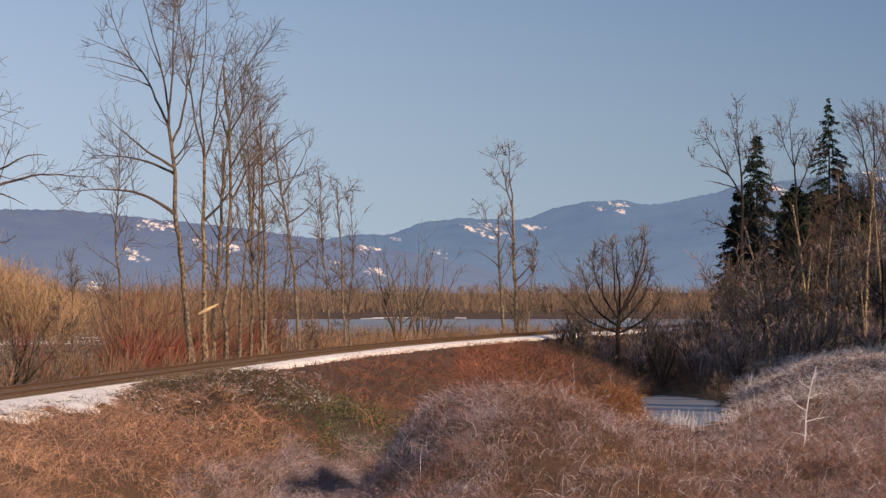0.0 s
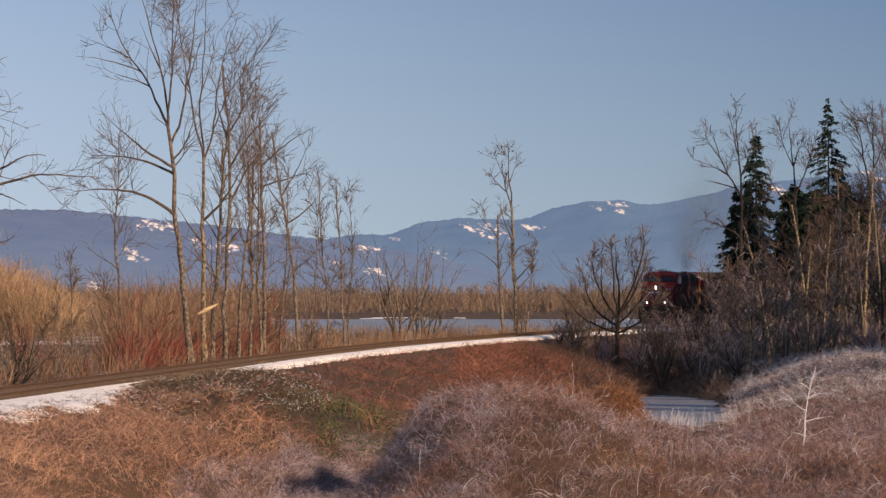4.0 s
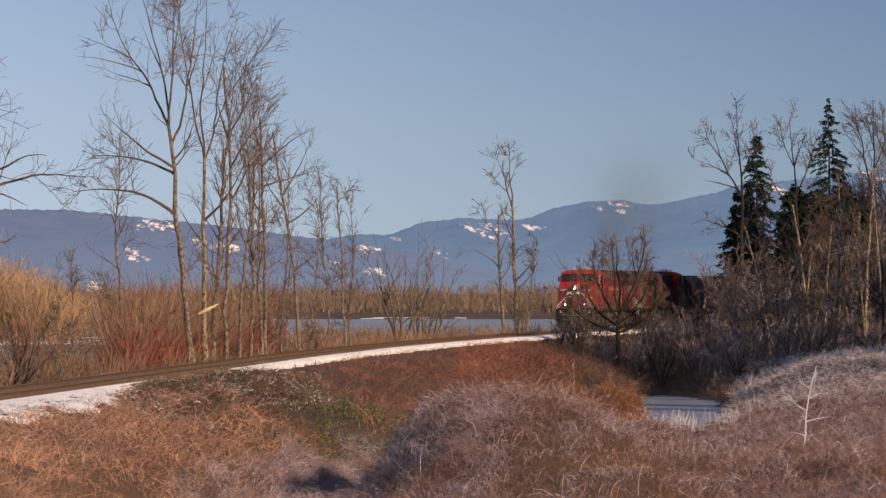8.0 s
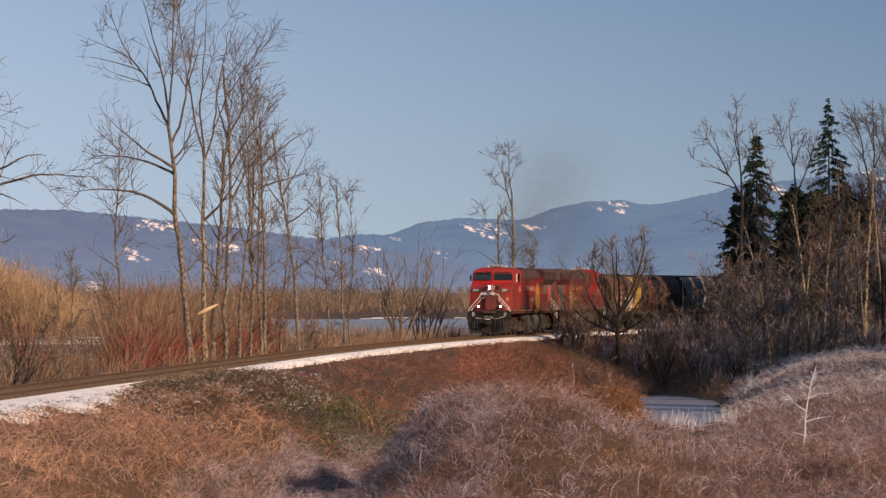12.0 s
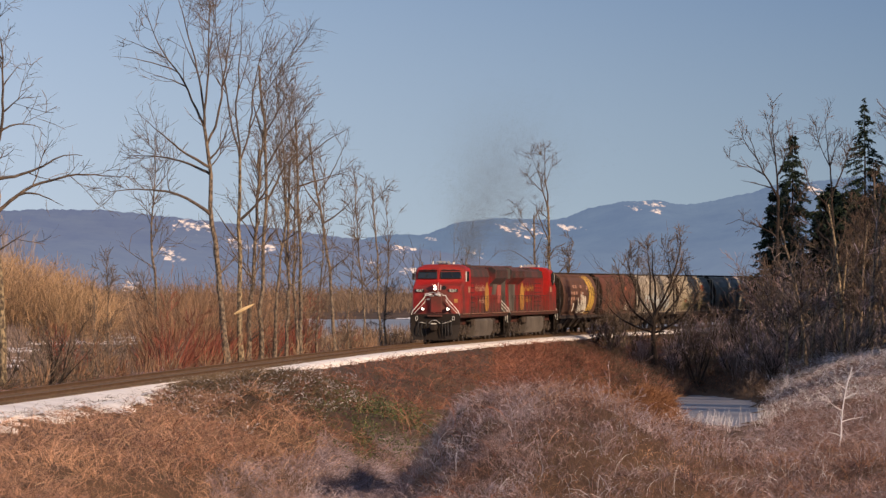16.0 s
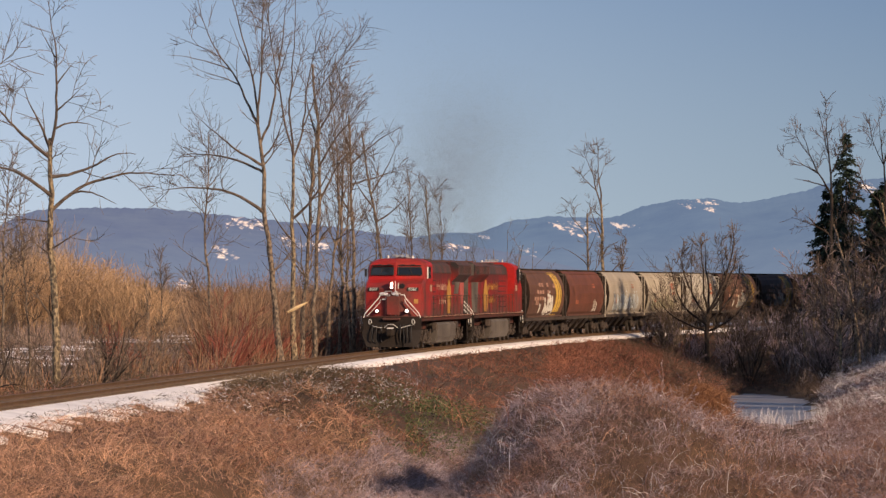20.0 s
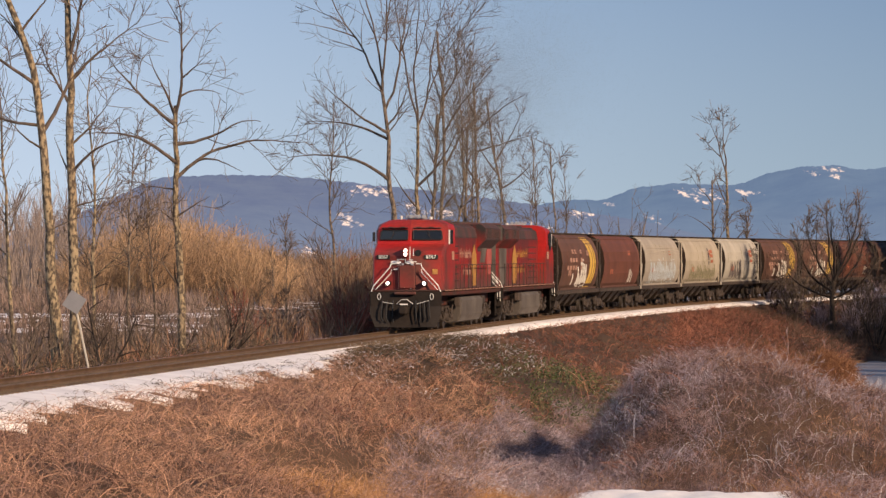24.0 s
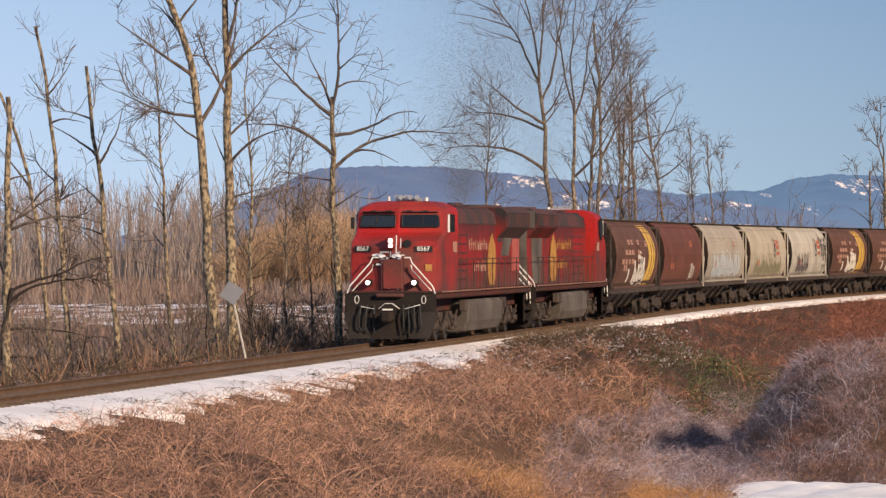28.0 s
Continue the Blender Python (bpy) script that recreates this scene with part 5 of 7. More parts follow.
def bough_line(rng, start, angles, length, k, depth, jitter=0.012):
    """A line that leaves its foot and turns through the given angles off upright (degrees, negative to the left)."""
    a = np.radians(np.interp(np.linspace(0, 1, k - 1), np.linspace(0, 1, len(angles)), angles))
    d = np.stack([np.sin(a), np.full(k - 1, depth), np.cos(a)], -1) + rng.normal(size=(k - 1, 3)) * jitter * 6
    return start + np.concatenate([np.zeros((1, 3)), np.cumsum(unit(d) * length / (k - 1), 0)])


def shaped_tree(bearing, dist, r, trunk, boughs, seed, density=1.0, twig=1.0, bark=None, fine=None, label="", up=0.3, droop=0.0, grow=1.0):
    """A leafless tree of a given habit. trunk: angles off upright, length. boughs: what it grows from (-1 the trunk, else an earlier bough),
    how far along, angles off upright, length in metres."""
    rng = np.random.default_rng(seed)
    if bearing < 10:      # on the river side of the line
        far = river_side(bearing)
        grow, dist = grow * max(1, far / dist), max(dist, far)
    base = spot(bearing, dist)
    tree = thing("bare_tree", label or "tall leafless riverside tree with fine bare twigs", "tree", Matrix.Translation(base), "bare trees along the line")
    K = 16
    trunk, boughs, twig = (trunk[0], trunk[1] * grow), [(q, t, a, n * grow) for q, t, a, n in boughs], twig * grow
    lines = [bough_line(rng, np.array([0, 0, -0.4]), trunk[0], trunk[1] + 0.4, K, 0.0, 0.009)]
    s = np.linspace(0, 1, K)
    radii = [r * (1 - (0.55 if boughs else 0.85) * s ** 0.9) * (1 + 0.45 * np.exp(-s * 14))]
    for n, (src, t, angles, length) in enumerate(boughs):
        f = t * (K - 1)
        i = min(int(f), K - 2)
        w = f - i
        start = lines[src + 1][i] * (1 - w) + lines[src + 1][i + 1] * w
        lines.append(bough_line(rng, start, angles, length, K, 0.35 * math.sin(2.4 * n + seed), 0.013))
        radii.append(min(radii[src + 1][i] * 0.8, 0.018 + 0.0155 * length) * (1 - 0.84 * s))
    P, R = np.array(lines), np.array(radii)
    part("trunk", fast_mesh("trunk", *tubes(P[:1], R[:1], 9), bark or BARK, True), None, tree)
    for i in range(1, len(P)):
        part("limb", fast_mesh("limb", *tubes(P[i:i + 1], R[i:i + 1], 6), (bark if bark in (DARKBARK, CANE_WHITE) else BARK if R[i, 0] > 0.1 else LIMB), True), None, tree)
    size = np.array([trunk[1] * 0.35] + [b[3] for b in boughs])
    n1 = int(size.sum() * 1.5 * density)
    pick = rng.choice(len(P), n1, p=size / size.sum())
    B1, R1 = spawn(rng, P[pick], R[pick], n1, 0.3, 1.0, 0.5 * twig, 2.0 * twig, 20, 58, 7, up, 0.10, thin=0.5, tip=0.3, taper_len=0.35)
    B2, R2 = spawn(rng, np.concatenate([B1, B1]), np.concatenate([R1, R1]), int(n1 * 3.8), 0.15, 1.0, 0.4 * twig, 1.4 * twig, 20, 60, 4, up * 0.8 - droop, 0.15, thin=0.6, tip=0.35, taper_len=0.3)
    B3, R3 = spawn(rng, B2, R2, int(len(B2) * 2.8), 0.15, 1.0, 0.2 * twig, 0.7 * twig, 20, 60, 3, 0.1 - droop, 0.2, thin=0.75, tip=0.5)
    coarse = max(1.0, dist / 210)
    tagged(part("crown", fast_mesh("crown", *joined([tubes(B1, np.maximum(R1, 0.012 * coarse), 3), blades(B2, np.maximum(R2, 0.008 * coarse)), blades(B3, np.maximum(R3 * 0.8, 0.0052 * coarse))]), fine or TWIG), None, tree), kind="stuff")
    return tree


def conifer(bearing, dist, height, r, seed, width=0.2, bare=0.15, dense=1.0, sprays=10, tuft=1.0):
    """A dark fir: whorls of drooping boughs carrying sprays of needles."""
    rng = np.random.default_rng(seed)
    base = spot(bearing, dist)
    tree = thing("fir_tree", "tall dark green fir tree with drooping boughs", "tree", Matrix.Translation(base), "firs among the bare trees")
    P, R = trunk_line(rng, np.zeros(3), height, r, (0.0, 0.0), tip=0.06, wiggle=0.004)
    part("trunk", fast_mesh("trunk", *tubes(P, R, 8), DARKBARK, True), None, tree)
    whorls = int(height / 0.5)
    tw = bare + (0.99 - bare) * (np.arange(whorls) + rng.random(whorls) * 0.7) / whorls
    t = np.repeat(tw, int(5 * dense)) + 0.01 * rng.normal(size=whorls * int(5 * dense))
    n = len(t)
    a = rng.random(n) * 2 * np.pi
    L = height * width * np.clip(1 - t, 0, 1) ** 0.9 * (0.4 + 0.8 * rng.random(n)) + 0.06
    k = 5
    s = np.linspace(0, 1, k)
    B = np.zeros((n, k, 3))
    B[:, :, 0] = np.cos(a)[:, None] * L[:, None] * s
    B[:, :, 1] = np.sin(a)[:, None] * L[:, None] * s
    B[:, :, 2] = (t * height)[:, None] + L[:, None] * (0.12 * s - 0.55 * s * s + 0.18 * s ** 3)
    RB = np.maximum(0.012, 0.03 * L / L.max())[:, None] * (1 - 0.7 * s)[None]
    tagged(part("bough", fast_mesh("bough", *tubes(B, RB, 3), DARKBARK), None, tree), kind="stuff")
    more = np.repeat(np.arange(n), np.ceil(L / 0.3).astype(int))
    S, RS = spawn(rng, B[more], RB[more], len(more) * sprays, 0.12, 1.0, 0.10 * tuft, 0.36 * tuft, 15, 70, 3, -0.6, 0.12)
    # each spray is a flat tuft of needles
    d = unit(S[:, -1] - S[:, 0])
    side = unit(np.cross(d, rng.normal(size=d.shape))) * tuft * (0.022 + 0.04 * rng.random(len(d)))[:, None]
    V = np.stack([S[:, 0] - side * 0.4, S[:, 0] + side * 0.4, S[:, 1] + side, S[:, 2], S[:, 1] - side], 1)
    i = np.arange(len(V) * 5).reshape(-1, 5)
    quads = np.concatenate([np.stack([i[:, 0], i[:, 1], i[:, 2], i[:, 4]], -1), np.stack([i[:, 4], i[:, 2], i[:, 3], i[:, 3]], -1)[:0]])
    tris = np.stack([i[:, 4], i[:, 2], i[:, 3]], -1)
    tagged(part("needles", fast_mesh("needles", V.reshape(-1, 3), np.concatenate([quads[:, [0, 1, 2]], quads[:, [0, 2, 3]], tris]), NEEDLES), None, tree), kind="stuff")
    return tree


def shrub_lines(rng, base, n, h0, h1, spread, k=6, up=0.5):
    """Stems that fan out from scattered feet."""
    m = len(base)
    which = rng.integers(0, m, n)
    P = np.empty((n, k, 3))
    P[:, 0] = base[which] + np.concatenate([rng.normal(size=(n, 2)) * 0.12, np.full((n, 1), -0.1)], 1)
    d = unit(np.concatenate([rng.normal(size=(n, 2)) * spread, np.ones((n, 1))], 1))
    L = h0 + (h1 - h0) * rng.random(n)
    for j in range(1, k):
        d = unit(d + rng.normal(size=(n, 3)) * 0.09 + np.array([0, 0, up]) / k)
        P[:, j] = P[:, j - 1] + d * (L / (k - 1))[:, None]
    return P


def multi_stem(bearing, dist, height, n, seed, spread=0.45, r=0.05, bark=None, fine=None, label="", twigs=5, name="bare_shrub"):
    rng = np.random.default_rng(seed)
    if bearing < 10:
        dist = max(dist, river_side(bearing, 2.4 + 0.45 * height))
    base = spot(bearing, dist)
    sh = thing(name, label or "leafless many-stemmed shrub beside the railway", "shrub", Matrix.Translation(base), "bare shrubs")
    P = shrub_lines(rng, np.zeros((1, 3)), n, height * 0.6, height, spread, 8, 0.6)
    R = (r * (0.5 + 0.7 * rng.random(n)))[:, None] * np.linspace(1, 0.25, 8)[None]
    for i in range(n):
        part("stem", fast_mesh("stem", *tubes(P[i:i + 1], R[i:i + 1], 5), bark or BARK, True), None, sh)
    B, RB = spawn(rng, P, R, n * twigs, 0.25, 1.0, height * 0.12, height * 0.3, 20, 55, 4, 0.5, 0.12, thin=0.6)
    C, RC = spawn(rng, B, RB, n * twigs * 5, 0.2, 1.0, height * 0.06, height * 0.15, 15, 48, 3, 0.3, 0.13, thin=0.7, tip=0.4)
    tagged(part("crown", fast_mesh("crown", *joined([tubes(B, np.maximum(RB, 0.010), 3), blades(C, np.maximum(RC, 0.006))]), fine or TWIG), None, sh), kind="stuff")
    return sh


# ---- trees beyond the track, by the river ----
shaped_tree(-57.6, 199, 0.17, ((-4, -5, -4, -5, -8), 11.1), (
    (-1, 1.0, (-28, -24, -36, -24, -14), 6.9), (-1, 0.99, (-2, -10, -18, -16, -8), 6.8), (-1, 0.985, (2, 4, 1), 6.6), (-1, 0.92, (16, 7, 3, 7), 7.4),
    (0, 0.42, (-62, -76, -86), 3.2), (0, 0.55, (-58, -66, -70), 2.8), (0, 0.3, (-60, -80), 1.7), (-1, 0.83, (-62, -52, -44), 3.7), (-1, 0.80, (-58, -78, -94), 4.4),
    (-1, 0.64, (-50, -70, -88, -100), 5.0), (-1, 0.86, (40, 18), 2.2), (1, 0.4, (-30, -20), 2.6), (3, 0.4, (22, 12), 2.8), (2, 0.5, (12, 4), 2.4)),
    1, density=0.75, twig=1.15, label="tall forked leafless cottonwood beside the railway")
shaped_tree(-54.6, 203, 0.15, ((1, 1, 0, 2), 9.6), (
    (-1, 0.99, (-14, -9, -6), 8.2), (-1, 1.0, (-5, 2, 4), 8.0), (-1, 0.98, (20, 4, 14, 15), 7.2), (2, 0.22, (20, 32, 46), 5.4), (-1, 0.70, (44, 36, 28), 3.7),
    (2, 0.5, (40, 34), 3.2), (3, 0.45, (30, 40), 2.6), (0, 0.4, (-32, -20), 2.6), (1, 0.4, (16, 8), 3.4), (-1, 0.6, (-40, -30), 2.2)), 2, density=0.6, twig=1.15, bark=MOSSY)
shaped_tree(-50.2, 208, 0.12, ((0, 1, 0, -1), 14.2), ((-1, 0.55, (28, 34, 38), 4.2), (-1, 0.66, (26, 38, 44), 4.0), (-1, 0.74, (-20, -8), 3.2), (-1, 0.78, (34, 28), 2.8)), 3, density=0.5)
bare_tree(-47.0, 205, 13.0, 0.10, 4, lean=0.02, limbs=16)
bare_tree(-44.0, 212, 13.5, 0.10, 5, lean=0.03, leaders=1, limbs=18)
shaped_tree(-41.2, 210, 0.12, ((0, -1, 0, -2), 11.7), ((-1, 0.80, (44, 54, 62), 3.3), (-1, 0.72, (66, 74, 70), 3.0), (-1, 0.6, (-34, -26), 2.4), (-1, 0.86, (-28, -12), 2.0)), 6, density=0.7)
shaped_tree(-33.0, 214, 0.11, ((-1, -4, -8, -6), 11.0), ((-1, 0.72, (36, 26, 20), 3.2), (-1, 0.6, (60, 40), 2.2), (-1, 0.66, (-40, -24), 2.2)), 7, density=0.8)
bare_tree(-36.8, 220, 9.5, 0.07, 8, lean=0.01, limbs=14)
bare_tree(-30.0, 222, 8.0, 0.05, 9, lean=-0.01, limbs=10)
bare_tree(-26.0, 225, 9.2, 0.06, 10, lean=-0.03, limbs=8, snapped=True)
bare_tree(-22.5, 228, 8.5, 0.08, 11, lean=-0.02, limbs=9, snapped=True)
bare_tree(-21.6, 226, 7.5, 0.07, 12, lean=0.01, limbs=10)
bare_tree(-72.8, 205, 11.5, 0.10, 13, lean=-0.04, limbs=18, start=0.25)
bare_tree(-85.0, 215, 7.0, 0.05, 14, limbs=14)
bare_tree(-88.8, 190, 5.0, 0.06, 15, limbs=10)
bare_tree(-42.0, 207, 12.0, 0.09, 16, lean=-0.02, limbs=16)
bare_tree(-52.6, 214, 14.5, 0.12, 17, lean=0.04, leaders=1, limbs=18)
shaped_tree(14.0, 332, 0.14, ((-4, -3, -5, 1), 9.6), ((-1, 0.82, (-30, -44, -30), 2.7), (-1, 0.7, (30, 18), 1.8), (-1, 0.6, (-40, -70), 2.4), (-1, 0.5, (36, 26), 2.0)), 21, density=0.8, label="lone slender leafless tree on the river bank")
shaped_tree(17.4, 334, 0.18, ((-3, -2, -3, -3), 10.2), ((-1, 1.0, (-6, -4, 2), 4.4), (-1, 0.97, (-14, -18, -24), 4.6), (0, 0.4, (24, 8), 1.8), (-1, 0.74, (-26, -18), 3.0), (-1, 0.45, (48, 30), 3.0), (-1, 0.38, (52, 24), 2.6),
    (1, 0.3, (-50, -40), 2.2), (-1, 0.3, (-48, -30), 2.6)), 22, density=0.75, bark=MOSSY, label="lone slender leafless tree on the river bank")
bare_tree(19.5, 333, 7.5, 0.08, 23, lean=0.10, limbs=8)
multi_stem(-10.0, 290, 8.0, 9, 31, 0.28, 0.09, label="bushy leafless alder clump at the water's edge")
multi_stem(-5.5, 292, 8.5, 6, 32, 0.2, 0.09)
multi_stem(-3.0, 296, 6.0, 5, 33, 0.25, 0.07)
multi_stem(18.0, 335, 4.5, 10, 34, 0.4, 0.05)
# ---- nearer trees past the signpost ----
shaped_tree(-137.5, 139, 0.205, ((-2, -5, -6, -7, -22), 12.6), (
    (-1, 0.66, (-84, -72, -58), 2.7), (-1, 0.76, (-48, -54, -52), 3.1), (-1, 0.64, (32, 14, 2), 4.0), (0, 0.55, (-120, -160), 1.5), (-1, 0.9, (40, 30), 2.0), (-1, 0.86, (-30, -50), 1.8), (-1, 0.6, (-60, -40), 1.6), (-1, 0.4, (60, 70), 1.2)),
    41, density=0.95, bark=MOSSY, droop=0.2, label="mossy leafless tree beside the railway sign")
shaped_tree(-134.3, 142, 0.205, ((0, -1, -2, -3), 13.0), (
    (-1, 0.53, (34, 62, 82), 2.6), (-1, 0.76, (40, 50, 48), 2.8), (-1, 0.52, (-26, -20), 1.5), (-1, 0.82, (14, 8), 3.6), (-1, 0.6, (48, 30), 2.2), (-1, 0.7, (-34, -14), 2.4), (-1, 0.45, (70, 80), 1.3)), 42, density=0.95, bark=MOSSY, droop=0.2)
shaped_tree(-109.0, 170, 0.185, ((-1, -2, -1, -1), 9.2), (
    (-1, 0.97, (12, 2, -6, -4), 5.2), (-1, 0.95, (-18, -28, -20), 2.6), (-1, 0.93, (-52, -44, -38), 3.5), (-1, 0.86, (84, 74, 56, 104), 3.1), (-1, 0.74, (42, 60, 76, 90, 100), 4.7), (-1, 0.79, (-46, -62, -80, -100), 3.5),
    (-1, 0.7, (-78, -96), 1.3), (-1, 0.6, (52, 62), 1.4), (0, 0.25, (56, 44), 1.2), (0, 0.42, (26, 46), 1.1), (4, 0.2, (70, 110, 120), 1.8), (0, 0.6, (-30, -20), 1.5), (0, 0.12, (60, 110), 1.5)),
    43, density=0.8, bark=MOSSY, droop=0.3, grow=1.15, label="mossy upright tree with long drooping boughs")
bare_tree(-147.6, 146, 12.2, 0.10, 44, lean=-0.075, limbs=11, start=0.35, spread=0.7, bark=MOSSY)
shaped_tree(-160.2, 143, 0.12, ((-3, -5, -5, -9), 11.4), ((-1, 0.6, (-42, -56), 1.5), (-1, 0.72, (34, 24, 8), 2.1), (-1, 0.74, (-40, -62, -66), 2.0), (-1, 0.52, (-64, -80), 1.4), (-1, 0.85, (-70, -84), 1.3)), 45, density=0.6, bark=MOSSY, label="mossy tree with a snapped bare tip")
shaped_tree(-171.2, 148, 0.11, ((-4, -5, -4, -14), 13.2), ((-1, 0.82, (36, 24), 1.6), (-1, 0.75, (60, 95, 110), 1.4), (-1, 0.6, (-50, -36), 1.5), (-1, 0.55, (58, 76), 1.3)), 46, density=0.7, bark=MOSSY)
shaped_tree(-173.8, 141, 0.10, ((-5, -6, -8, -22), 10.8), ((-1, 0.7, (-34, -46), 2.0), (-1, 0.66, (40, 56), 1.4), (-1, 0.6, (-60, -74), 1.6)), 47, density=0.8, bark=MOSSY)
bare_tree(-129.8, 152, 11.8, 0.09, 48, lean=-0.045, limbs=14, bark=MOSSY)
bare_tree(-120.5, 158, 9.0, 0.07, 49, lean=-0.02, limbs=12)
bare_tree(-115.0, 160, 8.0, 0.06, 50, lean=-0.02, limbs=12)
shaped_tree(-187.2, 136, 0.17, ((1, 1, 2), 10.2), ((-1, 0.62, (60, 52, 58), 2.1), (-1, 0.6, (66, 84, 102), 2.7), (0, 0.5, (60, 84), 1.2), (-1, 0.75, (70, 84), 1.2)), 51, density=0.7, bark=MOSSY, label="snapped mossy trunk with a broken top")
shaped_tree(-191.0, 136, 0.14, ((4, 8, 14), 4.2), ((-1, 0.98, (62, 78, 60, 96), 3.4), (-1, 0.9, (48, 74, 88, 70), 3.0), (1, 0.5, (30, 60), 1.3), (-1, 0.7, (80, 96, 104), 2.8), (2, 0.4, (110, 96), 1.2), (-1, 0.5, (76, 100, 120), 2.4)), 57, density=1.1,
            twig=0.6, bark=DARKBARK, fine=DARKTWIG, droop=0.1, label="dead dark tree reaching out gnarled boughs")
for b, tall, lean, k in ((-172.5, 2.6, 18, 1), (-175.5, 1.9, -30, 2), (-168.0, 1.5, 34, 3), (-146.0, 1.8, 26, 4), (-128.0, 2.2, -12, 5), (-125.5, 1.7, 30, 6)):
    shaped_tree(b, 131 + 2 * (k % 3), 0.05, ((lean * 0.2, lean, lean * 0.5), tall), ((-1, 0.9, (lean + 60, lean + 84), 0.8), (-1, 0.6, (lean - 40, lean - 20), 0.9), (-1, 0.4, (lean + 40, lean + 60), 0.9)), 610 + k, density=0.8, twig=0.5, bark=DARKBARK, fine=DARKTWIG, label="crooked dead stump of a sapling by the line")
multi_stem(-98.0, 150, 2.6, 10, 52, 0.5, 0.035, bark=DARKBARK, fine=DARKTWIG)
multi_stem(-101.0, 156, 3.2, 8, 53, 0.4, 0.03)
multi_stem(-166.0, 133, 2.4, 12, 54, 0.7, 0.04, bark=DARKBARK, fine=DARKTWIG, label="tangle of dead branches beside the track")
# ---- the thicket on the ditch side of the curve ----
shaped_tree(40.2, 300, 0.24, ((2, -4, 3, 6), 4.2), (
    (-1, 0.95, (28, 22, 14, 4), 5.9), (-1, 0.9, (-38, -28, -14, -6), 5.0), (-1, 1.0, (4, -3, 2), 4.8), (-1, 0.8, (-62, -46, -20, -8), 5.0), (-1, 0.85, (54, 38, 16, 6), 5.2), (-1, 1.0, (-14, -6, -2), 5.0), (-1, 0.97, (40, 24, 10), 5.0),
    (-1, 0.7, (-74, -58, -30), 4.6), (-1, 0.7, (70, 50, 24), 4.6), (0, 0.5, (-6, -14), 2.2), (1, 0.4, (-4, 6), 2.6)), 61, density=1.8, twig=0.9, up=0.5, bark=DARKBARK, fine=TWIG, label="dark spreading leafless bush in front of the track")
multi_stem(44.0, 303, 6.4, 8, 67, 0.5, 0.04, bark=DARKBARK, fine=TWIG, twigs=5)
multi_stem(36.0, 303, 6.0, 8, 66, 0.5, 0.04, bark=DARKBARK, fine=TWIG, twigs=5)
multi_stem(39.0, 304, 8.4, 7, 601, 0.3, 0.045, fine=TWIG, twigs=5)
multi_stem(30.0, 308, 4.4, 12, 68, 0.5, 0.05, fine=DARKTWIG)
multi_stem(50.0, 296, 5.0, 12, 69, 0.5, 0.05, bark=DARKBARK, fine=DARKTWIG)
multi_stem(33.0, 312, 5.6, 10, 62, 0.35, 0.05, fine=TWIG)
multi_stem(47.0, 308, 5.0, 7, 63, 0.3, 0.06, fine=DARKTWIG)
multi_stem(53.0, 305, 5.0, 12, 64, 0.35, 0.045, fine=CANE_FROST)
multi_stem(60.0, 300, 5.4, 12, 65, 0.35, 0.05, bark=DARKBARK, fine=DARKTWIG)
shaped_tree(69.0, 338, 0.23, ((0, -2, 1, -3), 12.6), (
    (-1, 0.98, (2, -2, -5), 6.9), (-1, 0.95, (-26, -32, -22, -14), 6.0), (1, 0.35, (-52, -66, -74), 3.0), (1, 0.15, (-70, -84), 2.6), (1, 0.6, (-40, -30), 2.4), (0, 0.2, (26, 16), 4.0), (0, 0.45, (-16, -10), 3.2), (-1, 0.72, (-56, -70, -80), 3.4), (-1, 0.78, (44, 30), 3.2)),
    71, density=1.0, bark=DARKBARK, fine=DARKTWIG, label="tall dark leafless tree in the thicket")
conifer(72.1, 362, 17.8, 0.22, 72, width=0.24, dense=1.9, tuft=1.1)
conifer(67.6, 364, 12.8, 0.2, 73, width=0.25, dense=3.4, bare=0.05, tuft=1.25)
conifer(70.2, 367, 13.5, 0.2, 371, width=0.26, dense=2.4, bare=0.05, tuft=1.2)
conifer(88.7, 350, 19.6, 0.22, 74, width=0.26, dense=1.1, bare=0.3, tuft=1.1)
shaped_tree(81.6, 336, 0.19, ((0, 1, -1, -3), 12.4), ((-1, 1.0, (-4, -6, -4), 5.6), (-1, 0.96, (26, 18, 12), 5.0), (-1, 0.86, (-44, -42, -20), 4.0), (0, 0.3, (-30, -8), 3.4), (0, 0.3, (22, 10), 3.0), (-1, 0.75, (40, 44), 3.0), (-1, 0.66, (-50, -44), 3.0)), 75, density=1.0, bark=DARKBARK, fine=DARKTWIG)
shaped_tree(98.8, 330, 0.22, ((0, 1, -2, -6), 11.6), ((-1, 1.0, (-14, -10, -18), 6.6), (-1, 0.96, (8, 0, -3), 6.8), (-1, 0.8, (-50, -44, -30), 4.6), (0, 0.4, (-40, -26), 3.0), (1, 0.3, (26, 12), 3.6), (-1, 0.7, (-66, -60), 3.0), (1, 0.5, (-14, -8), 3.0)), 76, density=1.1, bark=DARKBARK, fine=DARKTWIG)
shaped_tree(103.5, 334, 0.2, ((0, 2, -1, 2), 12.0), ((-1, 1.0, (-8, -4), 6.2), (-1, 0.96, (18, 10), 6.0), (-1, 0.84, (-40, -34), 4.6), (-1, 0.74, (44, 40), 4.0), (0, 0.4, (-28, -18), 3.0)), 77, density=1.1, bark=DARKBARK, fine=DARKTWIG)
rng = np.random.default_rng(80)
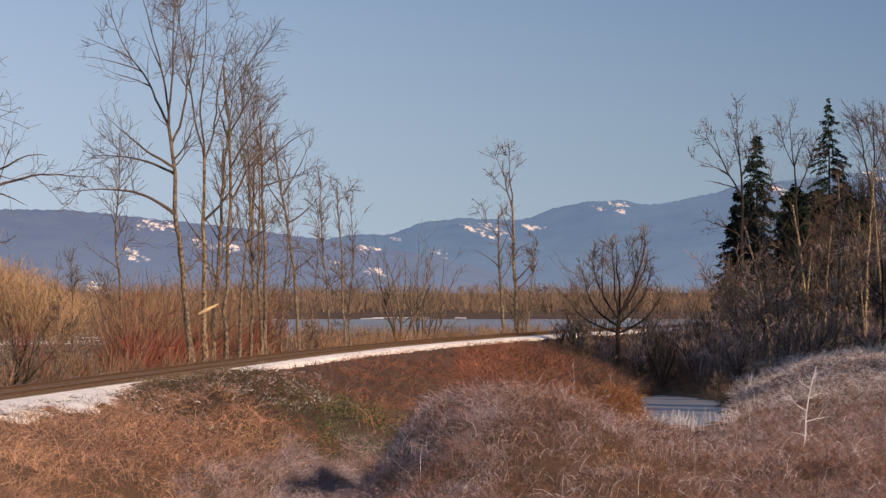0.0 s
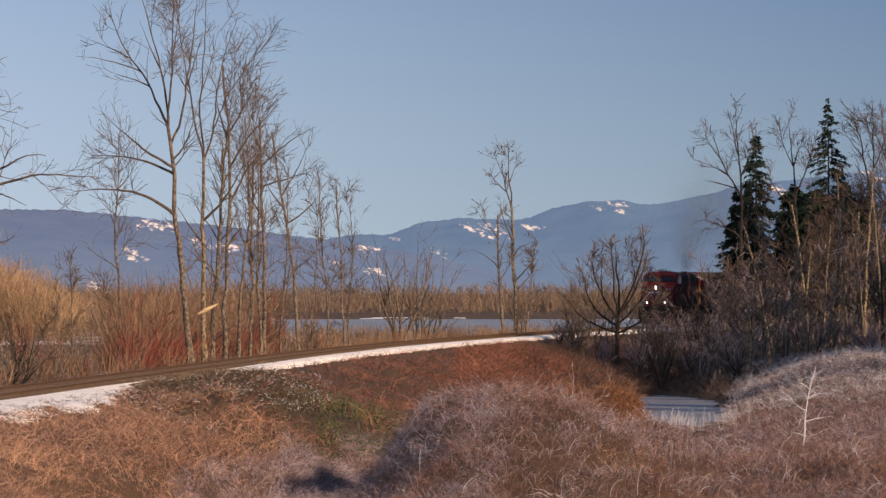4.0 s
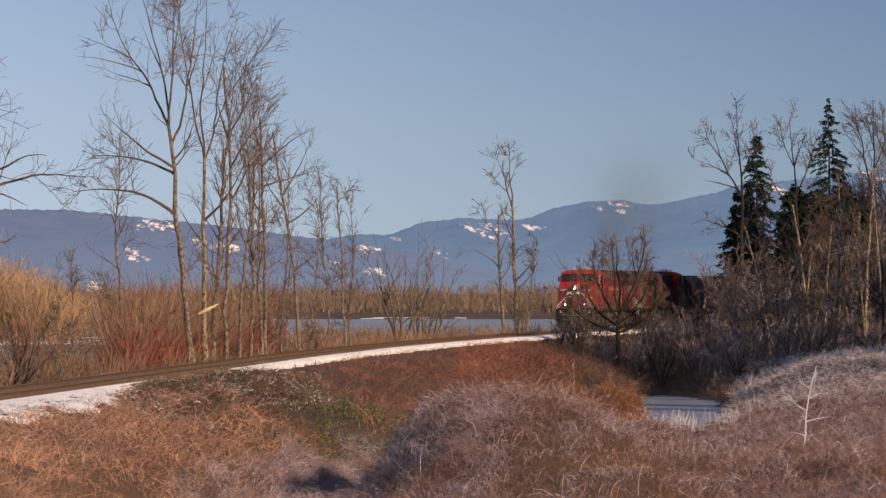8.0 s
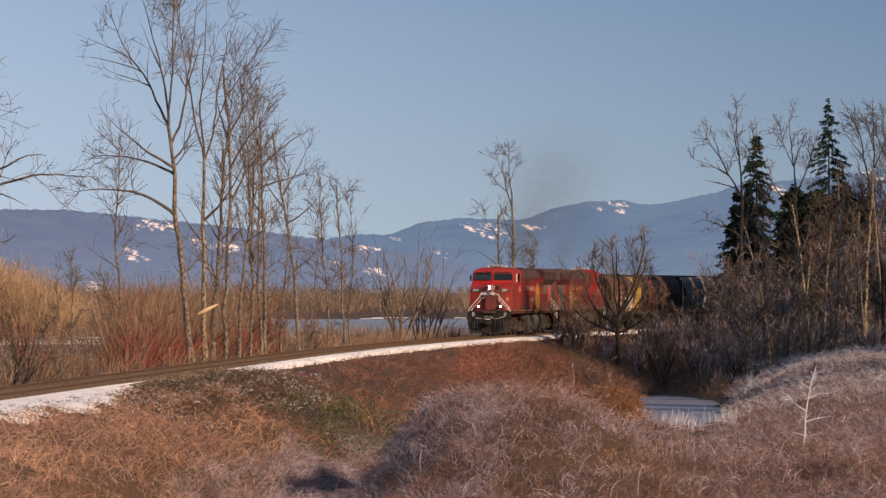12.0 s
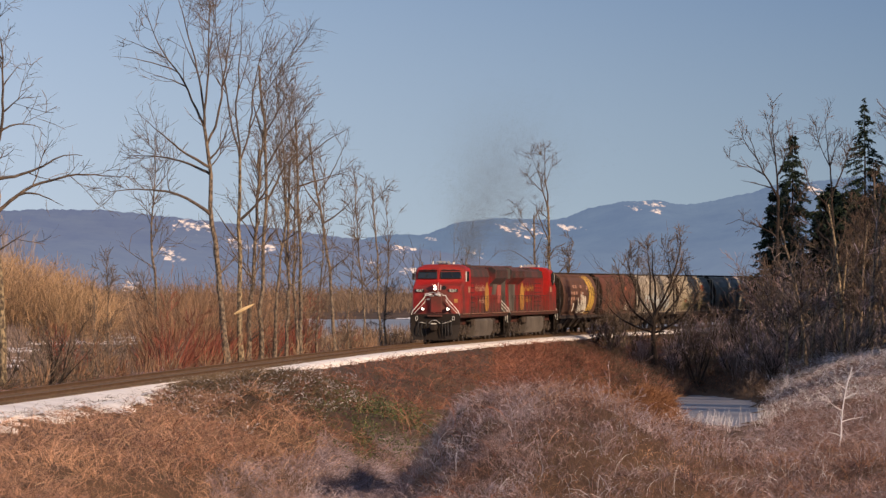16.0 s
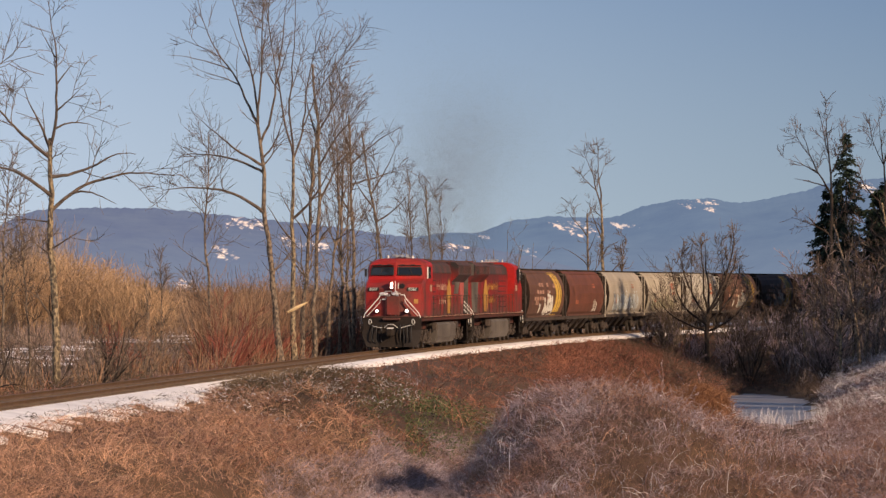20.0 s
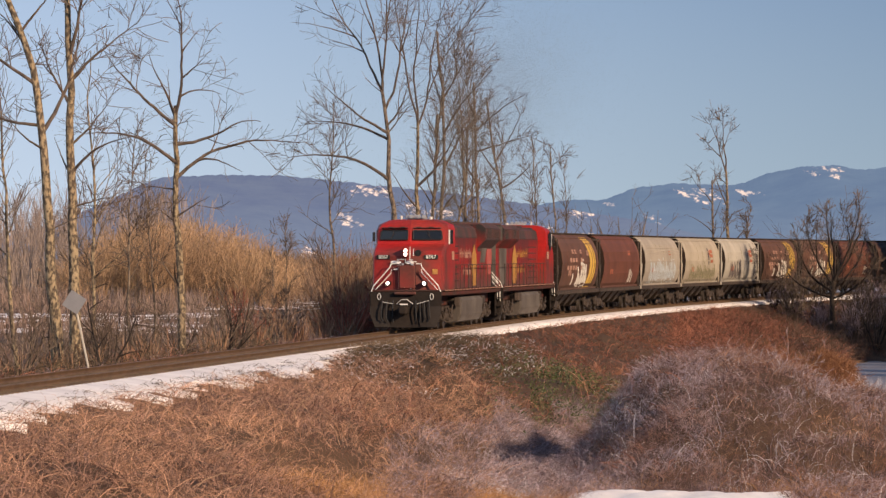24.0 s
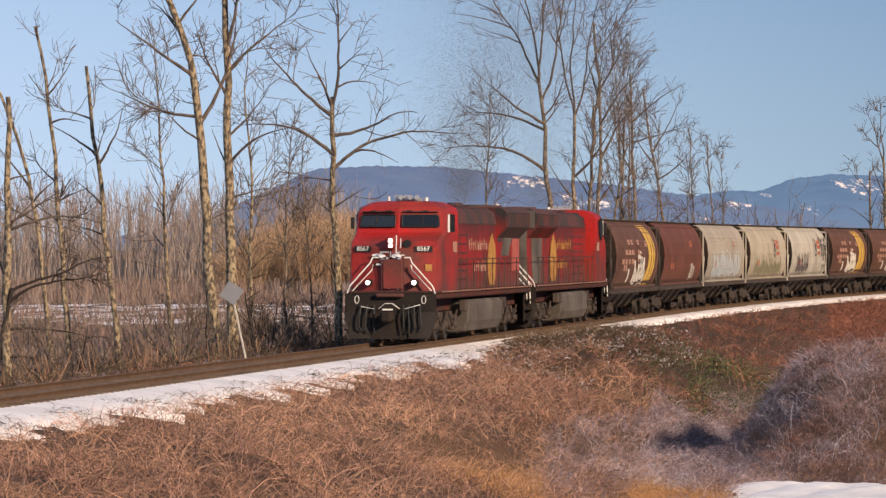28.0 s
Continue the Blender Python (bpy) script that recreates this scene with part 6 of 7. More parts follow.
for i in range(84):      # slender stems that lean every way, taller towards the back and the right
    b = 62 + 44 * rng.random()
    k = 0.55 + 0.45 * (b - 62) / 44
    lean = 9 * rng.normal()
    tall = (5.0 + 5.2 * rng.random()) * k
    shaped_tree(b, 284 + 50 * rng.random(), 0.065 + 0.06 * rng.random(), ((lean, lean * 0.4, lean * 1.4), tall),
                tuple((-1, 0.3 + 0.6 * rng.random(), (sd * (70 - 40 * rng.random()), sd * 40 * rng.random()), 1.0 + 2.2 * rng.random()) for sd in (-1, 1, -1, 1)), 100 + i, density=0.75, bark=(DARKBARK, BARK, MOSSY)[i % 3],
                fine=(DARKTWIG, DIMTWIG, TWIG, DIMTWIG, CANE_FROST)[i % 5], label="slender leafless tree crowded in the dark thicket")
for i in range(40):
    multi_stem(60 + 46 * rng.random(), 284 + 34 * rng.random(), 1.6 + 2.4 * rng.random(), 10, 140 + i, 0.6, 0.035, bark=DARKBARK, fine=(DIMTWIG, CANE_FROST)[i % 2], twigs=7, label="dense frosted undergrowth shrub in the thicket")
# trees mostly out of view to the right, added for shade on the line
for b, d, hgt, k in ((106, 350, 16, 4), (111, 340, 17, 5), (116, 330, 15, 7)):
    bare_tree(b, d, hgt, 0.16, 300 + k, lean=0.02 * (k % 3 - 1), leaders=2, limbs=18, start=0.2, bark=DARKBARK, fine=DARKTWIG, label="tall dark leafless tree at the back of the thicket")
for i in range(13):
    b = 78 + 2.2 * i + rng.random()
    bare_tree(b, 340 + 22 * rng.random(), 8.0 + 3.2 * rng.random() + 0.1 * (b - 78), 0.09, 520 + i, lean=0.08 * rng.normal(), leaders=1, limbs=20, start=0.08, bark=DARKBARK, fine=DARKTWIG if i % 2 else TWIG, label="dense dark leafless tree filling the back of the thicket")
# low firs behind the thicket, added to shade the train
for b, d, hgt, k in ((78, 372, 8, 10), (83, 374, 9, 11), (92, 372, 9.5, 12), (98, 370, 10.5, 13), (103, 375, 12, 14)):
    conifer(b, d, hgt, 0.2, 340 + k, width=0.3, dense=1.6, bare=0.05, sprays=8)
# firs out of view on the right, added as shade casters
for b, d, hgt, k in ((108, 356, 17, 1), (112, 362, 15, 2), (118, 352, 18, 3), (115, 318, 16, 4)):
    conifer(b, d, hgt, 0.22, 320 + k, width=0.2, dense=1.0, sprays=8)
for i in range(20):
    multi_stem(27 + 36 * rng.random(), 294 + 20 * rng.random(), 1.4 + 2.2 * rng.random(), 9, 340 + i, 0.45, 0.04, bark=BARK if i % 2 else DARKBARK, fine=(CANE_FROST, TWIG, CANE_FROST, TWIG)[i % 4], twigs=8, label="twiggy leafless shrub in front of the track")
shaped_tree(82.8, 150, 0.036, ((-3, 4, 9, 16), 3.7), ((-1, 0.52, (66, 84, 78), 1.0), (-1, 0.62, (-70, -50, -30), 0.8), (-1, 0.72, (58, 80, 96), 0.9), (-1, 0.8, (-56, -40), 0.6), (-1, 0.92, (60, 40), 0.7), (0, 0.5, (20, 40), 0.4), (2, 0.5, (30, 10), 0.4), (-1, 0.4, (-60, -84), 0.5)),
            360, density=0.5, twig=0.3, bark=CANE_WHITE, fine=CANE_WHITE, label="frost-whitened dead sapling on the bank")
for b, lean, tall, k in ((75.5, -16, 9.4, 1), (79, 10, 8.0, 2), (84, -8, 10.4, 3), (87.5, 3, 9.0, 8), (90, 6, 11.4, 4), (93, -5, 12.0, 5), (95, 2, 10.0, 9), (97, 4, 12.4, 6), (99.5, -3, 11.0, 10), (101, -6, 12.0, 7)):
    shaped_tree(b, 284 + 1.5 * k, 0.125, ((lean * 0.3, lean * 0.6, lean), tall), ((-1, 0.6, (lean - 40, lean - 55), 2.4), (-1, 0.7, (lean + 35, lean + 20), 2.2), (-1, 0.85, (lean - 30, lean - 20), 1.8)), 500 + k, density=0.7, bark=BARK if k % 3 else MOSSY,
                fine=DARKTWIG, label="slender tan-barked leafless tree at the edge of the thicket")
multi_stem(30.0, 204, 2.4, 8, 362, 1.3, 0.018, bark=CANE_PALE, fine=CANE_FROST, twigs=5, label="frost-whitened dead shrub by the ditch")
multi_stem(34.5, 212, 2.6, 8, 363, 1.3, 0.018, bark=CANE_PALE, fine=CANE_FROST, twigs=5, label="frost-whitened dead shrub by the ditch")
multi_stem(24.0, 190, 2.2, 8, 361, 1.2, 0.016, bark=CANE_PALE, fine=CANE_FROST, twigs=5, label="frost-whitened dead shrub by the ditch")

for i in range(30):
    b = -102 + 74 * rng.random()
    multi_stem(b, river_side(b) + 24 * rng.random(), 1.2 + 3.0 * rng.random() ** 2, 8, 400 + i, 0.4, 0.026, bark=BARK, fine=(TWIG, OSIER, TWIG, SCRUB)[i % 4], twigs=6, label="twiggy leafless sapling clump by the line")
for i in range(22):
    b = -190 + 92 * rng.random()
    multi_stem(b, river_side(b) + 14 * rng.random(), 1.2 + 2.4 * rng.random(), 7, 440 + i, 0.5, 0.022, bark=DARKBARK if i % 2 else BARK, fine=TWIG, twigs=5, label="twiggy leafless shrub among the trees by the line")
wood = np.random.default_rng(81)
for k in range(30):      # unseen firs beyond the thicket, added to shade it and the line
    y = 238 + 150 * (k + wood.random()) / 30
    x = y * 0.111 + 2 + 16 * wood.random()
    conifer(1000 * x / y, y, 15 + 4 * wood.random() - 5 * (308 < y < 350), 0.22, 380 + k, width=0.2, dense=1.4, sprays=2, tuft=2.8)

for k in range(9):      # taller unseen firs added by the bend to shade the train
    conifer(1000 * (39.3 + 0.85 * k) / (343 + 3.7 * k), 343 + 3.7 * k, 21 + k % 3, 0.25, 430 + k, width=0.15, dense=2.2, sprays=3, tuft=2.4)
for k in range(13):      # firs added close along the line to shade the coming train
    y = 369 + 3.0 * k
    x = float(track_x(y)) + 11.0 + 2.5 * wood.random()
    conifer(1000 * x / y, y, 12.5 + 2.0 * wood.random(), 0.22, 560 + k, width=0.26, dense=3.4, bare=0.03, sprays=4, tuft=2.4)
for k in range(16):
    b = 46 + 1.25 * k
    multi_stem(b, 316 + 26 * wood.random(), 1.8 + 2.2 * wood.random(), 8, 460 + k, 0.4, 0.04, bark=(DARKBARK, BARK)[k % 2], fine=(TWIG, DARKTWIG, CANE_FROST)[k % 3], twigs=7, label="twiggy leafless shrub before the curve of the line")

# ---- brambles, grass and scrub that nobody could count ----
def scatter(rng, n, b0, b1, y0, y1, keep=None):
    """Feet on the ground over a stretch of bearings and distances."""
    b, y = b0 + (b1 - b0) * rng.random(n), np.sqrt(y0 ** 2 + (y1 ** 2 - y0 ** 2) * rng.random(n))
    x = b * y / 1000
    if keep is not None:
        m = keep(x, y)
        x, y = x[m], y[m]
    return np.stack([x, y, ground(x, y)], -1)


def off_track(x, y):
    yy = np.clip(y, 20, 760)
    return (x - track_x(yy)) / np.sqrt(1 + slope_at(yy) ** 2)


def canes(rng, feet, len0, len1, rise, r, k=6, low=False):
    """Arching canes with a finer side shoot each: up, over and down again."""
    feet = np.concatenate([feet, feet + rng.normal(size=feet.shape) * np.array([0.16, 0.16, 0.03])])
    n = len(feet)
    a = rng.random(n) * 2 * np.pi
    L = len0 + (len1 - len0) * rng.random(n) ** 1.6
    L = L * np.where(np.arange(n) < n // 2, 0.9, 0.6)
    L = L * np.clip((off_track(feet[:, 0], feet[:, 1]) - 0.8) / 4.5, 0.25, 1) if low else L
    el = np.radians(rise + 30 * rng.normal(size=n) * 0.6)
    P = np.empty((n, k, 3))
    P[:, 0] = feet + np.array([0, 0, 0.02])
    turn = np.radians(60 + 50 * rng.random(n)) / (k - 1)
    for j in range(1, k):
        d = np.stack([np.cos(el) * np.cos(a), np.cos(el) * np.sin(a), np.sin(el)], -1)
        P[:, j] = P[:, j - 1] + d * (L / (k - 1))[:, None]
        el = el - turn
        a = a + 0.25 * rng.normal(size=n)
    R = (0.58 * r * (0.55 + 0.9 * rng.random(n) ** 2))[:, None] * np.linspace(1, 0.45, k)[None]
    return P, R


def stuff(name, pieces, material, label, category):
    ob = new(name, fast_mesh(name, *joined(pieces), material))
    return tagged(ob, label, category, kind="stuff")


rng = np.random.default_rng(200)
clear = lambda lo, hi: (lambda x, y: (off_track(x, y) > lo + 0.5 * wave(x, y, 0.8, 3)) & (off_track(x, y) < hi))
def beyond_snow(lo, hi):
    """Keeps feet off the snow beside the ballast; between 146 and 186 m the canes crowd up to the stones."""
    def keep(x, y):
        u = off_track(x, y) + 0.35 * wave(x, y, 1.1, 3)
        edge = np.where(y < 148, np.maximum(2.85, snow_lap(x, y) - 0.1), np.where(y < 182, 1.55, 1.85 + 0.5 * wave(x, y, 0.5, 7)))
        return (u > np.maximum(edge, lo)) & (u < hi)
    return keep


gully = lambda x, y: (np.abs(off_track(x, y) - 9.0 - 0.07 * (y - 117)) < 1.9) & (y > 100) & (y < 162)
no_pond = lambda x, y: (1000 * x / y < 42) | (1000 * x / y > 66) | (y < 185)
no_patch = lambda x, y: (((x - 0.7) / 2.9) ** 2 + ((y - 112.6) / 4.0) ** 2 > 1) & ((y > 112) | (y < 101) | (np.abs(x - 0.7 * y / 112) > 2.6))
clumps = lambda x, y: wave(x, y, 1.7, 2) + 0.8 * wave(x, y, 4.1, 5) + 0.5 * wave(x, y, 0.6, 8) > -0.22     # dark pockets between the clumps
f = scatter(rng, 100000, -195, -15, 66, 152, lambda x, y: clumps(x, y) & (rng.random(len(x)) > step(-62, -18, 1000 * x / y)) & (~gully(x, y)) & beyond_snow(0, 11.5)(x, y) & no_patch(x, y))
stuff("bramble_thicket", [blades(*canes(rng, f, 0.45, 1.5, 55, 0.0088, 4, True))], CANE_TAN, "tangle of dry tan bramble canes on the embankment", "brambles")
f = scatter(rng, 52000, -75, 60, 118, 335, lambda x, y: clumps(x, y) & (ground(x, y) > POND_Z + 0.12) & (~gully(x, y)) & beyond_snow(0, 16)(x, y))
stuff("bramble_thicket", [blades(*canes(rng, f, 0.5, 1.5, 50, 0.0115, 4, True))], CANE_RED, "red-brown bramble canes covering the embankment slope", "brambles")
f = scatter(rng, 16000, -75, 45, 120, 330, lambda x, y: (wave(x, y, 0.22, 5) > 0.25) & (ground(x, y) > POND_Z + 0.12) & (~gully(x, y)) & beyond_snow(0, 15)(x, y))
stuff("rusty_canes", [blades(*canes(rng, f, 0.4, 1.15, 55, 0.0095, 4, True))], RUSTCANE, "rusty orange patches of dead bracken and canes", "brambles")
f = scatter(rng, 14000, -78, 40, 118, 330, lambda x, y: (wave(x, y, 0.27, 9) > 0.3) & (ground(x, y) > POND_Z + 0.12) & (~gully(x, y)) & beyond_snow(0, 13)(x, y))
stuff("dark_canes", [blades(*canes(rng, f, 0.6, 1.5, 55, 0.011, 4, True))], DARKCANE, "dark olive-brown bramble patches on the slope", "brambles")
f = scatter(rng, 1000, -195, 10, 66, 190, lambda x, y: beyond_snow(0, 11.5)(x, y) & no_patch(x, y))
stuff("bleached_canes", [blades(*canes(rng, f, 0.9, 1.9, 58, 0.0095, 4, True))], CANE_PALE, "bleached stout canes arching over the brambles", "brambles")
on_mound = lambda x, y: (off_track(x, y) > 8) & no_patch(x, y) & (x > -3.6) & (y > 100) & (y < 160)
f = scatter(rng, 52000, -34, 16, 104, 160, lambda x, y: on_mound(x, y) & (x + 0.8 * wave(x, y, 1.1, 4) < 1.6) & (clumps(x, y) | (rng.random(len(x)) < 0.25)))
stuff("bramble_mound", [blades(*canes(rng, f, 0.35, 1.0, 58, 0.0058, 4))], CANE_FROST, "frosted steep side of a mound of bare bramble canes", "brambles")
f = scatter(rng, 46000, -8, 112, 100, 160, lambda x, y: on_mound(x, y) & (x + 0.8 * wave(x, y, 1.1, 4) > 0.6) & clumps(x, y) & (wave(x, y, 0.8, 11) > -0.35))
stuff("bramble_mound", [blades(*canes(rng, f, 0.4, 1.15, 58, 0.0066, 4))], CANE_FROST, "frosted lilac-brown canes along the top of the mound", "brambles")
f = scatter(rng, 60000, -14, 112, 104, 160, lambda x, y: on_mound(x, y) & (x + 0.8 * wave(x, y, 1.1, 4) > -0.6))
stuff("bramble_mound", [blades(*canes(rng, f, 0.3, 0.8, 60, 0.0075, 4))], WINECANE, "purple-brown inner canes of the bramble mound", "brambles")
f = scatter(rng, 24000, -8, 112, 100, 160, lambda x, y: on_mound(x, y) & (x + 0.8 * wave(x, y, 1.1, 4) > 0.6) & ((wave(x, y, 0.55, 13) > 0.1) | (rng.random(len(x)) < 0.2)))
stuff("bramble_mound", [blades(*canes(rng, f, 0.3, 0.8, 60, 0.0058, 4))], CANE_TAN, "sunlit tan canes over the back of the mound", "brambles")
f = scatter(rng, 60000, 35, 106, 150, 290, lambda x, y: clumps(x, y) & (off_track(x, y) > 12) & no_pond(x, y) & (ground(x, y) > POND_Z + 0.12))
stuff("frosted_brambles", [blades(*canes(rng, f, 0.3, 0.95, 50, 0.0085, 4))], CANE_FROST, "frosted lilac-brown brambles on the bank", "brambles")
f = scatter(rng, 12000, -30, 112, 108, 290, lambda x, y: (off_track(x, y) > 13) & (wave(x, y, 0.4, 6) > 0.05) & no_pond(x, y) & no_patch(x, y))
stuff("frosted_twigs", [blades(*canes(rng, f, 0.5, 1.3, 70, 0.008, 4))], CANE_WHITE, "white hoar-frosted twigs on the bank", "brambles")
f = scatter(rng, 1500, -86, -62, 98, 106, lambda x, y: (off_track(x, y) > 7.6) & no_patch(x, y))
stuff("dry_grass", [blades(*canes(rng, f, 0.4, 0.9, 78, 0.007, 4))], DRYGRASS, "tall golden dry grass beside the ditch", "grass")
f = scatter(rng, 4500, -95, 45, 98, 118, lambda x, y: (off_track(x, y) > 7.5) & (wave(x, y, 0.6, 4) > -0.35) & no_patch(x, y))
stuff("dry_grass", [blades(*canes(rng, f, 0.4, 0.8, 78, 0.006, 4))], DRYGRASS, "golden dry grass around the ditch", "grass")
f = scatter(rng, 26000, -40, -4, 138, 176, lambda x, y: (off_track(x, y) > 5.0) & (off_track(x, y) < 11.5) & (wave(x, y, 0.9, 3) + 0.5 * wave(x, y, 2.3, 5) > 0.35))
f = np.concatenate([f, scatter(rng, 7000, -29, -7, 150, 172, lambda x, y: (off_track(x, y) > 7.2) & (wave(x, y, 0.9, 6) + 0.5 * wave(x, y, 2.3, 5) > -0.3))])
f = f + np.stack([np.zeros(len(f)), np.zeros(len(f)), 0.1 + 0.75 * rng.random(len(f)) ** 2], -1)
a, b = unit(rng.normal(size=(len(f), 3))) * 0.038, unit(rng.normal(size=(len(f), 3))) * 0.03
V = np.stack([f - a, f + b, f + a * 1.2, f - b], 1).reshape(-1, 3)
stuff("ivy_patch", [(V, np.arange(len(V)).reshape(-1, 4))], GREEN, "glossy green ivy leaves among the brambles", "ivy")
f = scatter(rng, 4500, -74, -26, 136, 186, lambda x, y: (off_track(x, y) > 2.0) & (off_track(x, y) < 6.8) & (wave(x, y, 0.6, 5) > -0.2))
f = f + np.stack([np.zeros(len(f)), np.zeros(len(f)), 0.5 * rng.random(len(f))], -1)
stuff("frosted_twigs", [blades(*canes(rng, f, 0.1, 0.3, 40, 0.010, 3, True))], CANE_WHITE, "specks of hoar frost on the brambles below the track", "brambles")
# low growth that fills the gully, dark patches under the snow, frost on the mound
f = scatter(rng, 26000, -100, -10, 98, 164, lambda x, y: gully(x, y) & no_patch(x, y))
g = scatter(rng, 17000, -62, -14, 100, 150, lambda x, y: (np.abs(off_track(x, y) - 9.6 - 0.07 * (y - 117)) < 2.4) & no_patch(x, y))
stuff("frosted_brambles", [blades(*canes(rng, g, 0.5, 1.2, 55, 0.0075, 4))], CANE_FROST, "frosted lilac canes in the shaded gully", "brambles")
g = scatter(rng, 9000, -48, -8, 112, 156, lambda x, y: (np.abs(off_track(x, y) - 10.6 - 0.07 * (y - 117) + 0.8 * wave(x, y, 0.8, 5)) < 1.8) & (wave(x, y, 1.1, 4) > -0.5) & no_patch(x, y))
stuff("frosted_twigs", [blades(*canes(rng, g, 0.25, 0.8, 60, 0.006, 4))], CANE_WHITE, "white hoar frost over the canes of the shaded gully", "brambles")
g = scatter(rng, 5000, -42, -20, 103, 112, lambda x, y: no_patch(x, y))
stuff("dry_grass", [blades(*canes(rng, g, 0.4, 0.8, 75, 0.006, 4))], DRYGRASS, "sunlit golden grass beside the snow patch", "grass")
g = scatter(rng, 16000, -38, -12, 122, 154, lambda x, y: ground(x, y) < -3.1 + 0.3 * wave(x, y, 1.1, 7))
stuff("frosted_brambles", [blades(*canes(rng, g, 0.4, 1.2, 60, 0.007, 4))], CANE_FROST, "frost-blue canes filling the bottom of the gully", "brambles")
g = scatter(rng, 13000, -37, -17, 116, 147, lambda x, y: off_track(x, y) > 7.6 + 0.5 * wave(x, y, 1.2, 3))
stuff("frosted_twigs", [blades(*canes(rng, g, 0.3, 0.9, 60, 0.007, 4))], CANE_FROST, "hoar frost that lasts on the shaded side of the gully", "brambles")
g = scatter(rng, 9000, 8, 112, 102, 160, lambda x, y: (off_track(x, y) > 13) & (wave(x, y, 0.7, 5) > 0.15) & no_patch(x, y))
stuff("rusty_canes", [blades(*canes(rng, g, 0.5, 1.3, 62, 0.0075, 4))], RUSTCANE, "rusty grass and canes between the frosted brambles", "brambles")
g = scatter(rng, 5000, 36, 78, 168, 232, lambda x, y: (off_track(x, y) > 12) & (ground(x, y) > POND_Z + 0.1))
stuff("frosted_brambles", [blades(*canes(rng, g, 0.25, 0.7, 50, 0.009, 4))], CANE_FROST, "low frosted growth before the frozen pond", "brambles")
stuff("bramble_thicket", [blades(*canes(rng, f, 0.35, 0.95, 50, 0.0075, 4))], CANE_TAN, "low dry canes along the bottom of the gully", "brambles")
f = scatter(rng, 16000, -72, -28, 140, 184, lambda x, y: (off_track(x, y) > np.where(y < 152, 2.5, 1.5)) & (off_track(x, y) < 6.5) & (wave(x, y, 0.5, 2) > -0.4))
stuff("dark_canes", [blades(*canes(rng, f, 0.3, 0.85, 50, 0.012, 4))], DARKCANE, "dark olive-brown brambles crowding up to the ballast", "brambles")
f = scatter(rng, 2600, -30, 60, 112, 146, lambda x, y: (off_track(x, y) > 9) & (bump(x, y, 3.0, 131, 5.6, 11) > 0.3 + 0.4 * rng.random(len(x))))
stuff("frosted_twigs", [blades(*canes(rng, f, 0.3, 0.8, 60, 0.0055, 4))], CANE_WHITE, "white hoar-frosted twigs over the bramble mound", "brambles")
f = scatter(rng, 14000, 58, 112, 290, 350, lambda x, y: off_track(x, y) > 3.5)
P = shrub_lines(rng, f, 8000, 0.6, 2.8, 0.6, 4, 0.7)
stuff("dark_underbrush", [blades(P, np.linspace(0.020, 0.008, 4)[None] * np.ones((len(P), 1)))], DIMTWIG, "dense grey stems between the trees of the thicket", "brambles")
# the dark twig colour here also paints the shade under the thicket
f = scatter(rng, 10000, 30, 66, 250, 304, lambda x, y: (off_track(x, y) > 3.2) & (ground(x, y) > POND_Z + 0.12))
stuff("dark_underbrush", [blades(*canes(rng, f, 0.8, 2.2, 60, 0.013, 4, True))], DARKTWIG, "dark brown underbrush at the thicket foot, its colour carrying the shade", "brambles")
f = scatter(rng, 9000, 24, 46, 190, 262, lambda x, y: (off_track(x, y) > 3.2) & (ground(x, y) > POND_Z + 0.12) & (wave(x, y, 0.5, 3) > -0.3))
stuff("rusty_canes", [blades(*canes(rng, f, 0.6, 1.6, 60, 0.013, 4, True))], RUSTCANE, "rusty brambles between the track and the pond", "brambles")
# dark canes put the shadiness near the pond into colour
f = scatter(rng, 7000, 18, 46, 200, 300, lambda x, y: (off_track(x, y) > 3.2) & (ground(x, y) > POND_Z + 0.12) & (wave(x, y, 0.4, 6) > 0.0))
stuff("dark_canes", [blades(*canes(rng, f, 0.6, 1.8, 60, 0.013, 4, True))], DARKCANE, "dark brambles near the pond, coloured to carry the shade too", "brambles")
f = scatter(rng, 26000, 4, 44, 178, 292, lambda x, y: (off_track(x, y) > 2.6) & (ground(x, y) > POND_Z + 0.12) & clumps(x, y))
stuff("bramble_thicket", [blades(*canes(rng, f, 0.6, 1.7, 60, 0.013, 4, True))], CANE_RED, "red-brown brambles crowding the slope above the pond", "brambles")
f = scatter(rng, 60000, 34, 45, 200, 216, lambda x, y: bump(x, y, 8.2, 208, 1.5, 2.2) > 0.35)
f[:, 2] += 1.5 * np.sqrt(np.clip(1 - ((f[:, 0] - 8.2) / 1.6) ** 2 - ((f[:, 1] - 208) / 2.4) ** 2, 0, 1)) * rng.random(len(f)) ** 0.4
stuff("bramble_ball", [blades(*canes(rng, f[:4200], 0.4, 1.1, 60, 0.011, 4))], RUSTCANE, "rounded sunlit clump of rusty brambles by the pond", "brambles")
f = scatter(rng, 40000, 50, 110, 140, 270, lambda x, y: (off_track(x, y) > 12) & no_pond(x, y) & (ground(x, y) > POND_Z + 0.12) & ((wave(x, y, 0.35, 4) > -0.2) | (rng.random(len(x)) < 0.35)))
stuff("bramble_thicket", [blades(*canes(rng, f, 0.35, 1.0, 58, 0.0085, 4))], WINECANE, "purple-brown canes between the frosted ones on the bank", "brambles")
f = scatter(rng, 7000, 56, 106, 225, 292, lambda x, y: (off_track(x, y) > 12) & no_pond(x, y) & (ground(x, y) > POND_Z + 0.12))
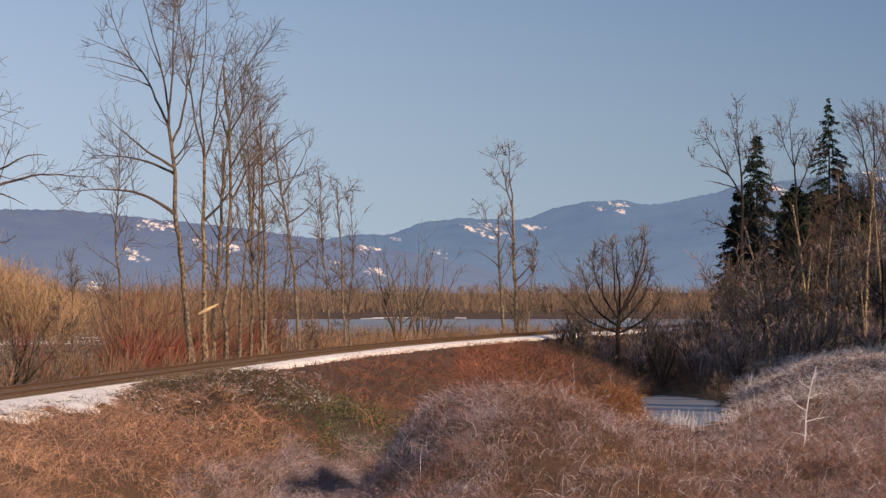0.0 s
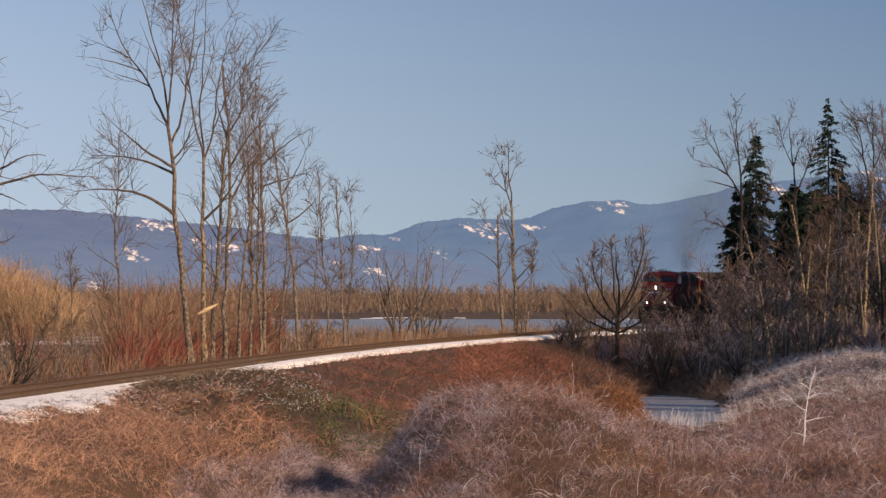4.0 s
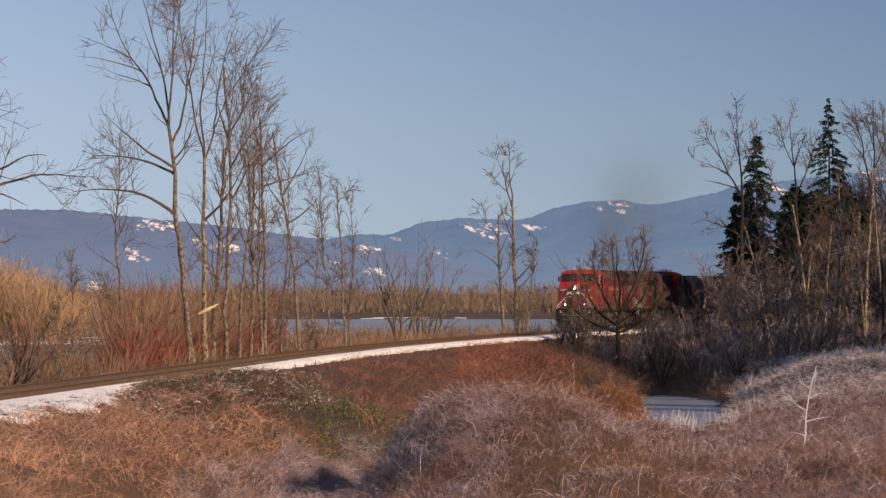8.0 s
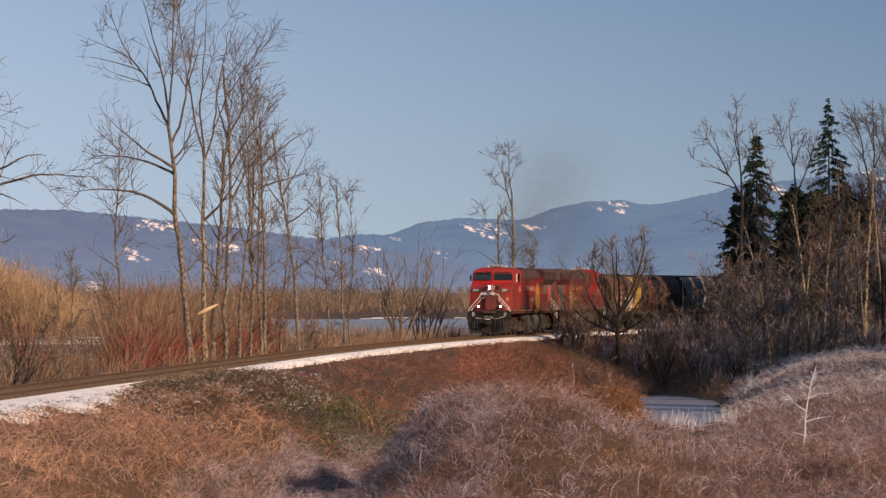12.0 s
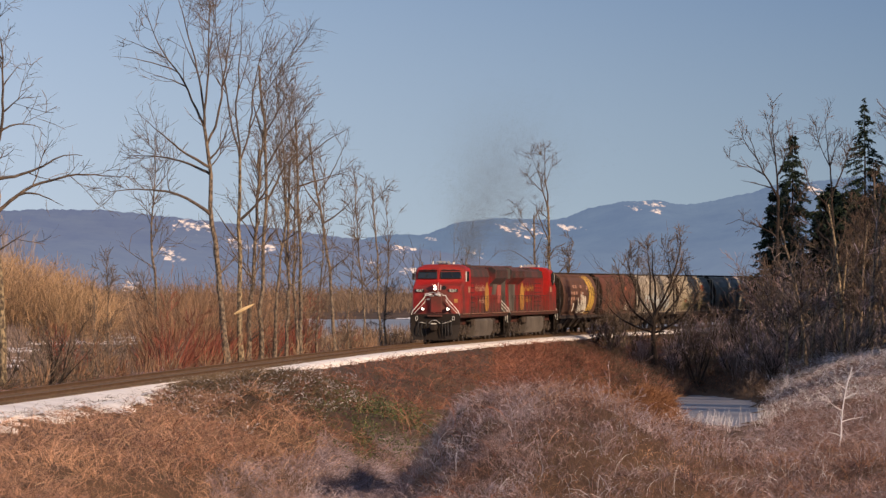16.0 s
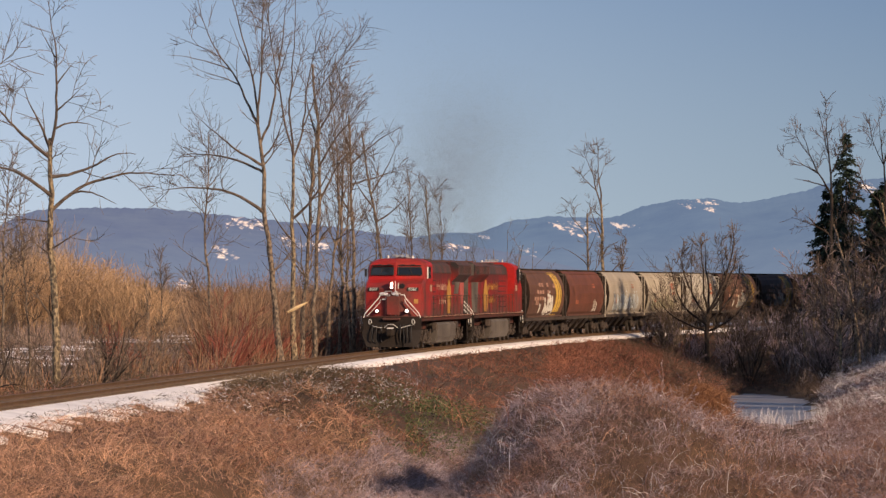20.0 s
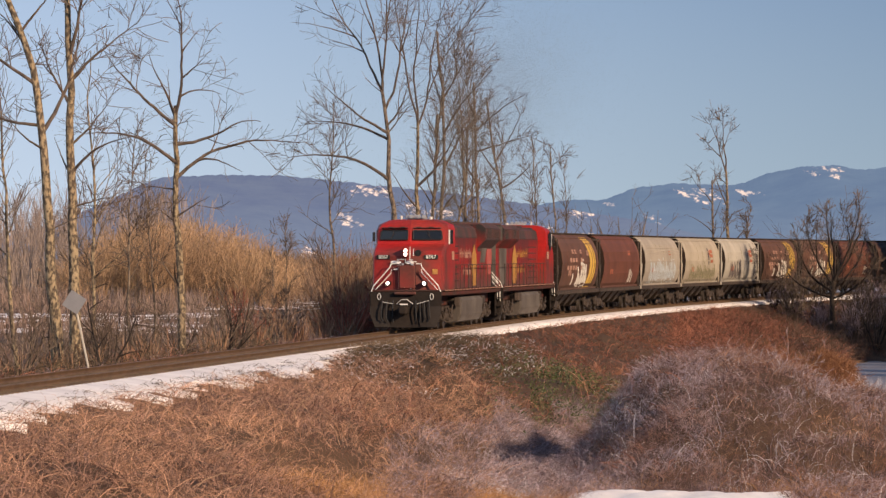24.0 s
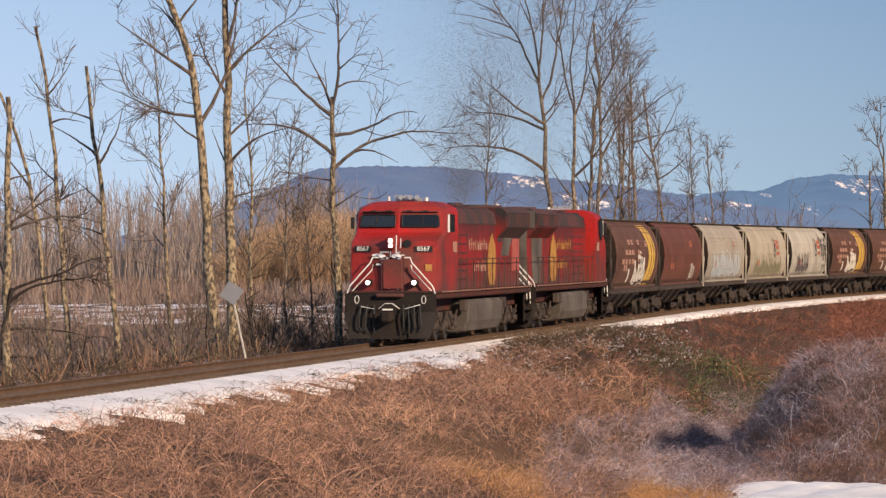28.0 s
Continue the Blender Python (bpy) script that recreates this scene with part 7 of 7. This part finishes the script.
stuff("frosted_twigs", [blades(*canes(rng, f, 0.4, 1.2, 60, 0.010, 4))], CANE_WHITE, "hoar-frosted stalks at the foot of the thicket", "brambles")
f = scatter(rng, 120, 42, 68, 205, 240)
P = shrub_lines(rng, f, 260, 0.4, 1.1, 0.3, 4)
stuff("frosted_reeds", [tubes(P, np.linspace(0.010, 0.006, 4)[None] * np.ones((len(P), 1)), 3)], CANE_WHITE, "frosted reeds round the frozen pond", "reeds")
f = scatter(rng, 9000, -205, -60, 290, 660)
P = shrub_lines(rng, f, 14000, 0.4, 1.5, 0.5, 3)
stuff("reed_bed", [blades(P, np.linspace(0.022, 0.012, 3)[None] * np.ones((len(P), 1)))], REED, "dry stalks standing through the snow on the river flat", "reeds")
f = scatter(rng, 3000, -205, -104, 400, 470)
P = shrub_lines(rng, f, 7000, 0.8, 2.6, 0.45, 3)
stuff("reed_bed", [blades(P, np.linspace(0.024, 0.014, 3)[None] * np.ones((len(P), 1)))], REED, "brown thicket at the foot of the bare wood", "reeds")
# far side of the track
f = scatter(rng, 15000, -195, -88, 108, 176, lambda x, y: (off_track(x, y) < -2.8) & (off_track(x, y) > -8) & (wave(x, y, 0.45, 3) > -0.1))
stuff("dark_canes", [blades(*canes(rng, f, 0.5, 1.5, 58, 0.011, 4))], DARKCANE, "dark tangle of brambles under the trees by the line", "brambles")
f = scatter(rng, 5000, -192, -70, 112, 190, lambda x, y: (off_track(x, y) < -2.6) & (off_track(x, y) > -6) & (wave(x, y, 0.35, 8) > 0.1))
stuff("rusty_canes", [blades(*canes(rng, f, 0.4, 1.1, 58, 0.010, 4))], CANE_RED, "red-brown canes along the foot of the ballast", "brambles")
f = scatter(rng, 26000, -195, -60, 72, 150, lambda x, y: (off_track(x, y) > 1.8) & (off_track(x, y) < 3.6) & (wave(x, y, 1.3, 5) > 0.2))
f = f + np.array([0, 0, 0.12])
stuff("twig_litter", [blades(*canes(rng, f[:1500], 0.12, 0.45, 30, 0.008, 4))], DARKCANE, "dark twigs lying on the snow beside the track", "twigs")
f = scatter(rng, 4000, -185, -20, 100, 230, lambda x, y: (off_track(x, y) < -3.2) & (off_track(x, y) > -12))
stuff("bank_undergrowth", [blades(*canes(rng, f, 0.5, 1.2, 55, 0.013, 4))], REED, "brown undergrowth along the far side of the track", "brambles")
f = scatter(rng, 800, -74, -38, 187, 245, lambda x, y: (off_track(x, y) < -4.5) & (off_track(x, y) > -12))
P = shrub_lines(rng, f, 11000, 0.6, 2.4, 0.5, 4)
stuff("red_osier", [blades(P, np.linspace(0.014, 0.007, 4)[None] * np.ones((len(P), 1)))], OSIER, "red-stemmed osier thicket under the tall trees", "shrub")
f = scatter(rng, 420, -76, -24, 192, 250, lambda x, y: (off_track(x, y) < -5.0) & (off_track(x, y) > -16))
P = shrub_lines(rng, f, 2600, 1.6, 5.4, 0.4, 5, 0.6)
B, RB = spawn(rng, P, np.full((len(P), 5), 0.012), 26000, 0.15, 1.0, 0.3, 1.1, 20, 60, 3, 0.3, 0.14)
stuff("bank_scrub", [blades(P, np.linspace(0.012, 0.005, 5)[None] * np.ones((len(P), 1))), blades(B, np.clip(RB, 0.004, 0.0055))], SCRUB, "fine brown saplings crowding the feet of the tall trees", "shrub")
f = scatter(rng, 1500, -190, -24, 96, 260, lambda x, y: (off_track(x, y) < -3.4) & (off_track(x, y) > -16))
P = shrub_lines(rng, f, 8000, 0.4, 1.3, 0.55, 4)
stuff("bank_scrub", [blades(P, np.linspace(0.012, 0.007, 4)[None] * np.ones((len(P), 1)))], SCRUB, "low brown scrub between the track and the river", "shrub")
f = scatter(rng, 700, -30, 40, 255, 345, lambda x, y: (off_track(x, y) < -3.4) & (off_track(x, y) > -18))
P = shrub_lines(rng, f, 3500, 0.5, 1.5, 0.4, 3)
stuff("bank_scrub", [tubes(P, np.linspace(0.013, 0.008, 3)[None] * np.ones((len(P), 1)), 3)], SCRUB, "low brown scrub between the track and the river", "shrub")
f = scatter(rng, 3000, -195, -55, 165, 345, lambda x, y: off_track(x, y) < -10)
P = shrub_lines(rng, f, 12000, 0.3, 1.1, 0.45, 3)
stuff("reed_bed", [blades(P, np.linspace(0.014, 0.008, 3)[None] * np.ones((len(P), 1)))], REED, "dry grey-brown reeds and grass on the river flat", "reeds")
f = scatter(rng, 1600, -50, 38, 350, 500, lambda x, y: off_track(x, y) < -8)
P = shrub_lines(rng, f, 9000, 0.3, 2.0, 0.45, 3)
stuff("reed_bed", [blades(P, np.linspace(0.02, 0.012, 3)[None] * np.ones((len(P), 1)))], FARWOOD, "brown scrub along the water's edge", "reeds")
f = scatter(rng, 900, -92, -50, 480, 930)
P = shrub_lines(rng, f, 5000, 1.5, 4.2, 0.3, 4)
B, RB = spawn(rng, P, np.full((len(P), 4), 0.04), 9000, 0.2, 1.0, 0.5, 1.5, 20, 55, 3, 0.3, 0.1)
stuff("far_scrub", [tubes(P, np.linspace(0.05, 0.02, 4)[None] * np.ones((len(P), 1)), 3), blades(B, np.maximum(RB, 0.02))], FARWOOD, "brown scrub on the flat beside the river", "shrub")
f = scatter(rng, 16000, -195, -70, 108, 190, lambda x, y: (off_track(x, y) < -2.4) & (off_track(x, y) > -6.5) & (wave(x, y, 0.8, 4) > -0.1))
stuff("frosted_twigs", [blades(*canes(rng, f, 0.2, 0.7, 45, 0.008, 4))], CANE_FROST, "frosted stalks along the far foot of the ballast", "brambles")
# golden willows and woods on the flat, far woods across the river
f = scatter(rng, 330, -137, -85, 440, 490)
P = shrub_lines(rng, f, 4200, 5.0, 9.4, 0.22, 4, 0.8)
dome = np.sqrt(np.clip(1 - ((1000 * P[:, 0, 0] / P[:, 0, 1] + 110) / 28) ** 2, 0.05, 1))[:, None]
P[:, :, 2] = P[:, :1, 2] + (P[:, :, 2] - P[:, :1, 2]) * dome
B, RB = spawn(rng, P, np.full((len(P), 4), 0.03), 44000, 0.25, 1.0, 0.5, 1.7, 15, 75, 3, 0.3, 0.16)
stuff("golden_willows", [blades(P, np.linspace(0.024, 0.008, 4)[None] * (0.4 + 0.6 * rng.random((len(P), 1)))), blades(B, np.clip(RB, 0.010, 0.015))], WILLOW, "dense golden-stemmed willow grove on the river flat", "willows")
f = scatter(rng, 420, -200, -105, 480, 640)
P = shrub_lines(rng, f, 850, 8, 14, 0.07, 6, 0.8)
B, RB = spawn(rng, P, np.full((len(P), 6), 0.06), 15000, 0.25, 1.0, 0.8, 2.6, 12, 34, 3, 0.35, 0.06)
stuff("far_bare_wood", [tubes(P, np.linspace(0.085, 0.015, 6)[None] * (0.4 + 0.8 * rng.random((len(P), 1))), 4), blades(B, np.clip(RB, 0.012, 0.02))], LEFTWOOD, "bare brown wood beyond the snowy field", "woods")
f = scatter(rng, 3000, -115, 125, 960, 1150)
P = shrub_lines(rng, f, 6000, 3.0, 6.4, 0.3, 3, 0.6)
B, RB = spawn(rng, P, np.full((len(P), 3), 0.08), 42000, 0.1, 1.0, 0.6, 1.9, 20, 60, 3, 0.3, 0.1)
stuff("far_bare_wood", [blades(P, np.linspace(0.06, 0.02, 3)[None] * np.ones((len(P), 1))), blades(B, np.clip(RB, 0.02, 0.03))], FARWOOD, "low bare brown woods across the river", "woods")

# ================= small things =================
def warning_sign():
    base = spot(-130.3, 122.5)
    sg = thing("railway_sign", "grey back of a diamond sign on a leaning post", "sign", Matrix.Translation(base) @ pose(0, 0, 0, 0, -12, 0))
    part("post", Kit().box(-0.028, 0.028, -0.028, 0.028, -0.3, 2.62, 0.01), POST, sg)
    d = 0.36
    part("diamond_plate", Kit().plate([(0, -0.05, 2.3 - d), (d, -0.05, 2.3), (0, -0.05, 2.3 + d), (-d, -0.05, 2.3)], 0.012), SIGNBACK, sg, "grey metal diamond plate")


warning_sign()
base = spot(-53.8, 209)
lg = thing("broken_branch", "freshly split pale branch caught among the stems", "branch", Matrix.Translation(base))
part("split_wood", Kit().pipe([(-0.47, 0, 2.36), (0.0, 0, 2.6), (0.47, 0, 2.84)], [0.05, 0.09, 0.03], 7), SPLIT, lg)


# ---- exhaust: thin overlapping wisps above the stacks that travel with the engines ----
FUME = mat("soot_flakes", (0.13, 0.12, 0.10), 1.0, 0, 0.1, 1, 5, 0.0, spec=0.0)
SMOKE = thing("exhaust_smoke", "faint brownish diesel exhaust drifting above the locomotives", "smoke")
srng = np.random.default_rng(9)
for stack, count, climb in ((2.2, 240000, 1.25), (20.1, 100000, 1.0)):
    h = srng.random(count) ** 0.75
    wide = 0.4 + 3.8 * h
    curl = 0.5 * np.sin(h * 7 + stack)
    f = np.stack([srng.normal(size=count) * 0.55 * wide + 0.9 * h + curl * 0.5, stack + srng.normal(size=count) * wide + 7.0 * h * climb, 4.8 + 8.6 * h + srng.normal(size=count) * 0.45 * wide], -1)
    a, b = srng.normal(size=(count, 3)) * 0.0050, srng.normal(size=(count, 3)) * 0.0050
    V = np.stack([f - a - b, f + a, f + b], 1).reshape(-1, 3)
    tagged(part("wisp", fast_mesh("wisp", V, np.arange(len(V)).reshape(-1, 3), FUME), None, SMOKE), kind="stuff")

motions()
